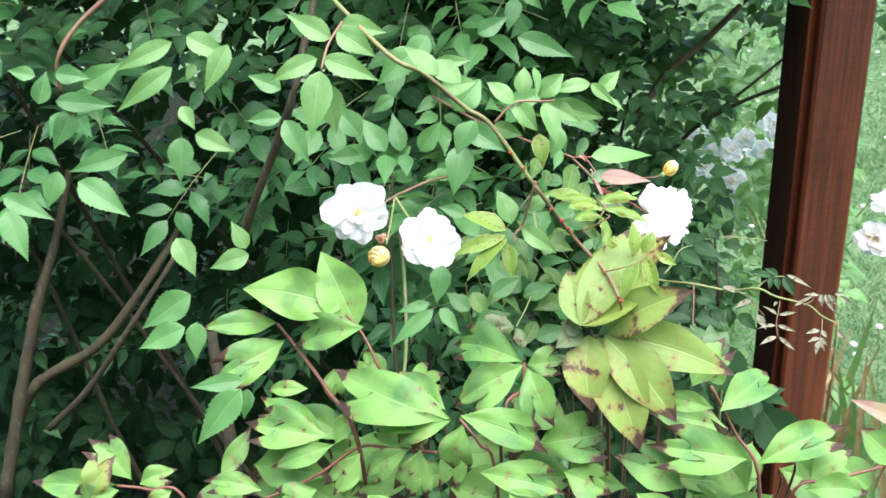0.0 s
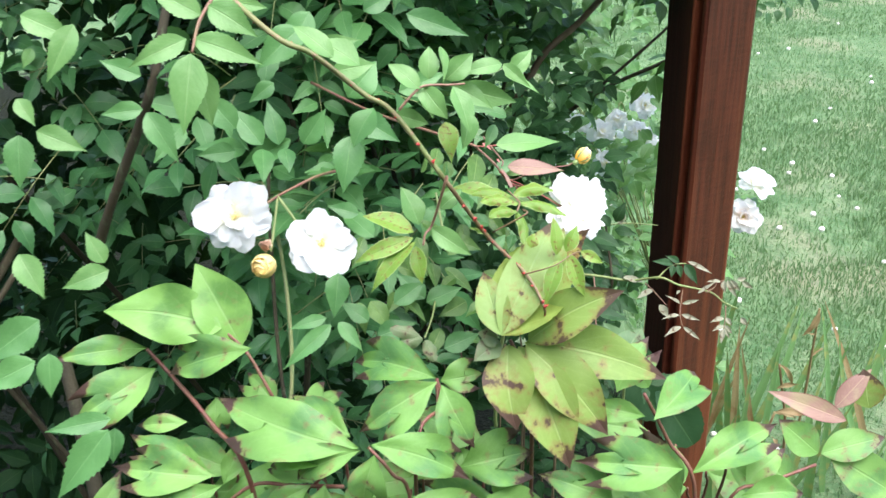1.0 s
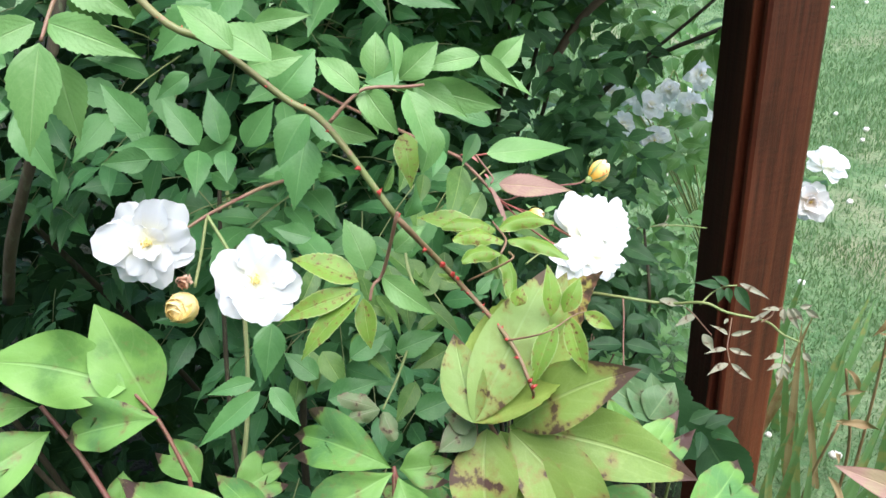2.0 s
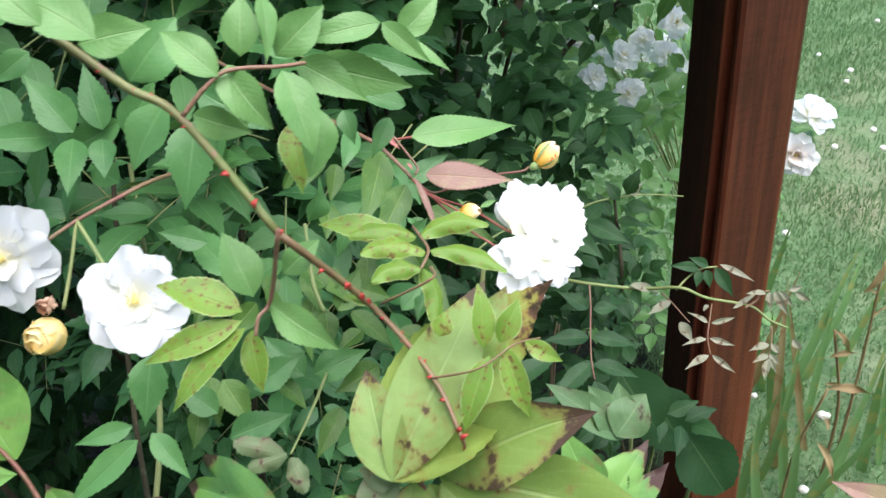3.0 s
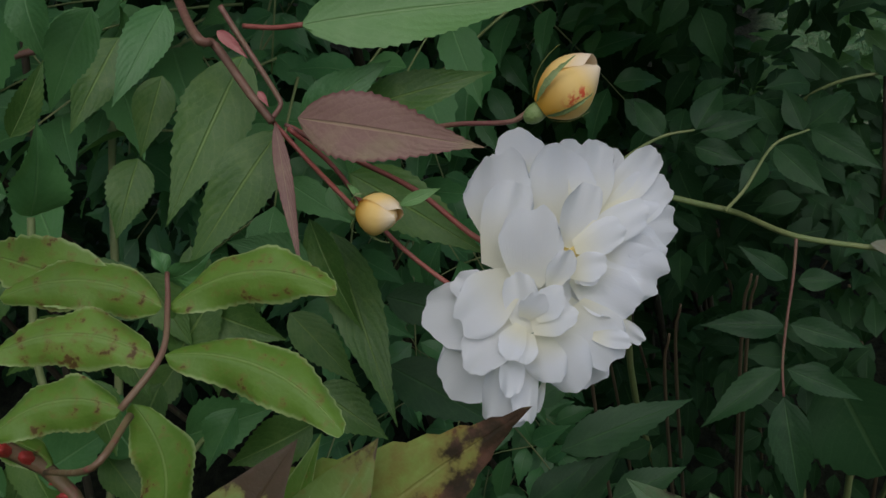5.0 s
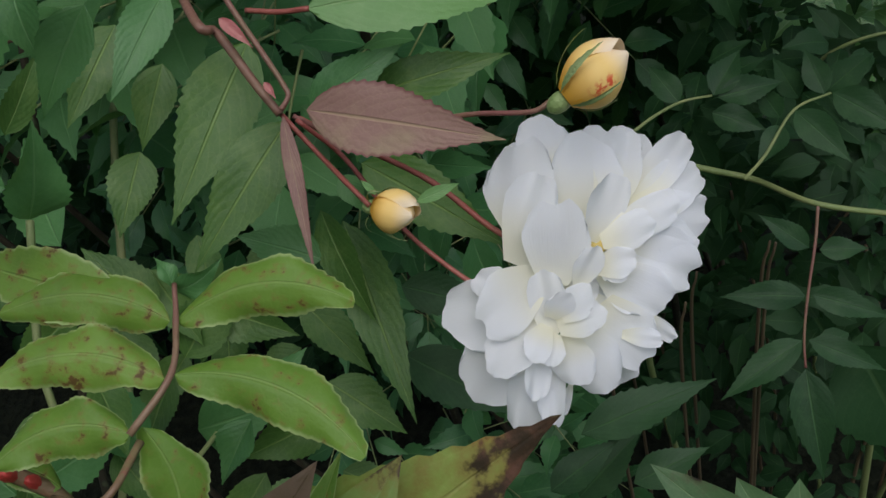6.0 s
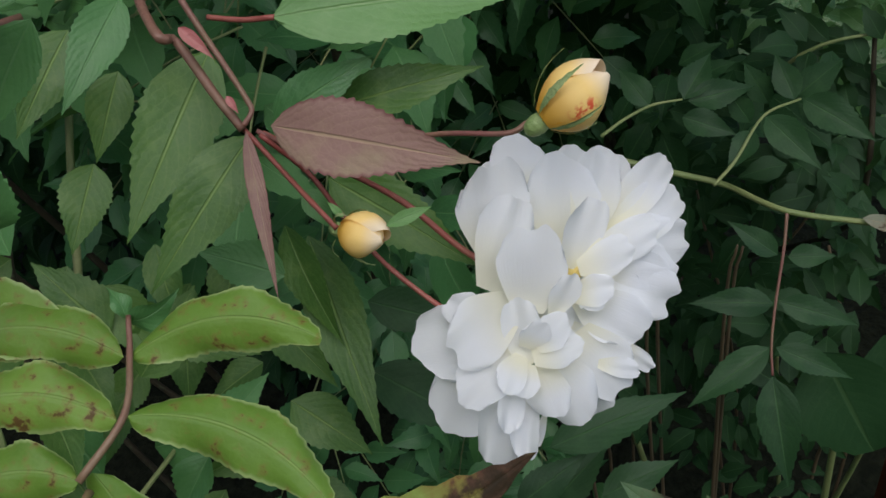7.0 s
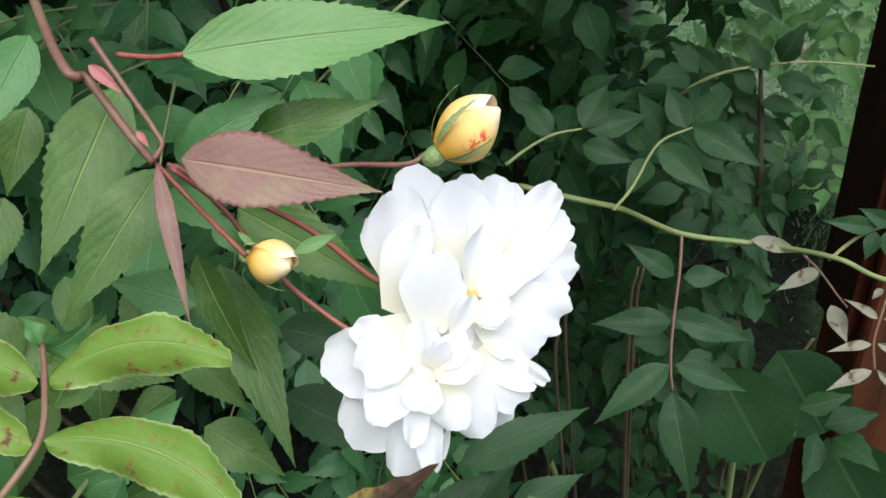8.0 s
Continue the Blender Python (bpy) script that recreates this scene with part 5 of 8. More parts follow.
stem(rose, [(0.0618, 0.6395, 0.9721), (0.0793, 0.6338, 0.9804), (0.0930, 0.6422, 0.9843), (0.1031, 0.6475, 0.9830)], 0.0005, 0.0003, RED_CANE, name='rachis')
leaf(rose, (0.0817, 0.6415, 0.9834), (0.0804, 0.6539, 1.0046), (0.3383, -0.6505, 0.6800), 0.40, CURLED, sag=0.08, kind='lance', teeth=0.03)
leaf(rose, (0.0839, 0.6403, 0.9813), (0.0735, 0.6259, 0.9573), (-0.2236, -0.6077, 0.7620), 0.38, CURLED, sag=0.08, kind='lance', teeth=0.03)
leaf(rose, (0.0899, 0.6420, 0.9841), (0.0981, 0.6283, 0.9607), (-0.3379, -0.6821, 0.6485), 0.37, CURLED, sag=0.08, kind='lance', teeth=0.03)
leaf(rose, (0.0876, 0.6426, 0.9852), (0.0953, 0.6508, 0.9989), (0.2105, -0.7930, 0.5717), 0.56, CURLED, sag=0.08, kind='lance', teeth=0.03)
leaf(rose, (0.0969, 0.6428, 0.9852), (0.1106, 0.6389, 0.9782), (-0.2085, -0.7775, 0.5933), 0.45, CURLED, sag=0.08, kind='lance', teeth=0.03)
leaf(rose, (0.0656, 0.6439, 0.9882), (0.0684, 0.6486, 0.9961), (0.1169, -0.7433, 0.6586), 0.89, CURLED, sag=0.08, kind='lance', teeth=0.03)
leaf(rose, (-0.1287, 0.6442, 1.1181), (-0.1345, 0.6239, 1.0762), (0.2376, -0.8470, 0.4755), 0.48, FRESH, teeth=0.04)
leaf(rose, (-0.1283, 0.6528, 1.1243), (-0.0895, 0.6511, 1.1081), (0.2053, -0.8692, 0.4498), 0.41, FRESH, sag=0.1)
leaf(rose, (-0.1320, 0.6523, 1.1245), (-0.1644, 0.6414, 1.1116), (0.2582, -0.8569, 0.4462), 0.43, FRESH, sag=0.1)
leaf(rose, (-0.1253, 0.6688, 1.1339), (-0.1567, 0.6720, 1.1511), (0.2450, -0.8776, 0.4121), 0.48, FRESH)
leaf(rose, (-0.1204, 0.6668, 1.1400), (-0.0930, 0.6623, 1.1215), (0.2008, -0.8804, 0.4295), 0.63, FRESH, sag=0.1)
leaf(rose, (-0.1221, 0.6834, 1.1404), (-0.0893, 0.6851, 1.1335), (0.1951, -0.8875, 0.4175), 0.56, FRESH)
leaf(rose, (-0.2584, 0.7113, 1.1248), (-0.3017, 0.6965, 1.1070), (0.3854, -0.8198, 0.4234), 0.34, FRESH)
leaf(rose, (-0.2541, 0.6939, 1.1100), (-0.2946, 0.6748, 1.0819), (0.3836, -0.8070, 0.4489), 0.34, FRESH, sag=0.06)
leaf(rose, (-0.2098, 0.6965, 1.1252), (-0.2267, 0.6794, 1.0939), (0.3251, -0.8374, 0.4393), 0.43, FRESH)
leaf(rose, (-0.2455, 0.7158, 1.1065), (-0.2517, 0.7097, 1.0952), (0.3466, -0.8284, 0.4401), 1.19, FRESH)
leaf(rose, (-0.2481, 0.7144, 1.1281), (-0.2147, 0.7116, 1.1113), (0.3318, -0.8438, 0.4219), 0.50, FRESH)
leaf(rose, (-0.3273, 0.7438, 1.0254), (-0.3769, 0.7312, 1.0142), (0.4171, -0.7597, 0.4989), 0.36, ROSE)
leaf(rose, (-0.3481, 0.6939, 1.0205), (-0.3071, 0.6872, 0.9929), (0.4105, -0.7451, 0.5257), 0.50, ROSE)
leaf(rose, (-0.3741, 0.7129, 1.0219), (-0.3828, 0.6988, 0.9943), (0.4488, -0.7318, 0.5129), 0.73, ROSE)
leaf(rose, (-0.4188, 0.6985, 1.0055), (-0.3759, 0.6959, 0.9858), (0.4642, -0.7151, 0.5226), 0.38, ROSE)
leaf(rose, (-0.4047, 0.6769, 1.0023), (-0.3863, 0.6622, 0.9646), (0.4705, -0.6978, 0.5401), 0.48, ROSE)
leaf(rose, (-0.4015, 0.7519, 1.0668), (-0.3949, 0.7645, 1.0918), (0.4608, -0.7726, 0.4367), 0.68, ROSE)
leaf(rose, (-0.4090, 0.7911, 1.0580), (-0.3558, 0.7959, 1.0510), (0.4285, -0.7814, 0.4537), 0.36, ROSE)
leaf(rose, (-0.3920, 0.7902, 1.0505), (-0.4100, 0.7731, 1.0195), (0.4436, -0.7628, 0.4705), 0.54, ROSE)
leaf(rose, (-0.4151, 0.7798, 1.0834), (-0.4388, 0.7787, 1.0888), (0.4760, -0.7704, 0.4242), 0.78, ROSE)
leaf(rose, (-0.3880, 0.7644, 1.0894), (-0.3580, 0.7663, 1.0838), (0.4387, -0.7883, 0.4315), 0.58, ROSE)
leaf(rose, (-0.3900, 0.8086, 1.0654), (-0.3536, 0.8226, 1.0839), (0.4156, -0.7997, 0.4334), 0.50, ROSE)
leaf(rose, (-0.2837, 0.7553, 1.0360), (-0.2842, 0.7392, 1.0014), (0.3522, -0.7874, 0.5059), 0.68, ROSE)
leaf(rose, (-0.2644, 0.7394, 1.0435), (-0.2314, 0.7374, 1.0284), (0.3240, -0.8051, 0.4968), 0.52, FRESH)
leaf(rose, (-0.2840, 0.7660, 1.0592), (-0.2722, 0.7591, 1.0405), (0.3477, -0.8084, 0.4750), 1.01, FRESH)
leaf(rose, (-0.1769, 0.6980, 1.0697), (-0.2030, 0.6934, 1.0683), (0.2832, -0.8289, 0.4824), 0.50, ROSE)
leaf(rose, (-0.1748, 0.6974, 1.0677), (-0.1558, 0.6857, 1.0364), (0.2535, -0.8263, 0.5030), 0.48, ROSE)
leaf(rose, (-0.1772, 0.7067, 1.0887), (-0.2022, 0.7079, 1.0993), (0.2833, -0.8450, 0.4536), 0.62, ROSE)
leaf(rose, (-0.2296, 0.7231, 0.9491), (-0.2423, 0.7312, 0.9708), (0.3005, -0.7669, 0.5670), 1.02, FRESH)
leaf(rose, (-0.2206, 0.7040, 0.9530), (-0.2519, 0.6952, 0.9442), (0.3065, -0.7508, 0.5851), 0.61, FRESH)
leaf(rose, (-0.2873, 0.7196, 0.9602), (-0.2708, 0.7080, 0.9299), (0.3424, -0.7412, 0.5773), 0.64, FRESH)
leaf(rose, (-0.2674, 0.6846, 0.9264), (-0.3062, 0.6678, 0.9028), (0.3540, -0.7074, 0.6118), 0.56, ROSE)
leaf(rose, (-0.2556, 0.6394, 0.9211), (-0.2908, 0.6280, 0.9079), (0.3549, -0.6917, 0.6290), 0.55, ROSE)
leaf(rose, (-0.2510, 0.6506, 0.9199), (-0.2507, 0.6382, 0.8929), (0.3275, -0.6995, 0.6352), 0.59, ROSE)
leaf(rose, (-0.2104, 0.6280, 0.8819), (-0.2521, 0.6203, 0.8788), (0.3071, -0.6804, 0.6654), 0.36, ROSE)
leaf(rose, (-0.2091, 0.6169, 0.8815), (-0.2418, 0.5948, 0.8446), (0.3017, -0.6623, 0.6858), 0.46, ROSE)
leaf(rose, (-0.2116, 0.6337, 0.8705), (-0.2135, 0.6233, 0.8489), (0.2817, -0.6756, 0.6813), 0.72, ROSE)
leaf(rose, (-0.1275, 0.7368, 1.0414), (-0.1497, 0.7451, 1.0665), (0.2102, -0.8467, 0.4889), 0.64, ROSE)
leaf(rose, (-0.0728, 0.7571, 1.1154), (-0.0895, 0.7423, 1.0889), (0.1471, -0.8852, 0.4414), 0.62, ROSE)
leaf(rose, (-0.0405, 0.8218, 1.1005), (-0.0153, 0.8309, 1.1120), (0.0757, -0.9036, 0.4217), 0.72, ROSE)
leaf(rose, (-0.0094, 0.8450, 1.0925), (0.0390, 0.8436, 1.0738), (0.0268, -0.8974, 0.4405), 0.40, ROSE)
leaf(rose, (-0.0488, 0.7884, 1.0313), (-0.0163, 0.7838, 1.0108), (0.0807, -0.8555, 0.5115), 0.55, ROSE)
leaf(rose, (-0.0741, 0.7868, 1.0839), (-0.0418, 0.7929, 1.0865), (0.1126, -0.8861, 0.4496), 0.41, FRESH)
leaf(rose, (-0.0167, 0.7994, 1.0446), (0.0200, 0.8100, 1.0555), (0.0423, -0.8759, 0.4806), 0.47, ROSE)
leaf(rose, (0.0216, 0.8414, 1.0267), (0.0629, 0.8410, 1.0124), (-0.0032, -0.8670, 0.4983), 0.38, ROSE)
leaf(rose, (-0.1317, 0.7488, 1.0208), (-0.1586, 0.7444, 1.0200), (0.2117, -0.8287, 0.5181), 0.60, ROSE)
leaf(rose, (-0.0747, 0.7122, 1.1152), (-0.1026, 0.6975, 1.0925), (0.1650, -0.8774, 0.4506), 0.63, ROSE)
leaf(rose, (-0.0979, 0.7339, 1.0737), (-0.1148, 0.7263, 1.0628), (0.1773, -0.8592, 0.4799), 1.20, ROSE)
stem(rose, [(-0.1190, 0.6795, 1.1430), (-0.1259, 0.6621, 1.1316), (-0.1280, 0.6446, 1.1187)], 0.0011, 0.0008, PURPLE, name='rachis')
stem(rose, [(-0.3593, 0.8376, 1.1420), (-0.3904, 0.8213, 1.1169), (-0.4070, 0.8068, 1.0911), (-0.4149, 0.8132, 1.0594)], 0.0022, 0.0018, PURPLE, name='cane')
stem(rose, [(-0.1640, 0.8700, 1.1900), (-0.1780, 0.8100, 1.1200), (-0.1919, 0.7818, 1.0633), (-0.2121, 0.7934, 1.0231), (-0.2543, 0.8050, 0.9419), (-0.2777, 0.8201, 0.8860)], 0.0030, 0.0042, BARK, name='cane')
stem(rose, [(-0.5323, 0.9967, 0.9176), (-0.5301, 0.9371, 0.8602), (-0.5397, 0.8866, 0.8025), (-0.5568, 0.8432, 0.7147), (-0.5736, 0.7948, 0.6159)], 0.0040, 0.0072, BARK, name='cane', knots=0.3)
stem(rose, [(-0.3736, 0.9397, 0.8872), (-0.4089, 0.8866, 0.8322), (-0.4630, 0.8609, 0.7704), (-0.5388, 0.8507, 0.7250), (-0.5796, 0.8500, 0.6648)], 0.0040, 0.0062, BARK, name='cane', knots=0.3)
stem(rose, [(-0.3688, 0.8860, 0.8657), (-0.4077, 0.8315, 0.8090), (-0.4593, 0.8156, 0.7434), (-0.5099, 0.8087, 0.6971)], 0.0026, 0.0038, BARK, name='cane', knots=0.3)
stem(rose, [(-0.3035, 0.7897, 0.8290), (-0.2850, 0.7503, 0.7860), (-0.2615, 0.6975, 0.7126)], 0.0055, 0.0065, BARK, name='cane')
stem(rose, [(-0.1507, 0.9434, 0.9188), (-0.1284, 0.8712, 0.8759), (-0.1189, 0.8067, 0.8058), (-0.1240, 0.7578, 0.7500)], 0.0016, 0.0019, PALE_STEM, name='cane')
leaf(rose, (-0.0056, 0.6641, 0.9134), (-0.0262, 0.6622, 0.9225), (0.1000, -0.7000, 0.7000), 0.44, WILTED, kind='curl', along=22, wave=0.35, fold=-0.4, sag=0.15, name='leaflet')
leaf(rose, (-0.0045, 0.6641, 0.9134), (-0.0205, 0.6571, 0.9121), (0.1000, -0.7000, 0.7000), 0.52, WILTED, kind='curl', along=22, wave=0.35, fold=-0.4, sag=0.15, name='leaflet')
leaf(rose, (-0.0030, 0.6634, 0.9120), (0.0034, 0.6517, 0.9020), (0.1000, -0.7000, 0.7000), 0.55, WILTED, kind='curl', along=22, wave=0.35, fold=-0.4, sag=0.15, name='leaflet')
stem(rose, [(0.0062, 0.7472, 0.9016), (0.0026, 0.6963, 0.9112), (-0.0029, 0.6640, 0.9133)], 0.0008, 0.0005, PALE_STEM, name='rachis')

# ---- the trailing shoot in front of the post ----
trail = thing("trailing_rose_shoot", (0.13, 1.02, 0.0), "thin green trailing rose shoot with half-withered leaflets", "rose shoot")
stem(trail, [(0.0859, 0.9465, 0.8214), (0.1147, 0.9439, 0.8164), (0.1335, 0.9441, 0.8113), (0.1586, 0.9199, 0.8208), (0.1947, 0.9253, 0.8111), (0.2193, 0.9073, 0.8227), (0.2369, 0.9038, 0.8159), (0.2681, 0.9057, 0.8060), (0.2811, 0.9019, 0.7964), (0.2947, 0.9001, 0.7898)], 0.0015, 0.0008, PALE_STEM, name="stem", label="thin yellow-green stem")
stem(trail, [(0.13, 1.02, -0.02), (0.10, 1.04, 0.3), (0.07, 1.00, 0.6), (0.0859, 0.9465, 0.8214)], 0.0030, 0.0017, PALE_STEM, name="stem")
# leaflets in the gloom, the shade carried by their colour
leaf(trail, (0.1099, 0.9685, 0.8349), (0.1301, 0.9783, 0.8383), (0.0513, -0.6783, 0.7330), 0.59, SHADE_DARK, along=20)
leaf(trail, (0.1075, 0.9667, 0.8338), (0.1343, 0.9658, 0.8248), (0.0496, -0.6648, 0.7453), 0.43, SHADE_DARK, along=20)
leaf(trail, (0.0998, 0.9640, 0.8336), (0.0908, 0.9717, 0.8438), (0.0970, -0.6732, 0.7331), 0.75, SHADE_DARK, along=20)
leaf(trail, (0.1456, 0.9655, 0.8345), (0.1688, 0.9581, 0.8204), (-0.0162, -0.6600, 0.7511), 0.56, SHADE_DARK, along=20)
leaf(trail, (0.1605, 0.9718, 0.8362), (0.1926, 0.9671, 0.8219), (-0.0511, -0.6672, 0.7432), 0.48, SHADE_DARK, along=20)
leaf(trail, (0.1603, 0.9733, 0.8377), (0.1782, 0.9884, 0.8471), (-0.0380, -0.6906, 0.7222), 0.62, SHADE_DARK, along=20)
leaf(trail, (0.1421, 0.9618, 0.8320), (0.1305, 0.9706, 0.8441), (0.0221, -0.6748, 0.7376), 0.62, SHADE_DARK, along=20)
leaf(trail, (0.1491, 0.9690, 0.8369), (0.1373, 0.9796, 0.8509), (0.0094, -0.6876, 0.7260), 0.62, SHADE_DARK, along=20)
stem(trail, [(0.2413, 0.9045, 0.8103), (0.2392, 0.8982, 0.8016), (0.2370, 0.8910, 0.7916), (0.2384, 0.8847, 0.7817)], 0.0006, 0.0005, PURPLE, name='rachis')
leaf(trail, (0.2379, 0.8966, 0.7996), (0.2234, 0.8992, 0.8078), (0.0403, -0.4023, 0.9146), 0.24, DRY, along=20, fold=0.5)
leaf(trail, (0.2398, 0.8968, 0.7994), (0.2578, 0.9012, 0.8004), (-0.0535, -0.8621, 0.5040), 0.23, DRY, along=20, fold=0.5)
leaf(trail, (0.2363, 0.8904, 0.7908), (0.2183, 0.8858, 0.7894), (-0.1778, -0.3401, 0.9234), 0.25, DRY, along=20, fold=0.5)
leaf(trail, (0.2383, 0.8910, 0.7911), (0.2566, 0.8900, 0.7842), (-0.2219, -0.8210, 0.5260), 0.24, DRY, along=20, fold=0.5)
leaf(trail, (0.2374, 0.8842, 0.7813), (0.2194, 0.8766, 0.7754), (-0.2510, -0.3365, 0.9076), 0.30, DRY, along=20, fold=0.5)
leaf(trail, (0.2394, 0.8847, 0.7815), (0.2557, 0.8794, 0.7687), (-0.3232, -0.7486, 0.5789), 0.22, DRY, along=20, fold=0.5)
leaf(trail, (0.2387, 0.9037, 0.8100), (0.2347, 0.9006, 0.8066), (-0.3537, -0.4274, 0.8320), 0.69, DRY, along=20, fold=0.5)
stem(trail, [(0.2167, 0.9084, 0.8202), (0.2268, 0.9150, 0.8269), (0.2368, 0.9190, 0.8300), (0.2468, 0.9209, 0.8297)], 0.0008, 0.0006, PALE_STEM, name='petiole')
leaf(trail, (0.2336, 0.9156, 0.8326), (0.2120, 0.9141, 0.8369), (-0.0878, -0.6865, 0.7218), 0.36, SHADED_GREEN, along=20, fold=0.35)
leaf(trail, (0.2336, 0.9147, 0.8312), (0.2302, 0.9076, 0.8219), (-0.1001, -0.6765, 0.7296), 0.71, SHADED_GREEN, along=20, fold=0.35)
leaf(trail, (0.2380, 0.9155, 0.8313), (0.2400, 0.9088, 0.8205), (-0.1099, -0.6758, 0.7289), 0.62, SHADED_GREEN, along=20, fold=0.35)
leaf(trail, (0.2445, 0.9169, 0.8314), (0.2563, 0.9071, 0.8132), (-0.1254, -0.6712, 0.7306), 0.45, SHADED_GREEN, along=20, fold=0.35)
leaf(trail, (0.2479, 0.9187, 0.8330), (0.2723, 0.9150, 0.8200), (-0.1387, -0.6762, 0.7236), 0.17, DRY, along=20, fold=0.35)
leaf(trail, (0.2396, 0.9173, 0.8332), (0.2259, 0.9189, 0.8398), (-0.1018, -0.6889, 0.7177), 0.48, SHADED_GREEN, along=20, fold=0.35)
leaf(trail, (0.2555, 0.9026, 0.8066), (0.2755, 0.9116, 0.8141), (-0.1450, -0.6563, 0.7405), 0.17, DRY, along=20, fold=0.35)
stem(trail, [(0.2631, 0.9006, 0.8082), (0.2714, 0.9044, 0.8114), (0.2747, 0.9076, 0.8151), (0.2813, 0.9093, 0.8158)], 0.0008, 0.0005, PURPLE, name='petiole')
leaf(trail, (0.2770, 0.9038, 0.8173), (0.2624, 0.9019, 0.8190), (-0.1768, -0.3009, 0.9371), 0.36, DRY, along=20, fold=0.5)
leaf(trail, (0.2803, 0.9049, 0.8180), (0.2801, 0.8980, 0.8077), (-0.5537, -0.5138, 0.6553), 0.50, DRY, along=20, fold=0.5)
leaf(trail, (0.2836, 0.9058, 0.8182), (0.2923, 0.8969, 0.8026), (-0.5277, -0.6506, 0.5462), 0.31, DRY, along=20, fold=0.5)
leaf(trail, (0.2868, 0.9061, 0.8179), (0.2963, 0.9012, 0.8075), (-0.4840, -0.7230, 0.4930), 0.39, DRY, along=20, fold=0.5)
leaf(trail, (0.2933, 0.9072, 0.8175), (0.3037, 0.9094, 0.8177), (-0.1302, -0.9042, 0.4068), 0.45, DRY, along=20, fold=0.5)
leaf(trail, (0.2981, 0.9069, 0.8156), (0.3094, 0.9043, 0.8083), (-0.4170, -0.7925, 0.4450), 0.39, DRY, along=20, fold=0.5)
stem(trail, [(0.2798, 0.8917, 0.7984), (0.2791, 0.8861, 0.7904), (0.2762, 0.8793, 0.7811)], 0.0007, 0.0005, PURPLE, name='rachis')
leaf(trail, (0.2764, 0.8821, 0.7904), (0.2622, 0.8781, 0.7887), (-0.2248, -0.4063, 0.8856), 0.39, DRY, along=20, fold=0.4)
leaf(trail, (0.2784, 0.8828, 0.7907), (0.2838, 0.8790, 0.7836), (-0.3628, -0.6692, 0.6485), 0.51, DRY, along=20, fold=0.4)
leaf(trail, (0.2757, 0.8780, 0.7844), (0.2639, 0.8738, 0.7817), (-0.2525, -0.4003, 0.8809), 0.42, DRY, along=20, fold=0.4)
leaf(trail, (0.2763, 0.8785, 0.7849), (0.2836, 0.8750, 0.7776), (-0.3382, -0.6898, 0.6401), 0.45, DRY, along=20, fold=0.4)
leaf(trail, (0.2756, 0.8766, 0.7823), (0.2715, 0.8679, 0.7708), (-0.3844, -0.4918, 0.7812), 0.39, DRY, along=20, fold=0.4)
leaf(trail, (0.2762, 0.8771, 0.7830), (0.2806, 0.8717, 0.7737), (-0.3815, -0.6193, 0.6862), 0.34, DRY, along=20, fold=0.4)
leaf(trail, (0.2992, 0.9004, 0.7799), (0.3057, 0.8965, 0.7722), (-0.4977, -0.6822, 0.5357), 0.55, DRY, along=20, fold=0.5)

stem(trail, [(0.1588, 0.9202, 0.8212), (0.1586, 0.9086, 0.8096), (0.1570, 0.8930, 0.7945), (0.1566, 0.8810, 0.7826), (0.1579, 0.8723, 0.7736)], 0.0007, 0.0005, PURPLE, name='rachis')
# hanging trail leaflets in the shaded green, shade put into the colour
leaf(trail, (0.1564, 0.9068, 0.8085), (0.1358, 0.9125, 0.8205), (0.0011, -0.5549, 0.8319), 0.45, SHADED_GREEN, along=24, teeth=0.04, fold=0.3)
leaf(trail, (0.1604, 0.9069, 0.8074), (0.1791, 0.9110, 0.8059), (-0.0423, -0.5451, 0.8373), 0.55, SHADED_GREEN, along=24, teeth=0.04, fold=0.3)
leaf(trail, (0.1561, 0.8928, 0.7946), (0.1225, 0.8859, 0.7979), (0.0135, -0.5128, 0.8584), 0.39, SHADED_GREEN, along=24, teeth=0.04, fold=0.3)
leaf(trail, (0.1584, 0.8936, 0.7947), (0.1898, 0.8932, 0.7849), (-0.0496, -0.5102, 0.8586), 0.38, SHADED_GREEN, along=24, teeth=0.04, fold=0.3)
leaf(trail, (0.1560, 0.8800, 0.7819), (0.1257, 0.8561, 0.7672), (0.0106, -0.4655, 0.8850), 0.35, SHADED_GREEN, along=24, teeth=0.04, fold=0.3)
leaf(trail, (0.1583, 0.8804, 0.7816), (0.1889, 0.8777, 0.7696), (-0.0482, -0.4794, 0.8763), 0.36, SHADED_GREEN, along=24, teeth=0.04, fold=0.3)
leaf(trail, (0.1579, 0.8720, 0.7733), (0.1675, 0.8414, 0.7398), (-0.0284, -0.4341, 0.9004), 0.40, SHADED_GREEN, along=24, teeth=0.04, fold=0.3)
stem(trail, [(0.1297, 0.9215, 0.8313), (0.1374, 0.9333, 0.8350), (0.1472, 0.9529, 0.8429), (0.1615, 0.9639, 0.8437)], 0.0008, 0.0005, PALE_STEM, name='petiole')
leaf(trail, (0.1480, 0.9528, 0.8426), (0.1710, 0.9339, 0.8312), (-0.0236, -0.6124, 0.7902), 0.47, SHADED_GREEN, along=24, teeth=0.04, fold=0.3)
leaf(trail, (0.1622, 0.9640, 0.8437), (0.1916, 0.9492, 0.8344), (-0.0547, -0.6254, 0.7784), 0.47, SHADED_GREEN, along=24, teeth=0.04, fold=0.3)
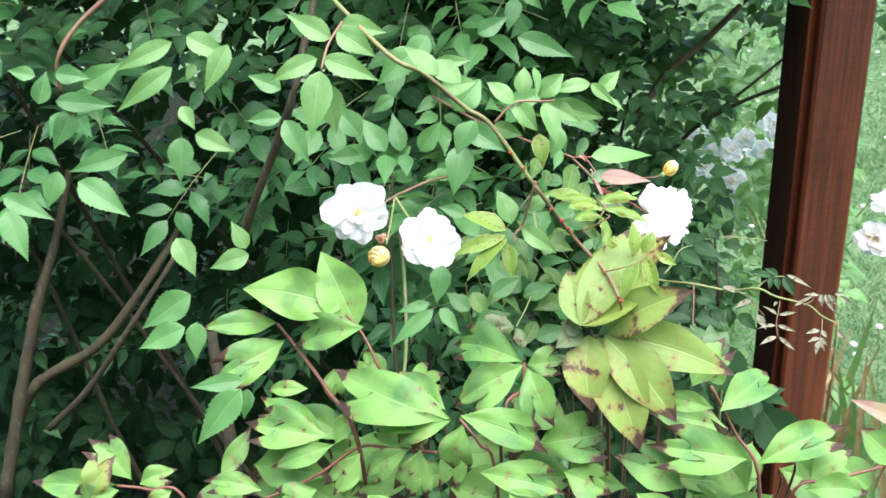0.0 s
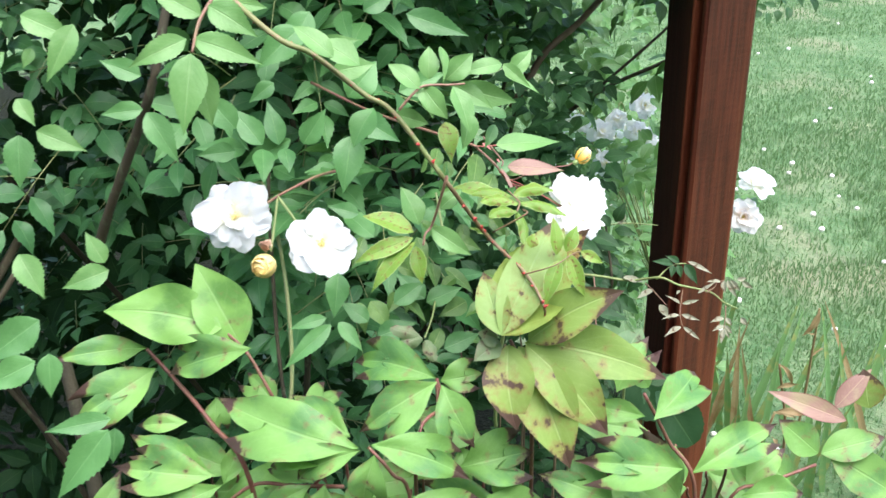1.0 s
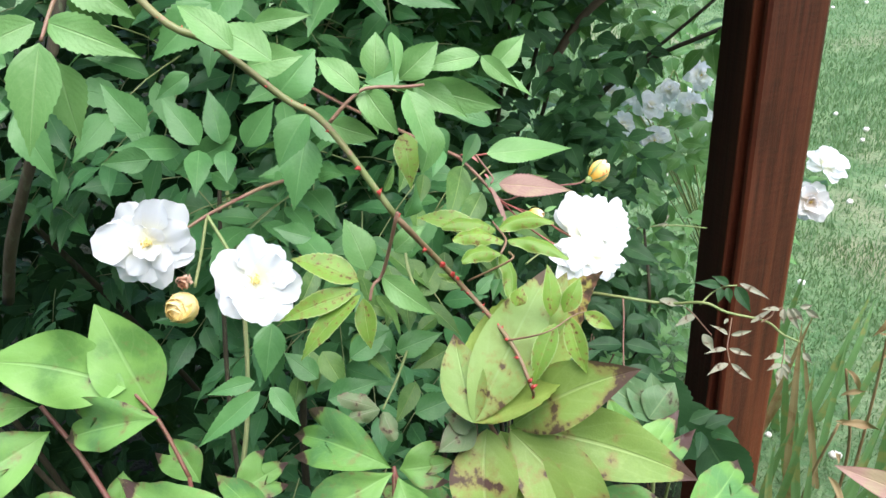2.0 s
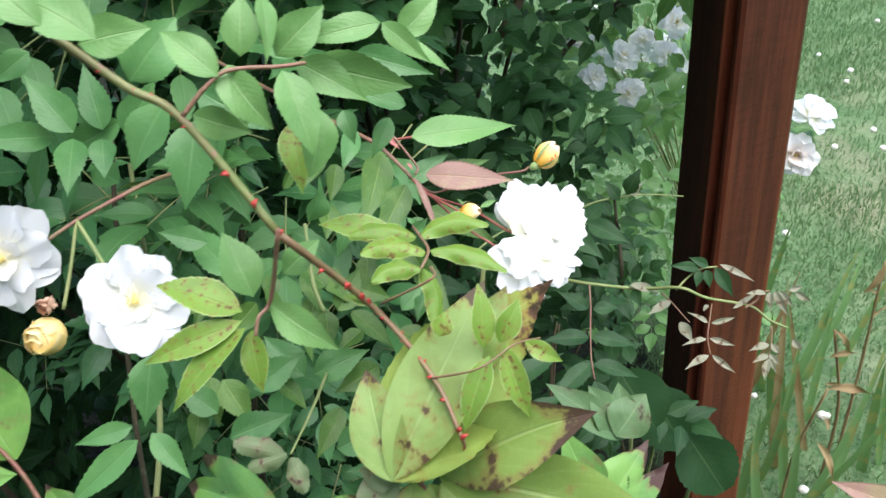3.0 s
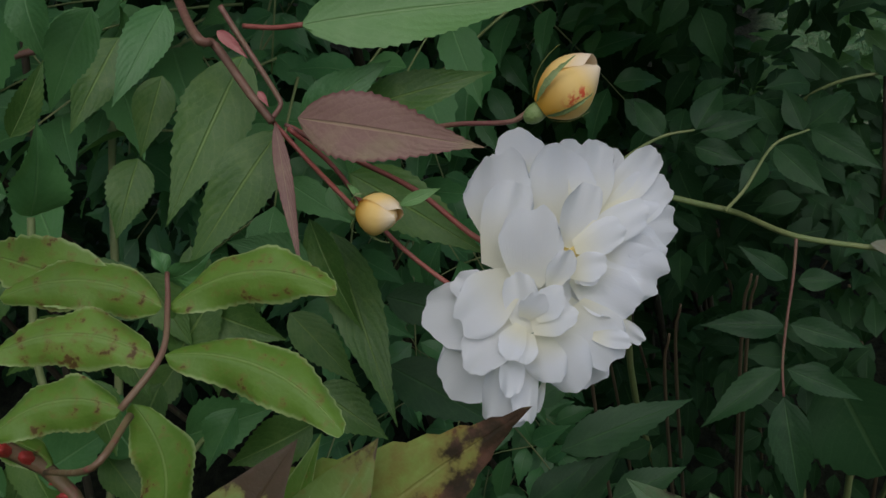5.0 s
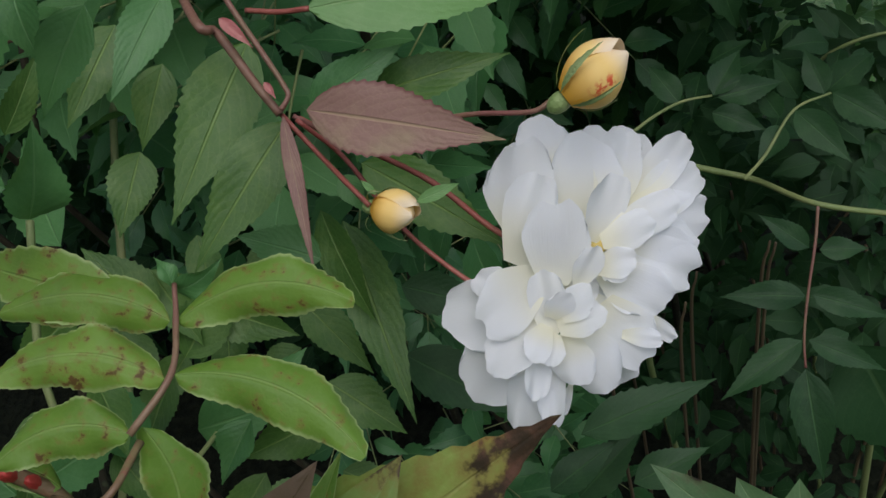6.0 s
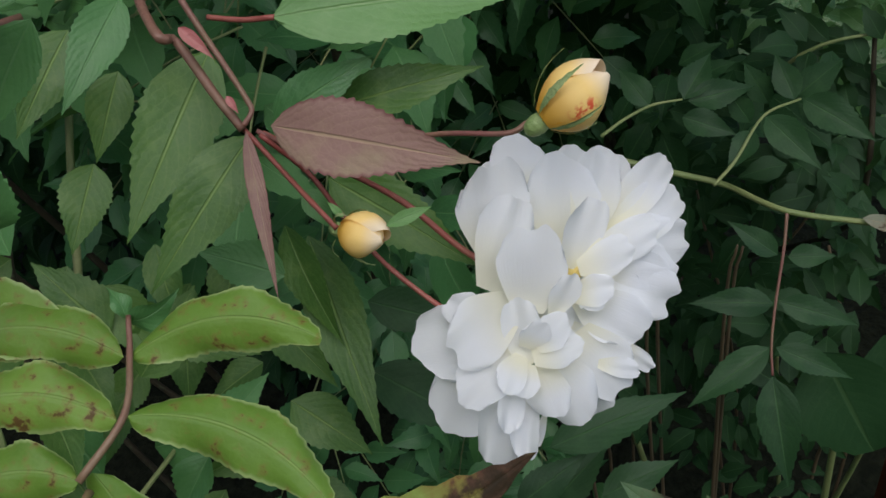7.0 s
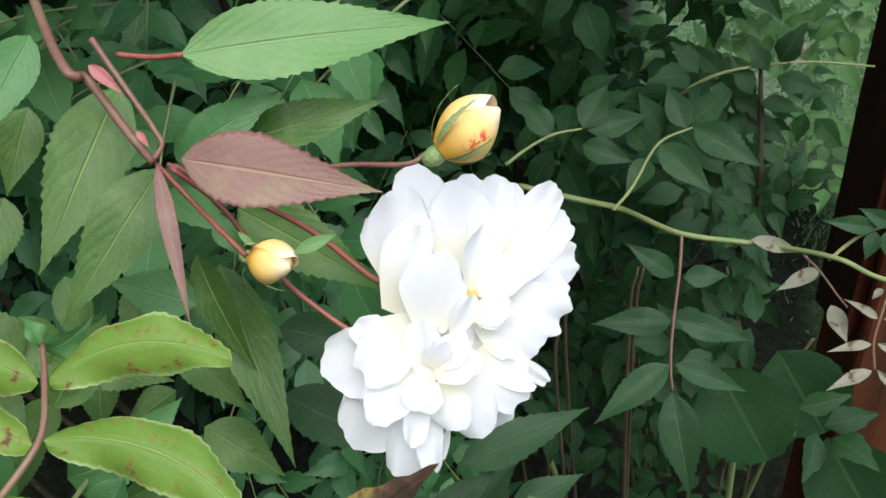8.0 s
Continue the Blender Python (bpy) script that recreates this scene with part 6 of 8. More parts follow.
leaf(trail, (0.1439, 0.9476, 0.8386), (0.1341, 0.9289, 0.8316), (0.0142, -0.6058, 0.7955), 0.52, SHADED_GREEN, along=24, teeth=0.04, fold=0.3)
leaf(trail, (0.1591, 0.9631, 0.8437), (0.1497, 0.9802, 0.8549), (-0.0140, -0.6500, 0.7598), 0.56, SHADED_GREEN, along=24, teeth=0.04, fold=0.3)
stem(trail, [(0.0827, 0.9344, 0.8441), (0.0917, 0.9430, 0.8469), (0.1021, 0.9507, 0.8486), (0.1140, 0.9563, 0.8477)], 0.0008, 0.0005, PALE_STEM, name='petiole')
leaf(trail, (0.1009, 0.9502, 0.8484), (0.0865, 0.9638, 0.8578), (0.0977, -0.6382, 0.7637), 0.61, SHADED_GREEN, along=24, teeth=0.04, fold=0.3)
leaf(trail, (0.1145, 0.9495, 0.8437), (0.1373, 0.9453, 0.8383), (0.0383, -0.6201, 0.7836), 0.55, SHADED_GREEN, along=24, teeth=0.04, fold=0.3)
leaf(trail, (0.1145, 0.9564, 0.8477), (0.1237, 0.9787, 0.8556), (0.0501, -0.6483, 0.7597), 0.57, SHADED_GREEN, along=24, teeth=0.04, fold=0.3)
leaf(trail, (0.1165, 0.9561, 0.8467), (0.1430, 0.9691, 0.8459), (0.0308, -0.6391, 0.7685), 0.47, SHADED_GREEN, along=24, teeth=0.04, fold=0.3)
leaf(trail, (0.1878, 0.9236, 0.8157), (0.2093, 0.9234, 0.8091), (-0.0936, -0.5637, 0.8207), 0.32, DRY, along=24, teeth=0.04, fold=0.3, wave=0.3)
leaf(trail, (0.2166, 0.9197, 0.8031), (0.1987, 0.9099, 0.7988), (-0.1088, -0.5417, 0.8335), 0.35, DRY, along=24, teeth=0.04, fold=0.3, wave=0.3)
leaf(trail, (0.2220, 0.9101, 0.7919), (0.2290, 0.8969, 0.7823), (-0.1383, -0.5129, 0.8472), 0.46, DRY, along=24, teeth=0.04, fold=0.3, wave=0.4)
stem(trail, [(0.2098, 0.9229, 0.8084), (0.2167, 0.9194, 0.8028), (0.2241, 0.9139, 0.7951), (0.2291, 0.9106, 0.7902)], 0.0006, 0.0004, PURPLE, name='rachis')
stem(trail, [(0.1512, 1.0748, 0.7729), (0.1651, 1.0691, 0.7919), (0.1858, 1.0705, 0.8014), (0.2244, 1.0807, 0.7999), (0.2600, 1.0863, 0.7935)], 0.0012, 0.0006, PALE_STEM, name='stem', label='thin green side stem')
leaf(trail, (0.2130, 1.0808, 0.8034), (0.2246, 1.0877, 0.8068), (-0.1032, -0.6776, 0.7282), 0.88, DRY, along=16, wave=0.5, fold=0.5)
leaf(trail, (0.2109, 1.0795, 0.8028), (0.2136, 1.0891, 0.8116), (-0.0943, -0.6802, 0.7269), 0.74, DRY, along=16, wave=0.5, fold=0.5)
leaf(trail, (0.2124, 1.0794, 0.8022), (0.2229, 1.0809, 0.8005), (-0.1018, -0.6722, 0.7333), 0.86, DRY, along=16, wave=0.5, fold=0.5)

# ---- the peony in front ----
peony = thing("peony_plant", (0.0, 0.66, 0.0), "yellowing peony plant with red stems and brown-blotched leaves", "peony")
leaf(peony, (-0.1412, 0.6744, 0.9204), (-0.2212, 0.6802, 0.9337), (0.2517, -0.7452, 0.6175), 0.50, GREEN_PEONY, kind='lobe', teeth=0.0, name='leaf', along=30, across=10, wave=0.22, fold=0.16, bow=-0.05)
leaf(peony, (-0.1298, 0.6759, 0.9048), (-0.1590, 0.6982, 0.9590), (0.2109, -0.7604, 0.6142), 0.60, GREEN_PEONY, kind='lobe', teeth=0.0, name='leaf', along=30, across=10, wave=0.16)
lobed_leaf(peony, (-0.1190, 0.6558, 0.9153), (-0.1864, 0.6686, 0.8890), (0.2201, -0.7309, 0.6460), 0.39, PEONY, lobes=1)
lobed_leaf(peony, (-0.1981, 0.6850, 0.9005), (-0.2529, 0.6578, 0.9108), (0.2942, -0.7187, 0.6300), 0.33, PEONY, lobes=0)
lobed_leaf(peony, (-0.1926, 0.6799, 0.8869), (-0.2419, 0.6391, 0.8722), (0.2832, -0.7008, 0.6547), 0.53, PEONY, lobes=2)
lobed_leaf(peony, (-0.1499, 0.6660, 0.8704), (-0.1514, 0.6530, 0.8471), (0.2106, -0.7039, 0.6784), 0.84, PEONY, lobes=1)
lobed_leaf(peony, (-0.0465, 0.5966, 0.8745), (-0.1458, 0.6426, 0.8885), (0.1616, -0.7097, 0.6857), 0.23, PEONY, lobes=1)
lobed_leaf(peony, (-0.0477, 0.6038, 0.8680), (-0.1213, 0.6334, 0.8577), (0.1456, -0.6987, 0.7004), 0.37, PEONY, lobes=2)
lobed_leaf(peony, (-0.0544, 0.6230, 0.8634), (-0.0973, 0.6554, 0.8802), (0.1340, -0.7154, 0.6857), 0.47, PEONY, lobes=1)
lobed_leaf(peony, (-0.0455, 0.5950, 0.8742), (-0.0947, 0.6025, 0.8459), (0.1313, -0.6889, 0.7128), 0.43, PEONY, lobes=1)
lobed_leaf(peony, (0.0042, 0.6309, 0.9020), (-0.0563, 0.6617, 0.9008), (0.0781, -0.7434, 0.6643), 0.45, PEONY, lobes=2)
lobed_leaf(peony, (0.0043, 0.6297, 0.9004), (-0.0500, 0.6172, 0.8715), (0.0751, -0.7234, 0.6863), 0.57, PEONY, lobes=1)
lobed_leaf(peony, (0.0068, 0.6277, 0.8993), (0.0277, 0.6062, 0.8628), (0.0268, -0.7192, 0.6943), 0.65, PEONY, lobes=1)
lobed_leaf(peony, (0.0063, 0.6374, 0.8957), (0.0347, 0.6355, 0.9026), (0.0227, -0.7403, 0.6719), 0.85, PEONY, lobes=2)
lobed_leaf(peony, (-0.0393, 0.5892, 0.8823), (0.0266, 0.5862, 0.8549), (0.0564, -0.6953, 0.7165), 0.40, PEONY, lobes=1)
lobed_leaf(peony, (-0.0363, 0.5855, 0.8779), (-0.0461, 0.5803, 0.8390), (0.0985, -0.6829, 0.7238), 1.10, PEONY, lobes=1)
lobed_leaf(peony, (-0.1468, 0.6205, 0.8381), (-0.2171, 0.6255, 0.8472), (0.2477, -0.6701, 0.6997), 0.49, PEONY, lobes=2)
lobed_leaf(peony, (-0.1517, 0.6300, 0.8337), (-0.2096, 0.6497, 0.8549), (0.2430, -0.6798, 0.6919), 0.41, PEONY, lobes=1)
lobed_leaf(peony, (-0.1417, 0.6162, 0.8336), (-0.1916, 0.6038, 0.8183), (0.2310, -0.6565, 0.7181), 0.37, PEONY, lobes=0)
lobed_leaf(peony, (-0.1408, 0.6162, 0.8337), (-0.1278, 0.6352, 0.8583), (0.1974, -0.6832, 0.7031), 0.59, PEONY, lobes=0)
lobed_leaf(peony, (-0.1206, 0.6105, 0.8310), (-0.1412, 0.5919, 0.8029), (0.1927, -0.6529, 0.7325), 0.67, PEONY, lobes=1)
lobed_leaf(peony, (-0.0806, 0.6046, 0.8400), (-0.1176, 0.5989, 0.8166), (0.1596, -0.6655, 0.7292), 0.51, PEONY, lobes=1)
lobed_leaf(peony, (-0.0716, 0.6022, 0.8422), (-0.0827, 0.5869, 0.8073), (0.1353, -0.6623, 0.7369), 0.90, PEONY, lobes=2)
lobed_leaf(peony, (-0.0800, 0.6125, 0.8351), (-0.1112, 0.6333, 0.8463), (0.1544, -0.6849, 0.7121), 0.61, PEONY, lobes=1)
lobed_leaf(peony, (0.1416, 0.6040, 0.8821), (0.1859, 0.6589, 0.8883), (-0.1475, -0.7193, 0.6789), 0.43, PEONY, lobes=1)
lobed_leaf(peony, (0.1636, 0.6034, 0.8430), (0.0935, 0.6009, 0.8560), (-0.1060, -0.6859, 0.7199), 0.30, PEONY, lobes=2)
lobed_leaf(peony, (0.1698, 0.6035, 0.8383), (0.2357, 0.6305, 0.8581), (-0.1882, -0.6821, 0.7066), 0.43, PEONY, lobes=1)
lobed_leaf(peony, (0.1200, 0.5994, 0.8180), (0.0690, 0.6076, 0.8400), (-0.0645, -0.6757, 0.7343), 0.67, PEONY, lobes=1)
lobed_leaf(peony, (0.0168, 0.6167, 0.8398), (0.0684, 0.6219, 0.8485), (-0.0039, -0.6955, 0.7185), 0.72, PEONY, lobes=2)
lobed_leaf(peony, (-0.0258, 0.5801, 0.8402), (0.0371, 0.5799, 0.8250), (0.0404, -0.6667, 0.7443), 0.49, PEONY, lobes=1)
lobed_leaf(peony, (-0.3154, 0.5946, 0.8038), (-0.3820, 0.5846, 0.8135), (0.4038, -0.5880, 0.7009), 0.30, PEONY, lobes=0)
lobed_leaf(peony, (-0.3038, 0.5986, 0.8057), (-0.3394, 0.6089, 0.8382), (0.3808, -0.6111, 0.6940), 0.57, PEONY, lobes=2)
lobed_leaf(peony, (-0.2976, 0.5979, 0.8022), (-0.2704, 0.6094, 0.8099), (0.3424, -0.6134, 0.7117), 0.95, PEONY, lobes=1)
lobed_leaf(peony, (-0.3260, 0.5708, 0.8094), (-0.3082, 0.5906, 0.8351), (0.3838, -0.5988, 0.7030), 0.72, STAR, lobes=1)
lobed_leaf(peony, (-0.3037, 0.5778, 0.8125), (-0.3378, 0.5643, 0.8028), (0.3849, -0.5842, 0.7145), 0.68, PEONY, lobes=2)
lobed_leaf(peony, (-0.2360, 0.6104, 0.8012), (-0.2156, 0.6406, 0.8330), (0.2852, -0.6464, 0.7077), 0.29, PEONY, lobes=0)
lobed_leaf(peony, (-0.1954, 0.5931, 0.8052), (-0.2431, 0.5924, 0.8138), (0.2846, -0.6254, 0.7266), 0.44, PEONY, lobes=1)
lobed_leaf(peony, (-0.1682, 0.6522, 0.8601), (-0.2053, 0.6538, 0.8577), (0.2494, -0.6934, 0.6760), 0.50, PEONY, lobes=0)
lobed_leaf(peony, (0.1404, 0.6204, 0.8732), (0.0994, 0.6274, 0.8788), (-0.0962, -0.7152, 0.6922), 0.48, PEONY, lobes=1)
lobed_leaf(peony, (0.1289, 0.6574, 0.8676), (0.1538, 0.6777, 0.9003), (-0.1170, -0.7370, 0.6657), 0.74, PEONY, lobes=1)
lobed_leaf(peony, (0.1698, 0.6204, 0.7998), (0.1267, 0.6275, 0.8531), (-0.1236, -0.6797, 0.7231), 0.52, PEONY, lobes=2)
lobed_leaf(peony, (0.2043, 0.6033, 0.8181), (0.2525, 0.6100, 0.8129), (-0.2117, -0.6516, 0.7284), 0.57, PEONY, lobes=1)
lobed_leaf(peony, (0.2108, 0.6150, 0.8167), (0.2432, 0.6310, 0.8360), (-0.2093, -0.6671, 0.7150), 0.59, PEONY, lobes=1)
lobed_leaf(peony, (0.0336, 0.6022, 0.8273), (0.0702, 0.5970, 0.8130), (-0.0147, -0.6693, 0.7428), 0.83, PEONY, lobes=2)
lobed_leaf(peony, (-0.1499, 0.5876, 0.8132), (-0.1836, 0.5791, 0.8025), (0.2325, -0.6305, 0.7406), 0.70, PEONY, lobes=1)
lobed_leaf(peony, (-0.2643, 0.5847, 0.8092), (-0.2841, 0.5734, 0.7985), (0.3394, -0.6002, 0.7243), 1.02, PEONY, lobes=1)
lobed_leaf(peony, (-0.0052, 0.5704, 0.8352), (0.0185, 0.5635, 0.8125), (0.0393, -0.6533, 0.7560), 1.06, PEONY, lobes=2)
lobed_leaf(peony, (-0.1084, 0.5759, 0.8199), (-0.0863, 0.5605, 0.7982), (0.1595, -0.6344, 0.7564), 1.06, PEONY, lobes=1)
lobed_leaf(peony, (0.0849, 0.5809, 0.8269), (0.1087, 0.5737, 0.8045), (-0.0679, -0.6524, 0.7548), 1.06, PEONY, lobes=1)
lobed_leaf(peony, (-0.1931, 0.5705, 0.8090), (-0.2205, 0.5538, 0.7899), (0.2766, -0.6041, 0.7474), 1.00, PEONY, lobes=2)
lobed_leaf(peony, (-0.0160, 0.6082, 0.8404), (0.0166, 0.6222, 0.8519), (0.0458, -0.6940, 0.7185), 0.74, PEONY, lobes=1)
lobed_leaf(peony, (-0.1118, 0.6750, 0.8528), (-0.1318, 0.6907, 0.8743), (0.1767, -0.7222, 0.6688), 0.82, PEONY, lobes=1)
lobed_leaf(peony, (-0.0923, 0.6668, 0.8481), (-0.0632, 0.6902, 0.8555), (0.1288, -0.7196, 0.6823), 0.79, PEONY, lobes=2)
lobed_leaf(peony, (0.0544, 0.6161, 0.8072), (0.0374, 0.6271, 0.8342), (-0.0075, -0.6811, 0.7322), 1.00, PEONY, lobes=1)
# the lower storey of the peony
r = random.Random(61)
for k in range(30):
    at = Vector((r.uniform(-0.24, 0.21), r.uniform(0.60, 0.70), r.uniform(0.775, 0.825)))
    turn = r.uniform(2.6, 6.8)
    tip = at + Vector((math.cos(turn), math.sin(turn) * 0.55, math.sin(turn) * 0.45 + 0.1)) * r.uniform(0.050, 0.075)
    lobed_leaf(peony, at, tip, (r.uniform(-0.25, 0.25), -0.62, 0.74), r.uniform(0.5, 0.8), PEONY, lobes=k % 3)
    stem(peony, [at, at + Vector((0.0, 0.01, -0.05)), (at.x * 0.7, 0.66, 0.5), (at.x * 0.5, 0.66, 0.0)], 0.0009, 0.0016, PEONY_STEM, name="stem")
leaf(peony, (0.0451, 0.6181, 0.9408), (0.1130, 0.6995, 0.9741), (-0.0659, -0.7982, 0.5988), 0.47, DEADTIP, kind='ovate', teeth=0.02, along=44, across=14, name='leaf', fold=0.10, sag=0.05, wave=0.30, bow=0.05, label='yellow-green peony leaf with a dead brown half')
leaf(peony, (0.0451, 0.6181, 0.9408), (0.0835, 0.6741, 0.9924), (-0.0659, -0.7982, 0.5988), 0.36, LOBE, kind='lobe', teeth=0.0, along=26, across=8, name='leaf', fold=0.2, sag=0.06, wave=0.15)
leaf(peony, (0.0451, 0.6181, 0.9408), (0.0360, 0.6500, 0.9694), (-0.0659, -0.7982, 0.5988), 0.50, LOBE, kind='lobe', teeth=0.0, along=22, across=8, name='leaf', fold=0.2, sag=0.06, wave=0.15)
leaf(peony, (0.0722, 0.6499, 0.9547), (0.0826, 0.6811, 0.9847), (-0.0659, -0.7982, 0.5988), 0.20, CURLED, kind='lobe', teeth=0.0, along=26, across=8, name='leaf', fold=0.50, sag=0.05, wave=0.2)
leaf(peony, (0.0722, 0.6499, 0.9547), (0.0923, 0.6820, 0.9840), (-0.0659, -0.7982, 0.5988), 0.39, LOBE, kind='lobe', teeth=0.0, along=26, across=8, name='leaf', fold=0.25, sag=0.05, wave=0.2)
leaf(peony, (0.0642, 0.6356, 0.9248), (0.1220, 0.6242, 0.9661), (-0.0500, -0.7500, 0.6600), 0.43, STAR, kind='lobe', teeth=0.0, along=34, across=10, name='leaf', wave=0.10, fold=0.22, sag=0.05, bow=0.05)
leaf(peony, (0.0618, 0.6370, 0.9231), (0.1539, 0.6256, 0.8982), (-0.0500, -0.7500, 0.6600), 0.35, STAR, kind='lobe', teeth=0.0, along=34, across=10, name='leaf', wave=0.14, fold=0.20, sag=0.07, bow=0.04)
leaf(peony, (0.0623, 0.6333, 0.9238), (0.1128, 0.6033, 0.8722), (-0.0500, -0.7500, 0.6600), 0.46, STAR, kind='lobe', teeth=0.0, along=34, across=10, name='leaf', wave=0.16, fold=0.24, sag=0.07, bow=0.03)
leaf(peony, (0.0578, 0.6360, 0.9212), (0.0876, 0.5950, 0.8530), (-0.0500, -0.7500, 0.6600), 0.47, STAR, kind='lobe', teeth=0.0, along=34, across=10, name='leaf', wave=0.14, fold=0.26, sag=0.08, bow=0.02)
leaf(peony, (0.0512, 0.6343, 0.9240), (0.0540, 0.6024, 0.8794), (-0.0500, -0.7500, 0.6600), 0.61, STAR, kind='lobe', teeth=0.0, along=34, across=10, name='leaf', wave=0.14, fold=0.24, sag=0.08, bow=-0.05)
leaf(peony, (0.0457, 0.6344, 0.9263), (0.0278, 0.6225, 0.9196), (-0.0500, -0.7500, 0.6600), 0.72, WILTED, kind='lobe', teeth=0.0, along=34, across=10, name='leaf', wave=0.3, fold=0.30, sag=0.10)
leaf(peony, (0.0440, 0.6352, 0.9280), (0.0310, 0.6303, 0.9357), (-0.0500, -0.7500, 0.6600), 0.92, WILTED, kind='lobe', teeth=0.0, along=34, across=10, name='leaf', wave=0.3, fold=0.30, sag=0.10)
leaf(peony, (0.1283, 0.6593, 0.8841), (0.1141, 0.6760, 0.9130), (-0.1238, -0.6243, 0.7713), 0.84, PEONY, kind='ovate', teeth=0.0, name='leaf', across=8)
leaf(peony, (0.1519, 0.6616, 0.8676), (0.1375, 0.6731, 0.8874), (-0.1584, -0.5997, 0.7844), 0.82, PEONY, kind='ovate', teeth=0.0, name='leaf', across=8)
stem(peony, [(-0.1999, 0.6899, 0.8967), (-0.1789, 0.6748, 0.8798), (-0.1506, 0.6463, 0.8620), (-0.1226, 0.6181, 0.8306), (-0.1226, 0.6481, 0.6306), (-0.0736, 0.6690, 0.0000)], 0.0013, 0.0020, PEONY_STEM, name='stem', label='red peony stem')
stem(peony, [(-0.1441, 0.6804, 0.9186), (-0.1247, 0.6679, 0.9033), (-0.1079, 0.6519, 0.8779)], 0.0010, 0.0012, PEONY_STEM, name='stem', label='red peony stem')
stem(peony, [(-0.1079, 0.6519, 0.8779), (-0.0990, 0.6291, 0.8523), (-0.0990, 0.6591, 0.6523), (-0.0594, 0.6746, 0.0000)], 0.0012, 0.0016, PEONY_STEM, name='stem', label='red peony stem')
stem(peony, [(-0.1975, 0.5931, 0.7954), (-0.1549, 0.6065, 0.8113), (-0.1226, 0.6181, 0.8306), (-0.0929, 0.6120, 0.8339), (-0.0591, 0.6020, 0.8399)], 0.0011, 0.0015, PEONY_STEM, name='stem', label='red peony stem')
stem(peony, [(0.0039, 0.6361, 0.8989), (0.0064, 0.6246, 0.8844), (-0.0108, 0.6013, 0.8655), (-0.0108, 0.6313, 0.6655), (-0.0065, 0.6606, 0.0000)], 0.0011, 0.0016, PEONY_STEM, name='stem', label='red peony stem')
stem(peony, [(0.1349, 0.6066, 0.9008), (0.1537, 0.6112, 0.8610), (0.1734, 0.6018, 0.8151), (0.1734, 0.6318, 0.6151), (0.1041, 0.6609, 0.0000)], 0.0011, 0.0017, PEONY_STEM, name='stem', label='red peony stem')
stem(peony, [(0.0525, 0.6367, 0.9259), (0.0608, 0.6306, 0.9064), (0.0652, 0.6187, 0.8761), (0.0652, 0.6487, 0.6761), (0.0391, 0.6694, 0.0000)], 0.0011, 0.0017, PEONY_STEM, name='stem', label='red peony stem')
stem(peony, [(0.2614, 0.6239, 0.8250), (0.2260, 0.6143, 0.8180), (0.1938, 0.6022, 0.8058), (0.1938, 0.6322, 0.6058), (0.1163, 0.6611, 0.0000)], 0.0011, 0.0014, PEONY_STEM, name='stem', label='red peony stem')
stem(peony, [(-0.0509, 0.6114, 0.8641), (-0.0662, 0.6118, 0.8506), (-0.0793, 0.6089, 0.8369)], 0.0011, 0.0013, PEONY_STEM, name='stem', label='red peony stem')
stem(peony, [(0.0040, 0.6349, 0.8972), (0.0045, 0.6222, 0.8811)], 0.0011, 0.0012, PEONY_STEM, name='stem', label='red peony stem')
stem(peony, [(-0.0416, 0.6048, 0.8690), (-0.0268, 0.5954, 0.8543), (-0.0151, 0.5929, 0.8268), (-0.0151, 0.6229, 0.6268), (-0.0091, 0.6564, 0.0000)], 0.0011, 0.0015, PEONY_STEM, name='stem', label='red peony stem')
stem(peony, [(-0.3088, 0.5837, 0.8118), (-0.2836, 0.5864, 0.8067), (-0.2532, 0.5842, 0.7941), (-0.2532, 0.6142, 0.5941), (-0.1519, 0.6521, 0.0000)], 0.0011, 0.0014, PEONY_STEM, name='stem', label='red peony stem')
leaf(peony, (0.3317, 0.7286, 0.7823), (0.2692, 0.7413, 0.8050), (-0.3101, -0.6467, 0.6968), 0.27, PINK, kind='lobe', teeth=0.0, along=20, name='leaf')
leaf(peony, (0.3103, 0.7175, 0.7593), (0.3620, 0.7218, 0.7701), (-0.3379, -0.6149, 0.7125), 0.51, PEONY, kind='lobe', teeth=0.0, along=20, name='leaf')
leaf(peony, (0.3080, 0.7176, 0.7594), (0.2773, 0.7309, 0.7845), (-0.3002, -0.6316, 0.7148), 0.65, PEONY, kind='lobe', teeth=0.0, along=20, name='leaf')
leaf(peony, (0.3171, 0.7173, 0.7592), (0.3745, 0.6990, 0.7252), (-0.3427, -0.5950, 0.7270), 0.52, PEONY, kind='lobe', teeth=0.0, along=20, name='leaf')
leaf(peony, (0.2845, 0.7082, 0.7397), (0.2536, 0.7195, 0.7608), (-0.2756, -0.6198, 0.7348), 0.81, PEONY, kind='lobe', teeth=0.0, along=20, name='leaf')
leaf(peony, (0.3502, 0.7324, 0.7907), (0.3469, 0.7468, 0.8192), (-0.3544, -0.6423, 0.6796), 0.85, STAR, kind='lobe', teeth=0.0, along=20, name='leaf')
leaf(peony, (0.3230, 0.7334, 0.7914), (0.3537, 0.7466, 0.8190), (-0.3456, -0.6454, 0.6812), 0.38, PINK, kind='lobe', teeth=0.0, along=20, name='leaf')
leaf(peony, (0.1563, 0.7470, 0.8361), (0.1145, 0.7594, 0.8669), (0.0388, -0.5368, 0.8428), 0.34, SPOTTED, kind='lobe', teeth=0.0, along=26, across=8, name='leaf', wave=0.2)
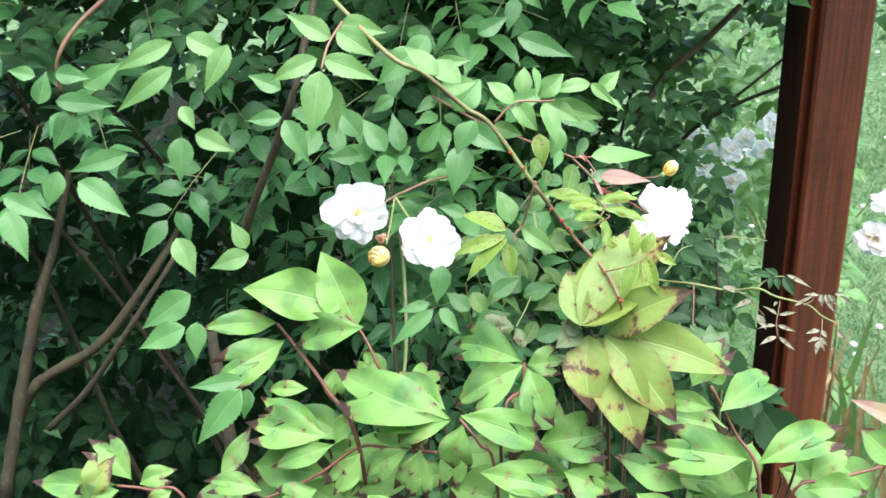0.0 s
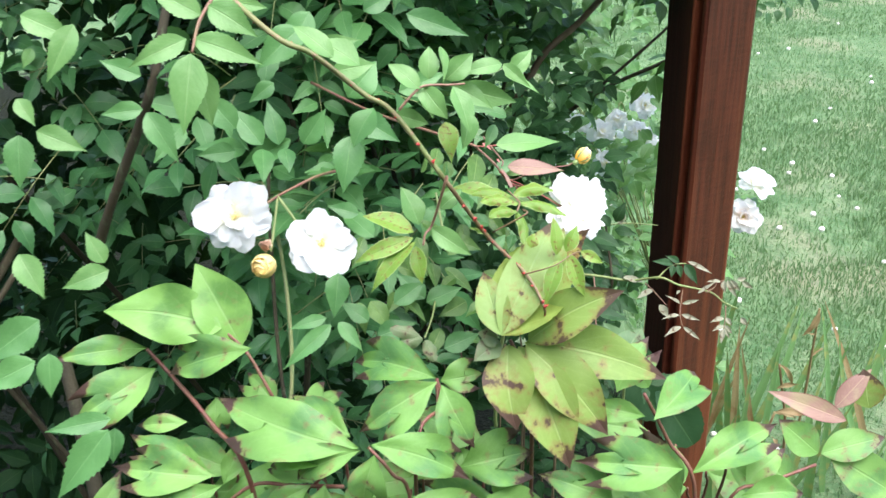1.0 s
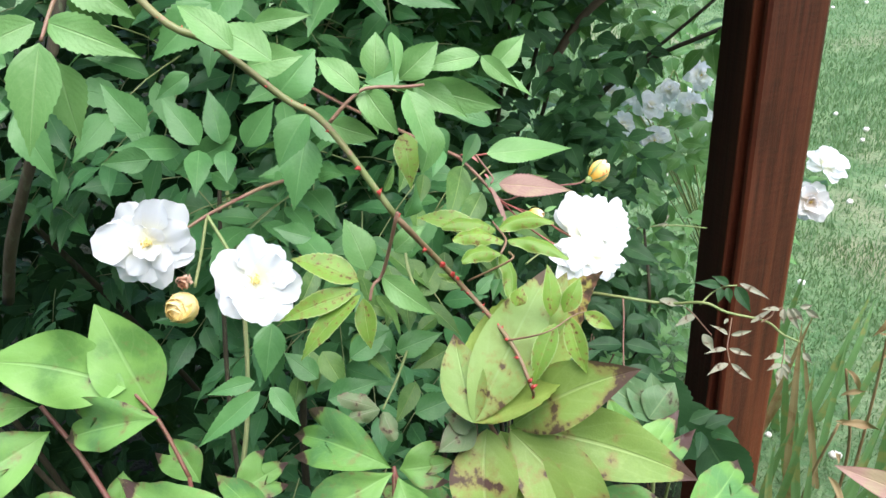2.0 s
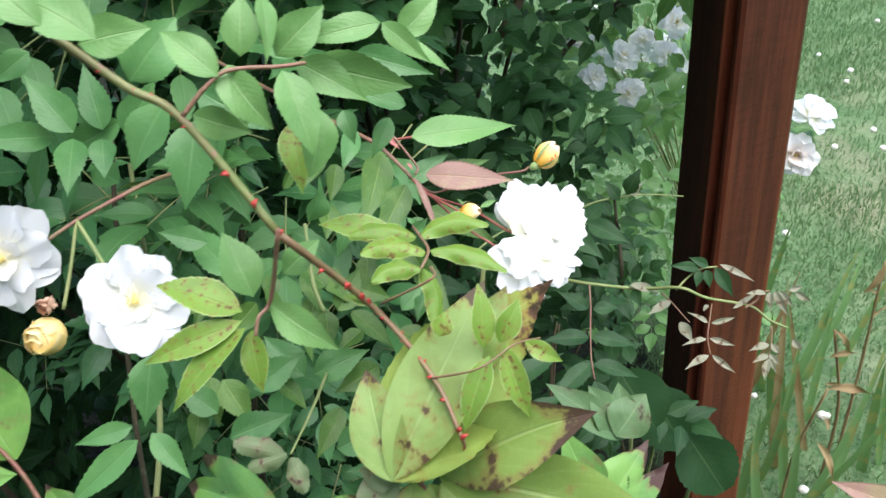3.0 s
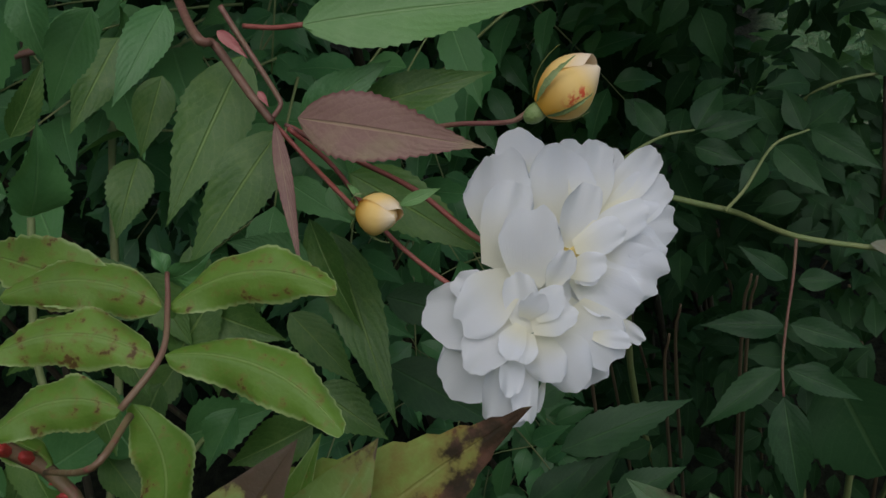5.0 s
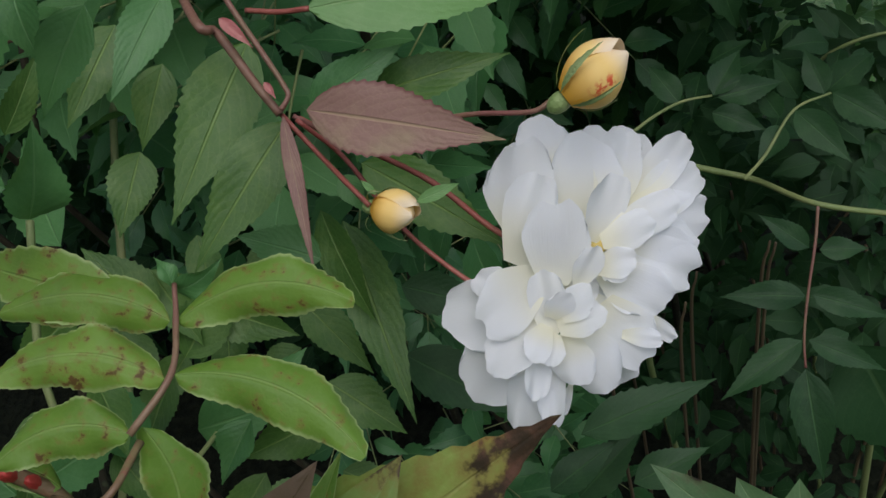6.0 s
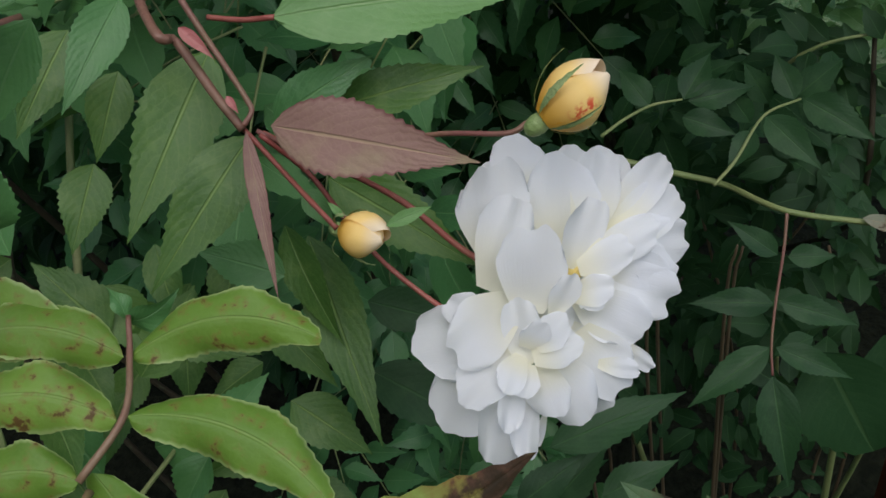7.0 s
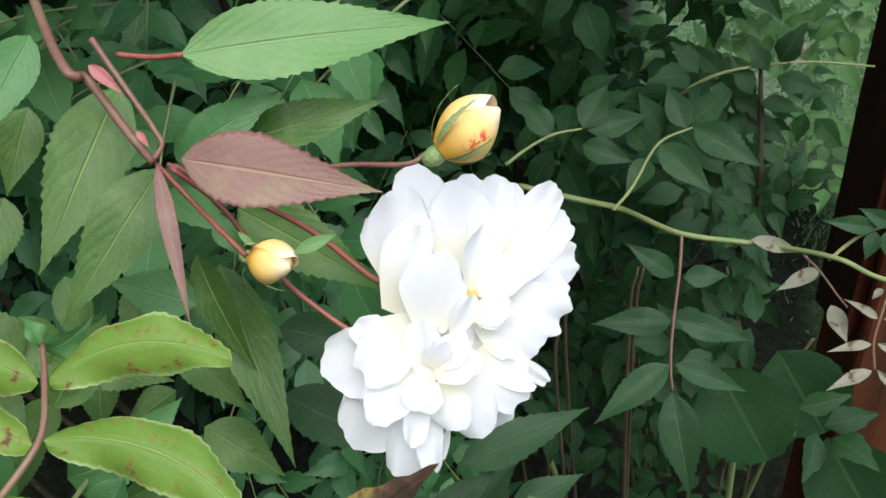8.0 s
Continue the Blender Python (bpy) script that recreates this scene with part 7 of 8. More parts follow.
leaf(peony, (0.1563, 0.7470, 0.8361), (0.1377, 0.7612, 0.8629), (0.0187, -0.5363, 0.8438), 0.58, SPOTTED, kind='lobe', teeth=0.0, along=26, across=8, name='leaf', wave=0.2)
leaf(peony, (0.1568, 0.7471, 0.8361), (0.1542, 0.7638, 0.8622), (0.0042, -0.5374, 0.8433), 0.58, SPOTTED, kind='lobe', teeth=0.0, along=26, across=8, name='leaf', wave=0.2)
leaf(peony, (0.1513, 0.7443, 0.8408), (0.1686, 0.7588, 0.8577), (-0.0035, -0.5335, 0.8458), 0.85, SPOTTED, kind='lobe', teeth=0.0, along=26, across=8, name='leaf', wave=0.2, label='grey-green peony leaf with dark spots')

# ---- loose foliage behind the near leaves ----
def leaflet_variants(mat, kind, ratio, teeth, along, count=5):
    out = []
    for k in range(count):
        v, uv, f = blade_grid(1.0, ratio * (0.88 + 0.06 * k), kind, along, 4, 0.18, 0.05 + 0.02 * k, teeth, 0.12, 0.15 * (k - 2), 900 + k)
        out.append((mesh_from("leaflet", v, f, mat, uv), np.array(v), np.array(uv), np.array(f)))
    return out


def scatter(parent, spots, mat, mat_joined, near, kind="ovate", ratio=0.5, teeth=0.04, label="", along=8):
    """Leaflets at the given poses: the first ones as parts of their own, the rest joined."""
    singles = leaflet_variants(mat, kind, ratio, teeth, along)
    o = own(parent)
    for i, m in enumerate(spots[:near]):
        part("leaflet", singles[i % 5][0], parent, "", Matrix.Translation(o) @ m)
    V, U, F, n = [], [], [], 0
    for i, m in enumerate(spots[near:]):
        _, v, uv, f = singles[i % 5]
        a = np.array(m)
        V.append(v @ a[:3, :3].T + a[:3, 3] + np.array(o))
        U.append(uv)
        F.append(f + n)
        n += len(v)
    if V:
        me = mesh_from("foliage", np.concatenate(V), [tuple(q) for q in np.concatenate(F).tolist()], mat_joined, np.concatenate(U))
        tagged(part("foliage", me, parent, label), kind="stuff")


def compound(r, at, along, size, leaflets, normal):
    """Poses of the leaflets of one pinnate leaf, and its stalk's line."""
    along, normal = Vector(along).normalized(), Vector(normal).normalized()
    side = normal.cross(along).normalized()
    at, poses = Vector(at), []
    pairs = leaflets // 2
    step = size * 0.62
    for k in range(pairs):
        for sg in (-1, 1):
            d = (along * 0.55 + side * sg + Vector((0, 0, r.uniform(-0.35, 0.05)))).normalized()
            nn = normal + Vector((r.uniform(-0.35, 0.35), r.uniform(-0.35, 0.35), r.uniform(-0.2, 0.2)))
            b = at + along * step * (k + 0.5)
            m, _ = frame_of(b + d * 0.003, b + d, nn)
            poses.append(m @ Matrix.Scale(size * r.uniform(0.78, 1.08), 4))
    end = at + along * step * (pairs + 0.05)
    m, _ = frame_of(end, end + along + Vector((0, 0, r.uniform(-0.3, 0.1))), normal)
    poses.append(m @ Matrix.Scale(size * r.uniform(0.95, 1.2), 4))
    return poses, (at - along * step * 0.5, end)


def rose_front(x, z):
    """How far back the rose's loose foliage begins."""
    y = 0.86 + 0.10 * max(0.0, -x - 0.15) + 0.10 * max(0.0, x)
    brim = 0.86 + 0.10 * min(1.0, max(0.0, (-x - 0.2) / 0.3))
    if z < brim:
        y += min(0.34, (brim - z) * 1.7) * (1.0 if x < -0.14 else 0.18)
    return y


spots, stalks = [], []
r = random.Random(21)
while len(spots) < 8000:
    x, z = r.uniform(-1.25, 0.115), r.uniform(0.30, 1.75)
    if x > 0.05 and z > 0.72 or x > 0.0 and z < 0.80:
        continue
    y = rose_front(x, z) + 0.55 * r.random() ** 1.6
    if noise.noise(Vector((x * 6.5, y * 5.0, z * 6.5))) < -0.10:
        continue
    if z < 0.84 + 0.1 * (x < -0.4) and x < -0.2 and r.random() < 0.72:
        continue
    out_dir = Vector((r.uniform(-0.9, 0.9), -0.55 + r.uniform(-0.4, 0.4), r.uniform(-0.75, 0.35)))
    ps, st = compound(r, (x, y + 0.03, z), out_dir, r.uniform(0.031, 0.047), r.choice((5, 5, 7)),
                      (r.uniform(-0.6, 0.6), -0.45 + r.uniform(-0.45, 0.45), 0.75))
    spots += ps
    stalks.append(st)
order = sorted(range(len(spots)), key=lambda i: (spots[i].translation - Vector((-0.02, 0.7, 1.05))).length)
spots = [spots[i] for i in order]
scatter(rose, spots, ROSE, ROSE_JOINED, 120, ratio=0.46, teeth=0.06, along=14, label="dense green pinnate foliage")
# the dim inside of the bush, its shade put into the leaf colour
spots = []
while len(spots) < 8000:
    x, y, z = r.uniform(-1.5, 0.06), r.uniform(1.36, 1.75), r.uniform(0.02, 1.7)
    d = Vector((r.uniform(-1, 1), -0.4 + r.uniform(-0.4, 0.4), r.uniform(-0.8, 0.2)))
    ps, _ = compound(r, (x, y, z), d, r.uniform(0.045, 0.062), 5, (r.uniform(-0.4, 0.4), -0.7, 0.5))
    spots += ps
scatter(rose, spots, SHADE_DARK, SHADE_DARK, 0, label="inner foliage with shade put into its leaf colour")
V, F, U = [], [], []
for a, b in stalks:
    tv, tu, tf = tube_data([a, (a + b) / 2 + Vector((0, 0, 0.003)), b], 0.0007, 0.0004, 4, 2)
    F += [tuple(i + len(V) for i in q) for q in tf]
    V += [q + own(rose) for q in tv]
    U += tu
tagged(part("leaf_stalk", mesh_from("leaf_stalk", V, F, PALE_STEM, U), rose), kind="stuff")
# woody canes from the root up into the foliage
for k in range(5):
    x0, x1 = r.uniform(-0.55, -0.1), r.uniform(-1.0, -0.08)
    y0, y1 = r.uniform(1.05, 1.35), r.uniform(0.98, 1.4)
    stem(rose, [(x0, y0, -0.02), ((x0 * 0.7 + x1 * 0.3), y0 + r.uniform(-0.05, 0.05), 0.4),
                ((x0 + x1) / 2 + r.uniform(-0.06, 0.06), (y0 + y1) / 2, 0.85), (x1, y1, r.uniform(1.2, 1.6))],
         r.uniform(0.0035, 0.006), 0.002, BARK, name="cane", label="old brown cane", knots=0.3)

# ---- the dark shrub beyond ----
shrub = thing("garden_shrub", (0.25, 1.55, 0.0), "dense dark green garden shrub with thin brown branches", "shrub")
r = random.Random(33)
spots = []
while len(spots) < 12000:
    x, y, z = r.uniform(-0.40, 0.60), r.uniform(1.05, 1.9), r.uniform(0.30, 2.0)
    q = ((x - 0.10) / (0.42 + 0.12 * z)) ** 2 + ((y - 1.52) / (0.30 + 0.12 * z)) ** 2 + ((z - 1.25) / 0.85) ** 2
    if q > 1 or (x > 0.12 and y > 1.5) or (x > 0.118 + 0.10 * (y - 1.3) and 0.60 < z + 0.38 * (y - 1.3) < 1.00 and r.random() < 0.93):
        continue
    d = Vector((r.uniform(-1, 1), r.uniform(-1, 0.4), r.uniform(-0.8, 0.4)))
    ps, _ = compound(r, (x, y, z), d, r.uniform(0.022, 0.036), r.choice((5, 5, 7)), (r.uniform(-0.5, 0.5), r.uniform(-0.7, 0.1), 0.8))
    spots += ps
while len(spots) < 16500:
    x, y, z = r.uniform(-0.25, 0.46), r.uniform(1.35, 1.95), r.uniform(0.86, 1.45)
    if x > 0.16 + 0.25 * (z - 0.8) or (x > 0.12 and y > 1.5) or (x > 0.12 and z + 0.38 * (y - 1.3) < 0.96):
        continue
    ps, _ = compound(r, (x, y, z), (r.uniform(-1, 1), r.uniform(-1, 0.4), r.uniform(-0.8, 0.4)), r.uniform(0.030, 0.044), 5, (r.uniform(-0.5, 0.5), r.uniform(-0.7, 0.1), 0.8))
    spots += ps
spots.sort(key=lambda m: m.translation.y)
# unseen crown foliage, added over the bed to shade what lies below
while len(spots) < 19500:
    x, y, z = r.uniform(-0.06, 0.32), r.uniform(0.98, 1.40), r.uniform(1.26, 1.56)
    ps, _ = compound(r, (x, y, z), (r.uniform(-1, 1), r.uniform(-1, 1), r.uniform(-0.3, 0.2)), r.uniform(0.034, 0.050), 5, (r.uniform(-0.3, 0.3), r.uniform(-0.3, 0.3), 1))
    spots += ps
scatter(shrub, spots, SHADED_GREEN, SHRUB_JOINED, 250, ratio=0.55, label="dense dark green foliage")
for k in range(7):
    a = r.uniform(-0.3, 0.2)
    stem(shrub, [(0.02 + r.uniform(-0.08, 0.08), 1.5 + r.uniform(-0.08, 0.08), -0.02), (0.03 + a * 0.2, 1.48, 0.45),
                 (0.05 + a * 0.6, 1.42 + r.uniform(-0.1, 0.1), 0.9), (0.12 + a, 1.4 + r.uniform(-0.15, 0.2), r.uniform(1.2, 1.6))],
         r.uniform(0.004, 0.006), 0.0015, BARK, name="branch")
stem(shrub, [(0.1466, 1.4210, 0.7344), (0.2043, 1.4347, 0.8097), (0.2670, 1.4324, 0.8527), (0.3306, 1.4240, 0.8831), (0.4047, 1.4277, 0.9156)], 0.0034, 0.0024, BARK, name="branch", label="bare dark branch")
stem(shrub, [(0.2043, 1.4347, 0.8097), (0.2674, 1.4373, 0.8628), (0.3320, 1.4414, 0.9186), (0.3831, 1.4524, 0.9656)], 0.0026, 0.0016, BARK, name="branch")
stem(shrub, [(0.1142, 1.2895, 0.8713), (0.1586, 1.3240, 0.9305), (0.2033, 1.3458, 0.9624), (0.2554, 1.3750, 1.0075)], 0.0050, 0.0040, REED, name="branch", label="brown branch")

# ---- pale roses beyond the post ----
pale = thing("background_rose", (0.46, 1.74, 0.0), "slender rose bush with faded white blooms beyond the post", "rose bush")
FADE = ((6, 1.0, 95, 0.15, 0.5), (6, 0.85, 70, 0.3, 0.4), (5, 0.6, 40, 0.35, 0.2))
for n, (c, face, rad) in enumerate((
    ((0.3555, 1.5862, 0.7716), (-0.2, -0.8, 0.5), 0.017),
    ((0.260, 1.860, 0.575), (0.1, -0.6, 0.8), 0.013),
    ((0.230, 1.624, 0.779), (-0.2, -0.7, 0.7), 0.015),
    ((0.257, 1.601, 0.741), (0.1, -0.7, 0.7), 0.012),
    ((0.288, 1.593, 0.726), (0.2, -0.7, 0.7), 0.017),
    ((0.316, 1.605, 0.746), (-0.2, -0.7, 0.7), 0.013),
    ((0.347, 1.593, 0.725), (0.1, -0.7, 0.7), 0.015),
    ((0.364, 1.612, 0.759), (0.2, -0.7, 0.7), 0.012),
    ((0.294, 1.567, 0.682), (-0.2, -0.7, 0.7), 0.017),
    ((0.229, 1.604, 0.745), (0.1, -0.7, 0.7), 0.013),
    ((0.248, 1.580, 0.704), (0.2, -0.7, 0.7), 0.015),
    ((0.367, 1.588, 0.718), (-0.2, -0.7, 0.7), 0.012),
    ((0.344, 1.860, 0.538), (0.2, -0.6, 0.8), 0.013),
    ((0.284, 1.860, 0.647), (-0.2, -0.6, 0.8), 0.015),
    ((0.363, 1.860, 0.619), (0.1, -0.6, 0.8), 0.016),
    ((0.390, 1.860, 0.642), (0.2, -0.6, 0.8), 0.015),
    ((0.251, 1.860, 0.640), (-0.2, -0.6, 0.8), 0.011),
    ((0.324, 1.860, 0.598), (0.1, -0.6, 0.8), 0.013),
    ((0.416, 1.860, 0.576), (0.2, -0.6, 0.8), 0.015),
    ((0.276, 1.860, 0.675), (-0.2, -0.6, 0.8), 0.011),
    ((0.5585, 1.6092, 0.6202), (0.3, -0.6, 0.8), 0.026), ((0.5355, 1.5851, 0.5701), (-0.2, -0.8, 0.35), 0.024))):
    flower(pale, c, face, rad * 1.4, FADE, 40 + n, "faded white rose, petals hanging", mat=FADED if n == 21 else PETAL, core=False, droop=0.08)
    stem(pale, [(0.46 + 0.05 * (n % 3 - 1), 1.78, -0.02), (0.46, 1.80, 0.3), (c[0] * 0.8 + 0.09, c[1] + 0.05, c[2] - 0.02), (c[0], c[1] + 0.02, c[2])],
         0.0014, 0.0009, PALE_STEM, name="stem")
r = random.Random(5)
spots = []
for k in range(230):
    x, y, z = r.uniform(0.20, 0.56), r.uniform(1.66, 2.0), r.uniform(0.12, 0.66)
    if k > 105:
        x, y, z = r.uniform(0.13, 0.40), r.uniform(1.45, 1.9), r.uniform(0.60, 1.02)
    ps, _ = compound(r, (x, y, z), (r.uniform(-1, 1), r.uniform(-1, 0.3), r.uniform(-0.6, 0.3)), r.uniform(0.03, 0.045), 5, (r.uniform(-0.4, 0.4), -0.4, 0.8))
    spots += ps
scatter(pale, spots, FRESH, FRESH, 300, label="light green foliage")

# ---- the post ----
post = thing("wooden_post", (0.3184, 1.1519, 0.0), "square red-brown stained timber post with a grooved side", "post")
post.rotation_euler = (0, 0, 0.485)


def extruded(name, profile, z0, z1, mat, parent, label="", rounds=28):
    """A profile drawn up in many low steps, each a hair out of true, as sawn timber is."""
    rr = random.Random(3)
    v, f, n = [], [], len(profile)
    for k in range(rounds + 1):
        z = z0 + (z1 - z0) * k / rounds
        dx, dy = rr.uniform(-0.0003, 0.0003), rr.uniform(-0.0003, 0.0003)
        v += [(x + dx, y + dy, z) for x, y in profile]
    for k in range(rounds):
        for i in range(n):
            j = (i + 1) % n
            f.append((k * n + i, k * n + j, (k + 1) * n + j, (k + 1) * n + i))
    f.append(tuple(range(n - 1, -1, -1)))
    f.append(tuple(range(rounds * n, rounds * n + n)))
    return part(name, mesh_from(name, v, f, mat, smooth=False), parent, label)


W, D = 0.0360, 0.0300
extruded("timber", [(-W + 0.012, D), (-W + 0.012, -D + 0.011), (-W + 0.010, -D + 0.0095), (-W + 0.002, -D + 0.0090), (-W, -D + 0.007), (-W, -D + 0.003), (-W + 0.003, -D),
                    (W - 0.004, -D), (W - 0.001, -D + 0.001), (W, -D + 0.004), (W, D - 0.003), (W - 0.003, D)], -0.05, 2.3, WOOD, post, "rounded red-brown timber")
extruded("batten", [(-W + 0.0118, D - 0.001), (-W, D - 0.001), (-W - 0.002, D - 0.003), (-W - 0.002, -D + 0.0202), (-W + 0.0118, -D + 0.0202)],
         0.530, 2.3, DARK_WOOD, post, "dark-stained side batten, cut off short")
extruded("bead", [(-W + 0.0118, -D + 0.020), (-W - 0.002, -D + 0.020), (-W - 0.0035, -D + 0.0185), (-W - 0.0035, -D + 0.0168), (-W - 0.002, -D + 0.0155), (-W + 0.0118, -D + 0.0155)],
         0.530, 2.3, WOOD, post, "narrow rounded red-brown bead")

# ---- irises and dry stalks by the post ----
iris = thing("iris_clump", (0.56, 1.62, 0.0), "clump of sword-shaped iris leaves, partly yellowed", "iris")
r = random.Random(8)
for k in range(46):
    x, y = 0.58 + r.uniform(-0.20, 0.34), 1.62 + r.uniform(-0.20, 0.16)
    h = r.uniform(0.20, 0.42)
    lean = Vector((r.uniform(-0.32, 0.36), r.uniform(-0.3, 0.2), 1)).normalized()
    dry = r.random() < 0.25
    leaf(iris, (x, y, -0.01), Vector((x, y, 0)) + lean * h, (r.uniform(-0.6, 0.6), -1, 0.2), r.uniform(0.011, 0.018) / h, STRAW if dry else IRIS, kind="sword",
         fold=0.25, sag=r.uniform(-0.10, 0.10), teeth=0.0, wave=0.05, name="blade", along=14, across=4)
stalks_of = thing("dry_stalk", (0.46, 1.50, 0.0), "brown withered flower stalks with dead seed heads", "dry plant")
for k, (x, y, h) in enumerate(((0.445, 1.46, 0.42), (0.47, 1.52, 0.46), (0.43, 1.55, 0.36), (0.62, 1.50, 0.34), (0.68, 1.58, 0.40), (0.53, 1.42, 0.30))):
    top = (x + 0.03 * (k % 3 - 1), y - 0.02, h)
    stem(stalks_of, [(x, y, -0.01), (x + 0.008, y, h * 0.5), top], 0.006 if k < 2 else 0.003, 0.002, STRAW, name="stalk")
    for j in range(3):
        a = Vector(top) - Vector((0, 0, 0.05 * j))
        leaf(stalks_of, a, a + Vector((r.uniform(-0.07, 0.07), r.uniform(-0.05, 0.02), r.uniform(-0.06, 0.02))), (0, -1, 0.6), 0.17, STRAW, kind="lance",
             fold=0.7, teeth=0.0, wave=0.8, twist=1.2, bow=0.1, name="dead_leaf", along=12, across=4)

# ---- low plants behind the flower ----
low = thing("low_plant", (0.20, 1.08, 0.0), "low plant with broad rounded dark green leaves", "plant")
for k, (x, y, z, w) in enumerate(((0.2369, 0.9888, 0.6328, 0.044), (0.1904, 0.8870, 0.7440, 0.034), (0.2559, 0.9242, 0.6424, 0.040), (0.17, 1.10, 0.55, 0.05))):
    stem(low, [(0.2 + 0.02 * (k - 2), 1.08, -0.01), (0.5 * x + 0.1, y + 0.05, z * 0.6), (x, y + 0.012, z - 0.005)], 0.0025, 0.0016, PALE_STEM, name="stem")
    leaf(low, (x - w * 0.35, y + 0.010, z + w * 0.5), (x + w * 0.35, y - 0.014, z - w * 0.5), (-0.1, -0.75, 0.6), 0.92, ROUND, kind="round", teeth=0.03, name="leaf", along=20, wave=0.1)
reeds = thing("dry_stem_clump", (0.12, 1.10, 0.0), "thin brown dead stems standing in shade", "dry plant")
r = random.Random(77)
for k, (x, y, z, u) in enumerate(((0.0682, 0.9060, 0.6984, 0.0685), (0.1389, 0.9676, 0.6938, 0.1357), (0.0967, 0.9530, 0.6616, 0.0962), (0.1009, 0.9683, 0.6688, 0.1003), (0.1363, 0.9611, 0.7011, 0.1348))):
    stem(reeds, [(u + (u - x), y + 0.06, -0.01), (u, y + 0.04, z * 0.5), (x, y, z), (x + 0.004, y - 0.004, z + 0.06)], 0.0018, 0.0006, REED, name="stem")
for k in range(6):
    x, y = r.uniform(0.02, 0.28), r.uniform(1.05, 1.25)
    stem(reeds, [(x, y, -0.01), (x + r.uniform(-0.02, 0.02), y, 0.35), (x + r.uniform(-0.05, 0.05), y - 0.03, r.uniform(0.55, 0.7))], 0.0020, 0.0010, REED, name="stem")
spots = []
for k in range(150):
    x, y, z = r.uniform(0.08, 0.25), r.uniform(1.0, 1.3), r.uniform(0.30, 0.98)
    if x > 0.16 + (y - 1.0) * 0.3:
        continue
    ps, _ = compound(r, (x, y, z), (r.uniform(-1, 1), -0.5, r.uniform(-0.7, 0.2)), r.uniform(0.022, 0.030), 5, (r.uniform(-0.4, 0.4), -0.5, 0.7))
    spots += ps
# same darkened leaf colour, standing in for shade
scatter(trail, spots, SHADE_DARK, SHADE_DARK, 200, label="foliage behind the bloom, shade put into its colour")
# sprays of the shrub beside the post
spots = []
for k in range(30):
    q = r.random()
    ps, _ = compound(r, (0.205 + 0.010 * q + r.uniform(-0.025, 0.008), 1.10 - 0.15 * q + r.uniform(-0.02, 0.03), 0.80 - 0.15 * q + r.uniform(-0.02, 0.02)),
                     (r.uniform(-1, 0.3), r.uniform(-0.6, 0.4), r.uniform(-0.6, 0.3)), r.uniform(0.020, 0.028), 5, (r.uniform(-0.5, 0.3), -0.5, 0.7))
    spots += ps
scatter(shrub, spots, SHADED_GREEN, SHRUB_JOINED, 150, ratio=0.5)
stem(shrub, [(0.15, 1.25, 0.45), (0.20, 1.13, 0.60), (0.205, 1.05, 0.72), (0.200, 1.08, 0.80)], 0.003, 0.0012, BARK, name="branch")

# ---- ground and lawn ----
v, f = [], []
xs = [-400, -30, -6] + [-3 + 0.25 * i for i in range(25)] + [6, 30, 400]
for j, y in enumerate(xs):
    for i, x in enumerate(xs):
        v.append((x, y + 2, 0.012 * noise.noise(Vector((x * 0.9, y * 0.9, 0))) if abs(x) < 5 and abs(y) < 5 else 0.0))
n = len(xs)
for j in range(n - 1):
    for i in range(n - 1):
        f.append((j * n + i, j * n + i + 1, (j + 1) * n + i + 1, (j + 1) * n + i))
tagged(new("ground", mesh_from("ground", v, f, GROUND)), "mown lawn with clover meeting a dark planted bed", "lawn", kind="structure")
rs = np.random.RandomState(4)
count = 190000
dist = 0.9 + 5.6 * rs.rand(count) ** 1.35
ang = np.where(rs.rand(count) < 0.80, rs.uniform(0.05, 0.72, count), rs.uniform(-0.3, 3.0, count))
gx, gy = 0.05 + dist * np.sin(ang), dist * np.cos(ang)
keep = (gx > 0.34 + 0.1 * rs.rand(count)) | ((gy > 2.25) & (gx > 0.12))
gx, gy, dist = gx[keep], gy[keep], dist[keep]
bare = np.array([noise.noise(Vector((a * 1.6, b * 1.6, 7.0))) + 0.35 * noise.noise(Vector((a * 6, b * 6, 3.0))) for a, b in zip(gx.tolist(), gy.tolist())])
keep = (bare < 0.16) | (rs.rand(len(gx)) < 0.35)
gx, gy, dist = gx[keep], gy[keep], dist[keep]
count = len(gx)
h = rs.uniform(0.010, 0.024, count) * (1 + 1.4 * (rs.rand(count) > 0.93))
a = rs.uniform(0, 6.283, count)
lean = rs.uniform(0.1, 0.7, count) * h
wd = 0.0009 + 0.0003 * dist
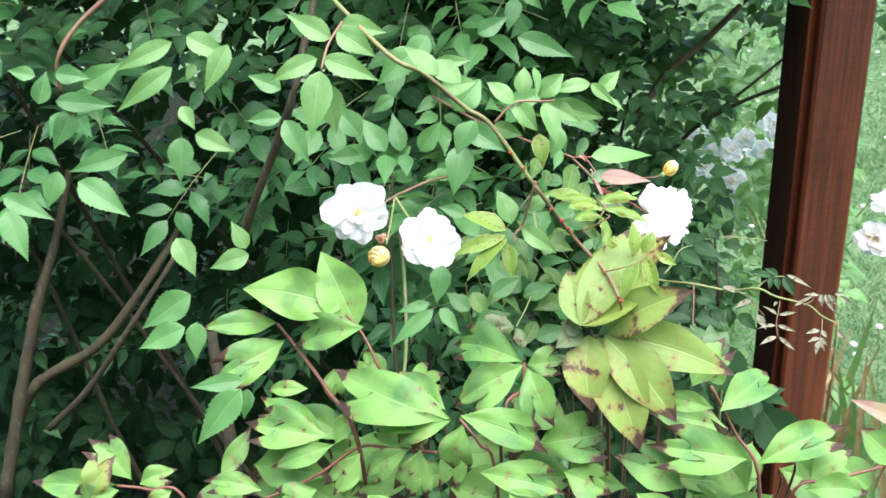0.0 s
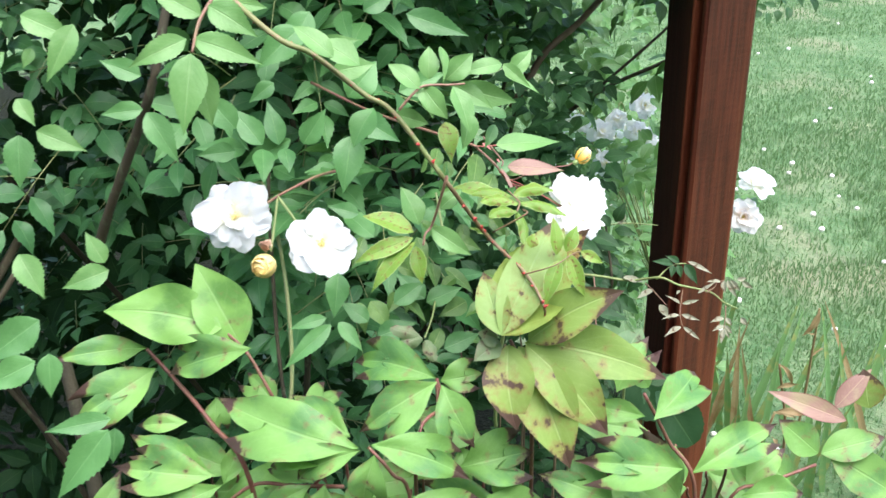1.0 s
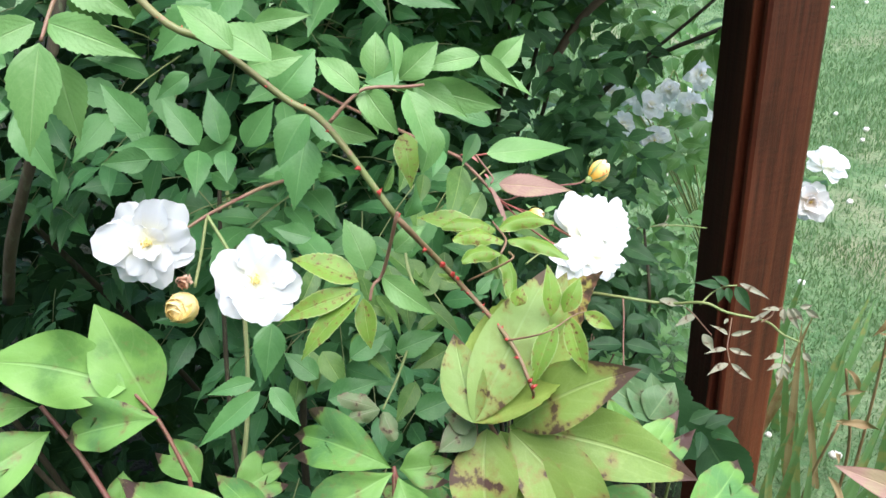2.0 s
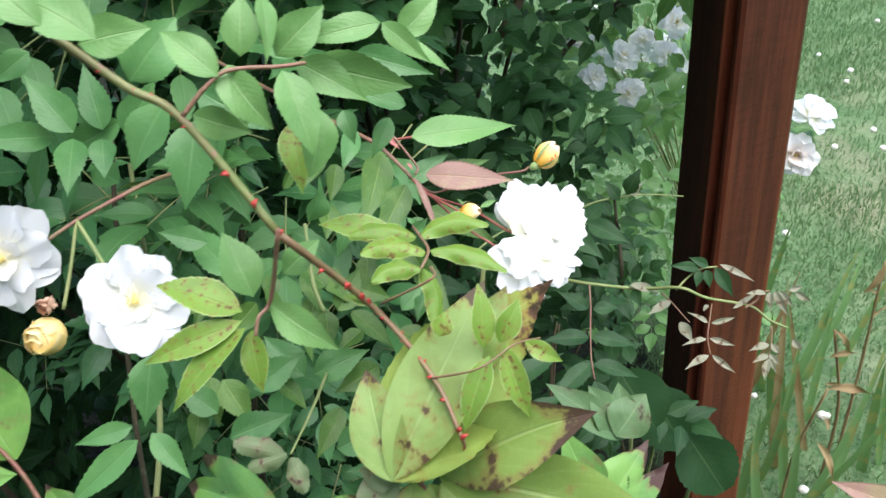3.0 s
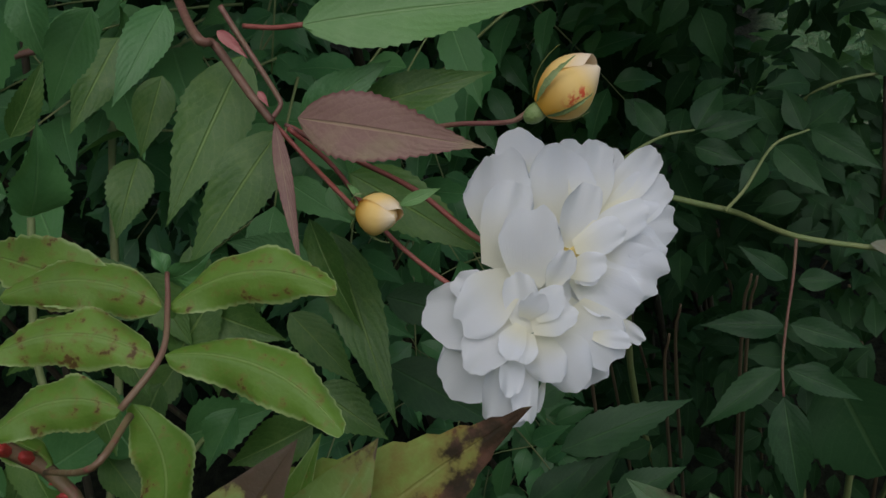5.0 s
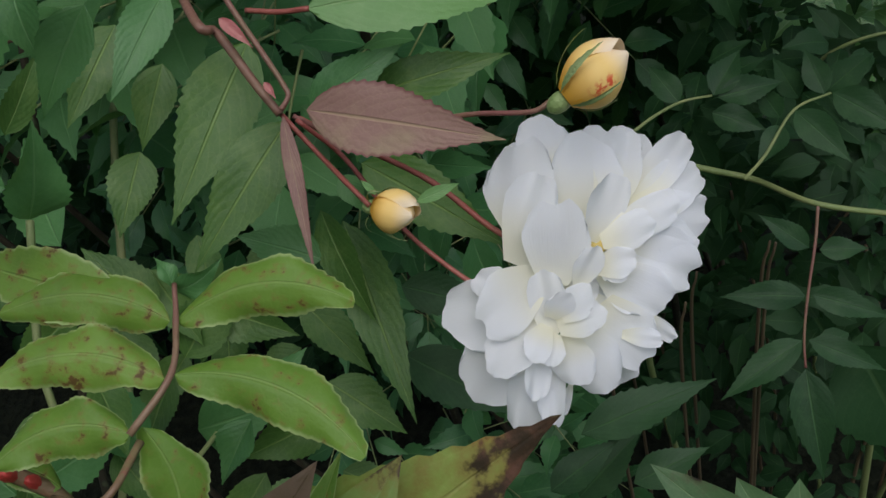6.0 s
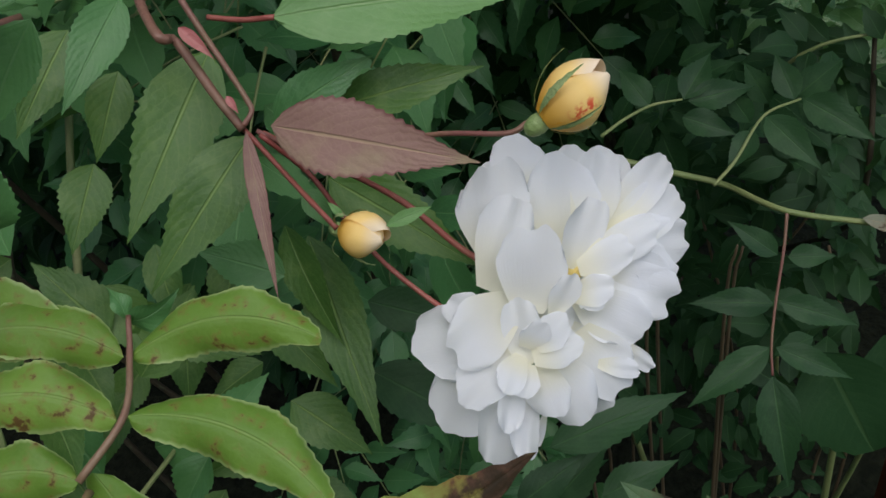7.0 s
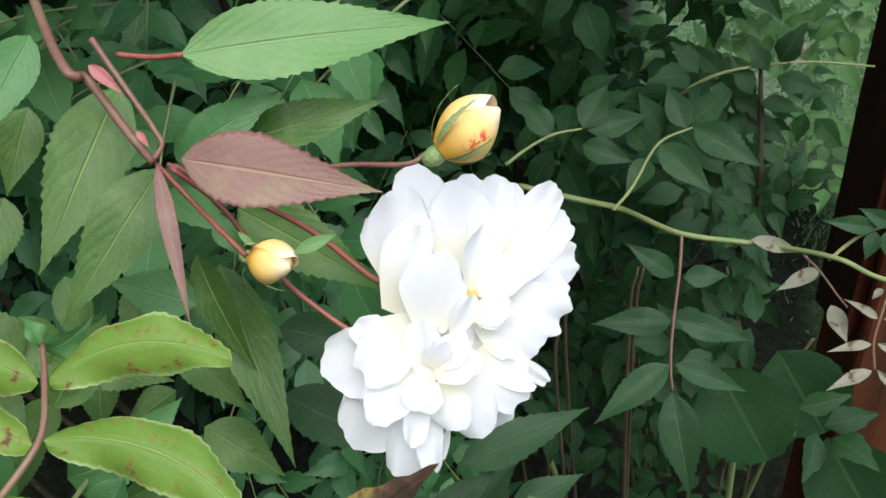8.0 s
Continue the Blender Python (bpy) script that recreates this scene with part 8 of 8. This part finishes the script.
side = np.stack([np.cos(a) * wd, np.sin(a) * wd, 0 * a], 1)
foot = np.stack([gx, gy, 0 * a - 0.004], 1)
b = rs.uniform(0, 6.283, count)
tip = foot + np.stack([np.cos(b) * lean, np.sin(b) * lean, h], 1)
midp = foot * 0.5 + tip * 0.5 + np.stack([0 * a, 0 * a, h * 0.16], 1)
V = np.stack([foot - side, foot + side, midp + side * 0.8, midp - side * 0.8, tip], 1).reshape(-1, 3)
base = np.arange(count)[:, None] * 5
F = [tuple(q) for q in (base + [0, 1, 2, 3]).tolist()] + [tuple(q) for q in (base + [3, 2, 4]).tolist()]
U = np.tile(np.array([(0, 0.2), (0, 0.8), (0.5, 0.8), (0.5, 0.2), (1, 0.5)]), (count, 1))
tagged(new("lawn_grass", mesh_from("lawn_grass", V, F, GRASS, U)), "short dry green lawn grass", "grass", kind="stuff")
V, F = [], []
for k in range(130):
    dd, an = 1.2 + 5.0 * rs.rand() ** 1.2, rs.uniform(0.12, 0.7)
    c = (0.05 + dd * math.sin(an), dd * math.cos(an), rs.uniform(0.03, 0.055))
    if c[0] < 0.42:
        continue
    dv, df = dome_data(rs.uniform(0.006, 0.010), 0.8, 7, 5)
    o = len(V)
    V += [(x + c[0] + rs.uniform(-0.001, 0.001), y + c[1], z + c[2]) for x, y, z in dv]
    F += [tuple(i + o for i in q) for q in df]
tagged(new("clover_flowers", mesh_from("clover_flowers", V, F, CLOVER)), "small white clover heads in the lawn", "clover", kind="stuff")

# a plain wall added unseen behind the viewer, to keep out low sky light
v = [(x, y, z) for y in (-1.75, -1.5) for z in (-0.05, 3.2) for x in (-6.0, 4.0)]
f = [(0, 1, 3, 2), (5, 4, 6, 7), (1, 5, 7, 3), (4, 0, 2, 6), (2, 3, 7, 6), (4, 5, 1, 0)]
tagged(new("wall_south", mesh_from("wall_south", v, f, plain_material("sky_block_surface", (0.16, 0.15, 0.13), (0.24, 0.22, 0.19), 8.0, 0.9), smooth=False)),
       "plain grey-brown wall, added unseen to block low sky light", "wall", kind="structure")
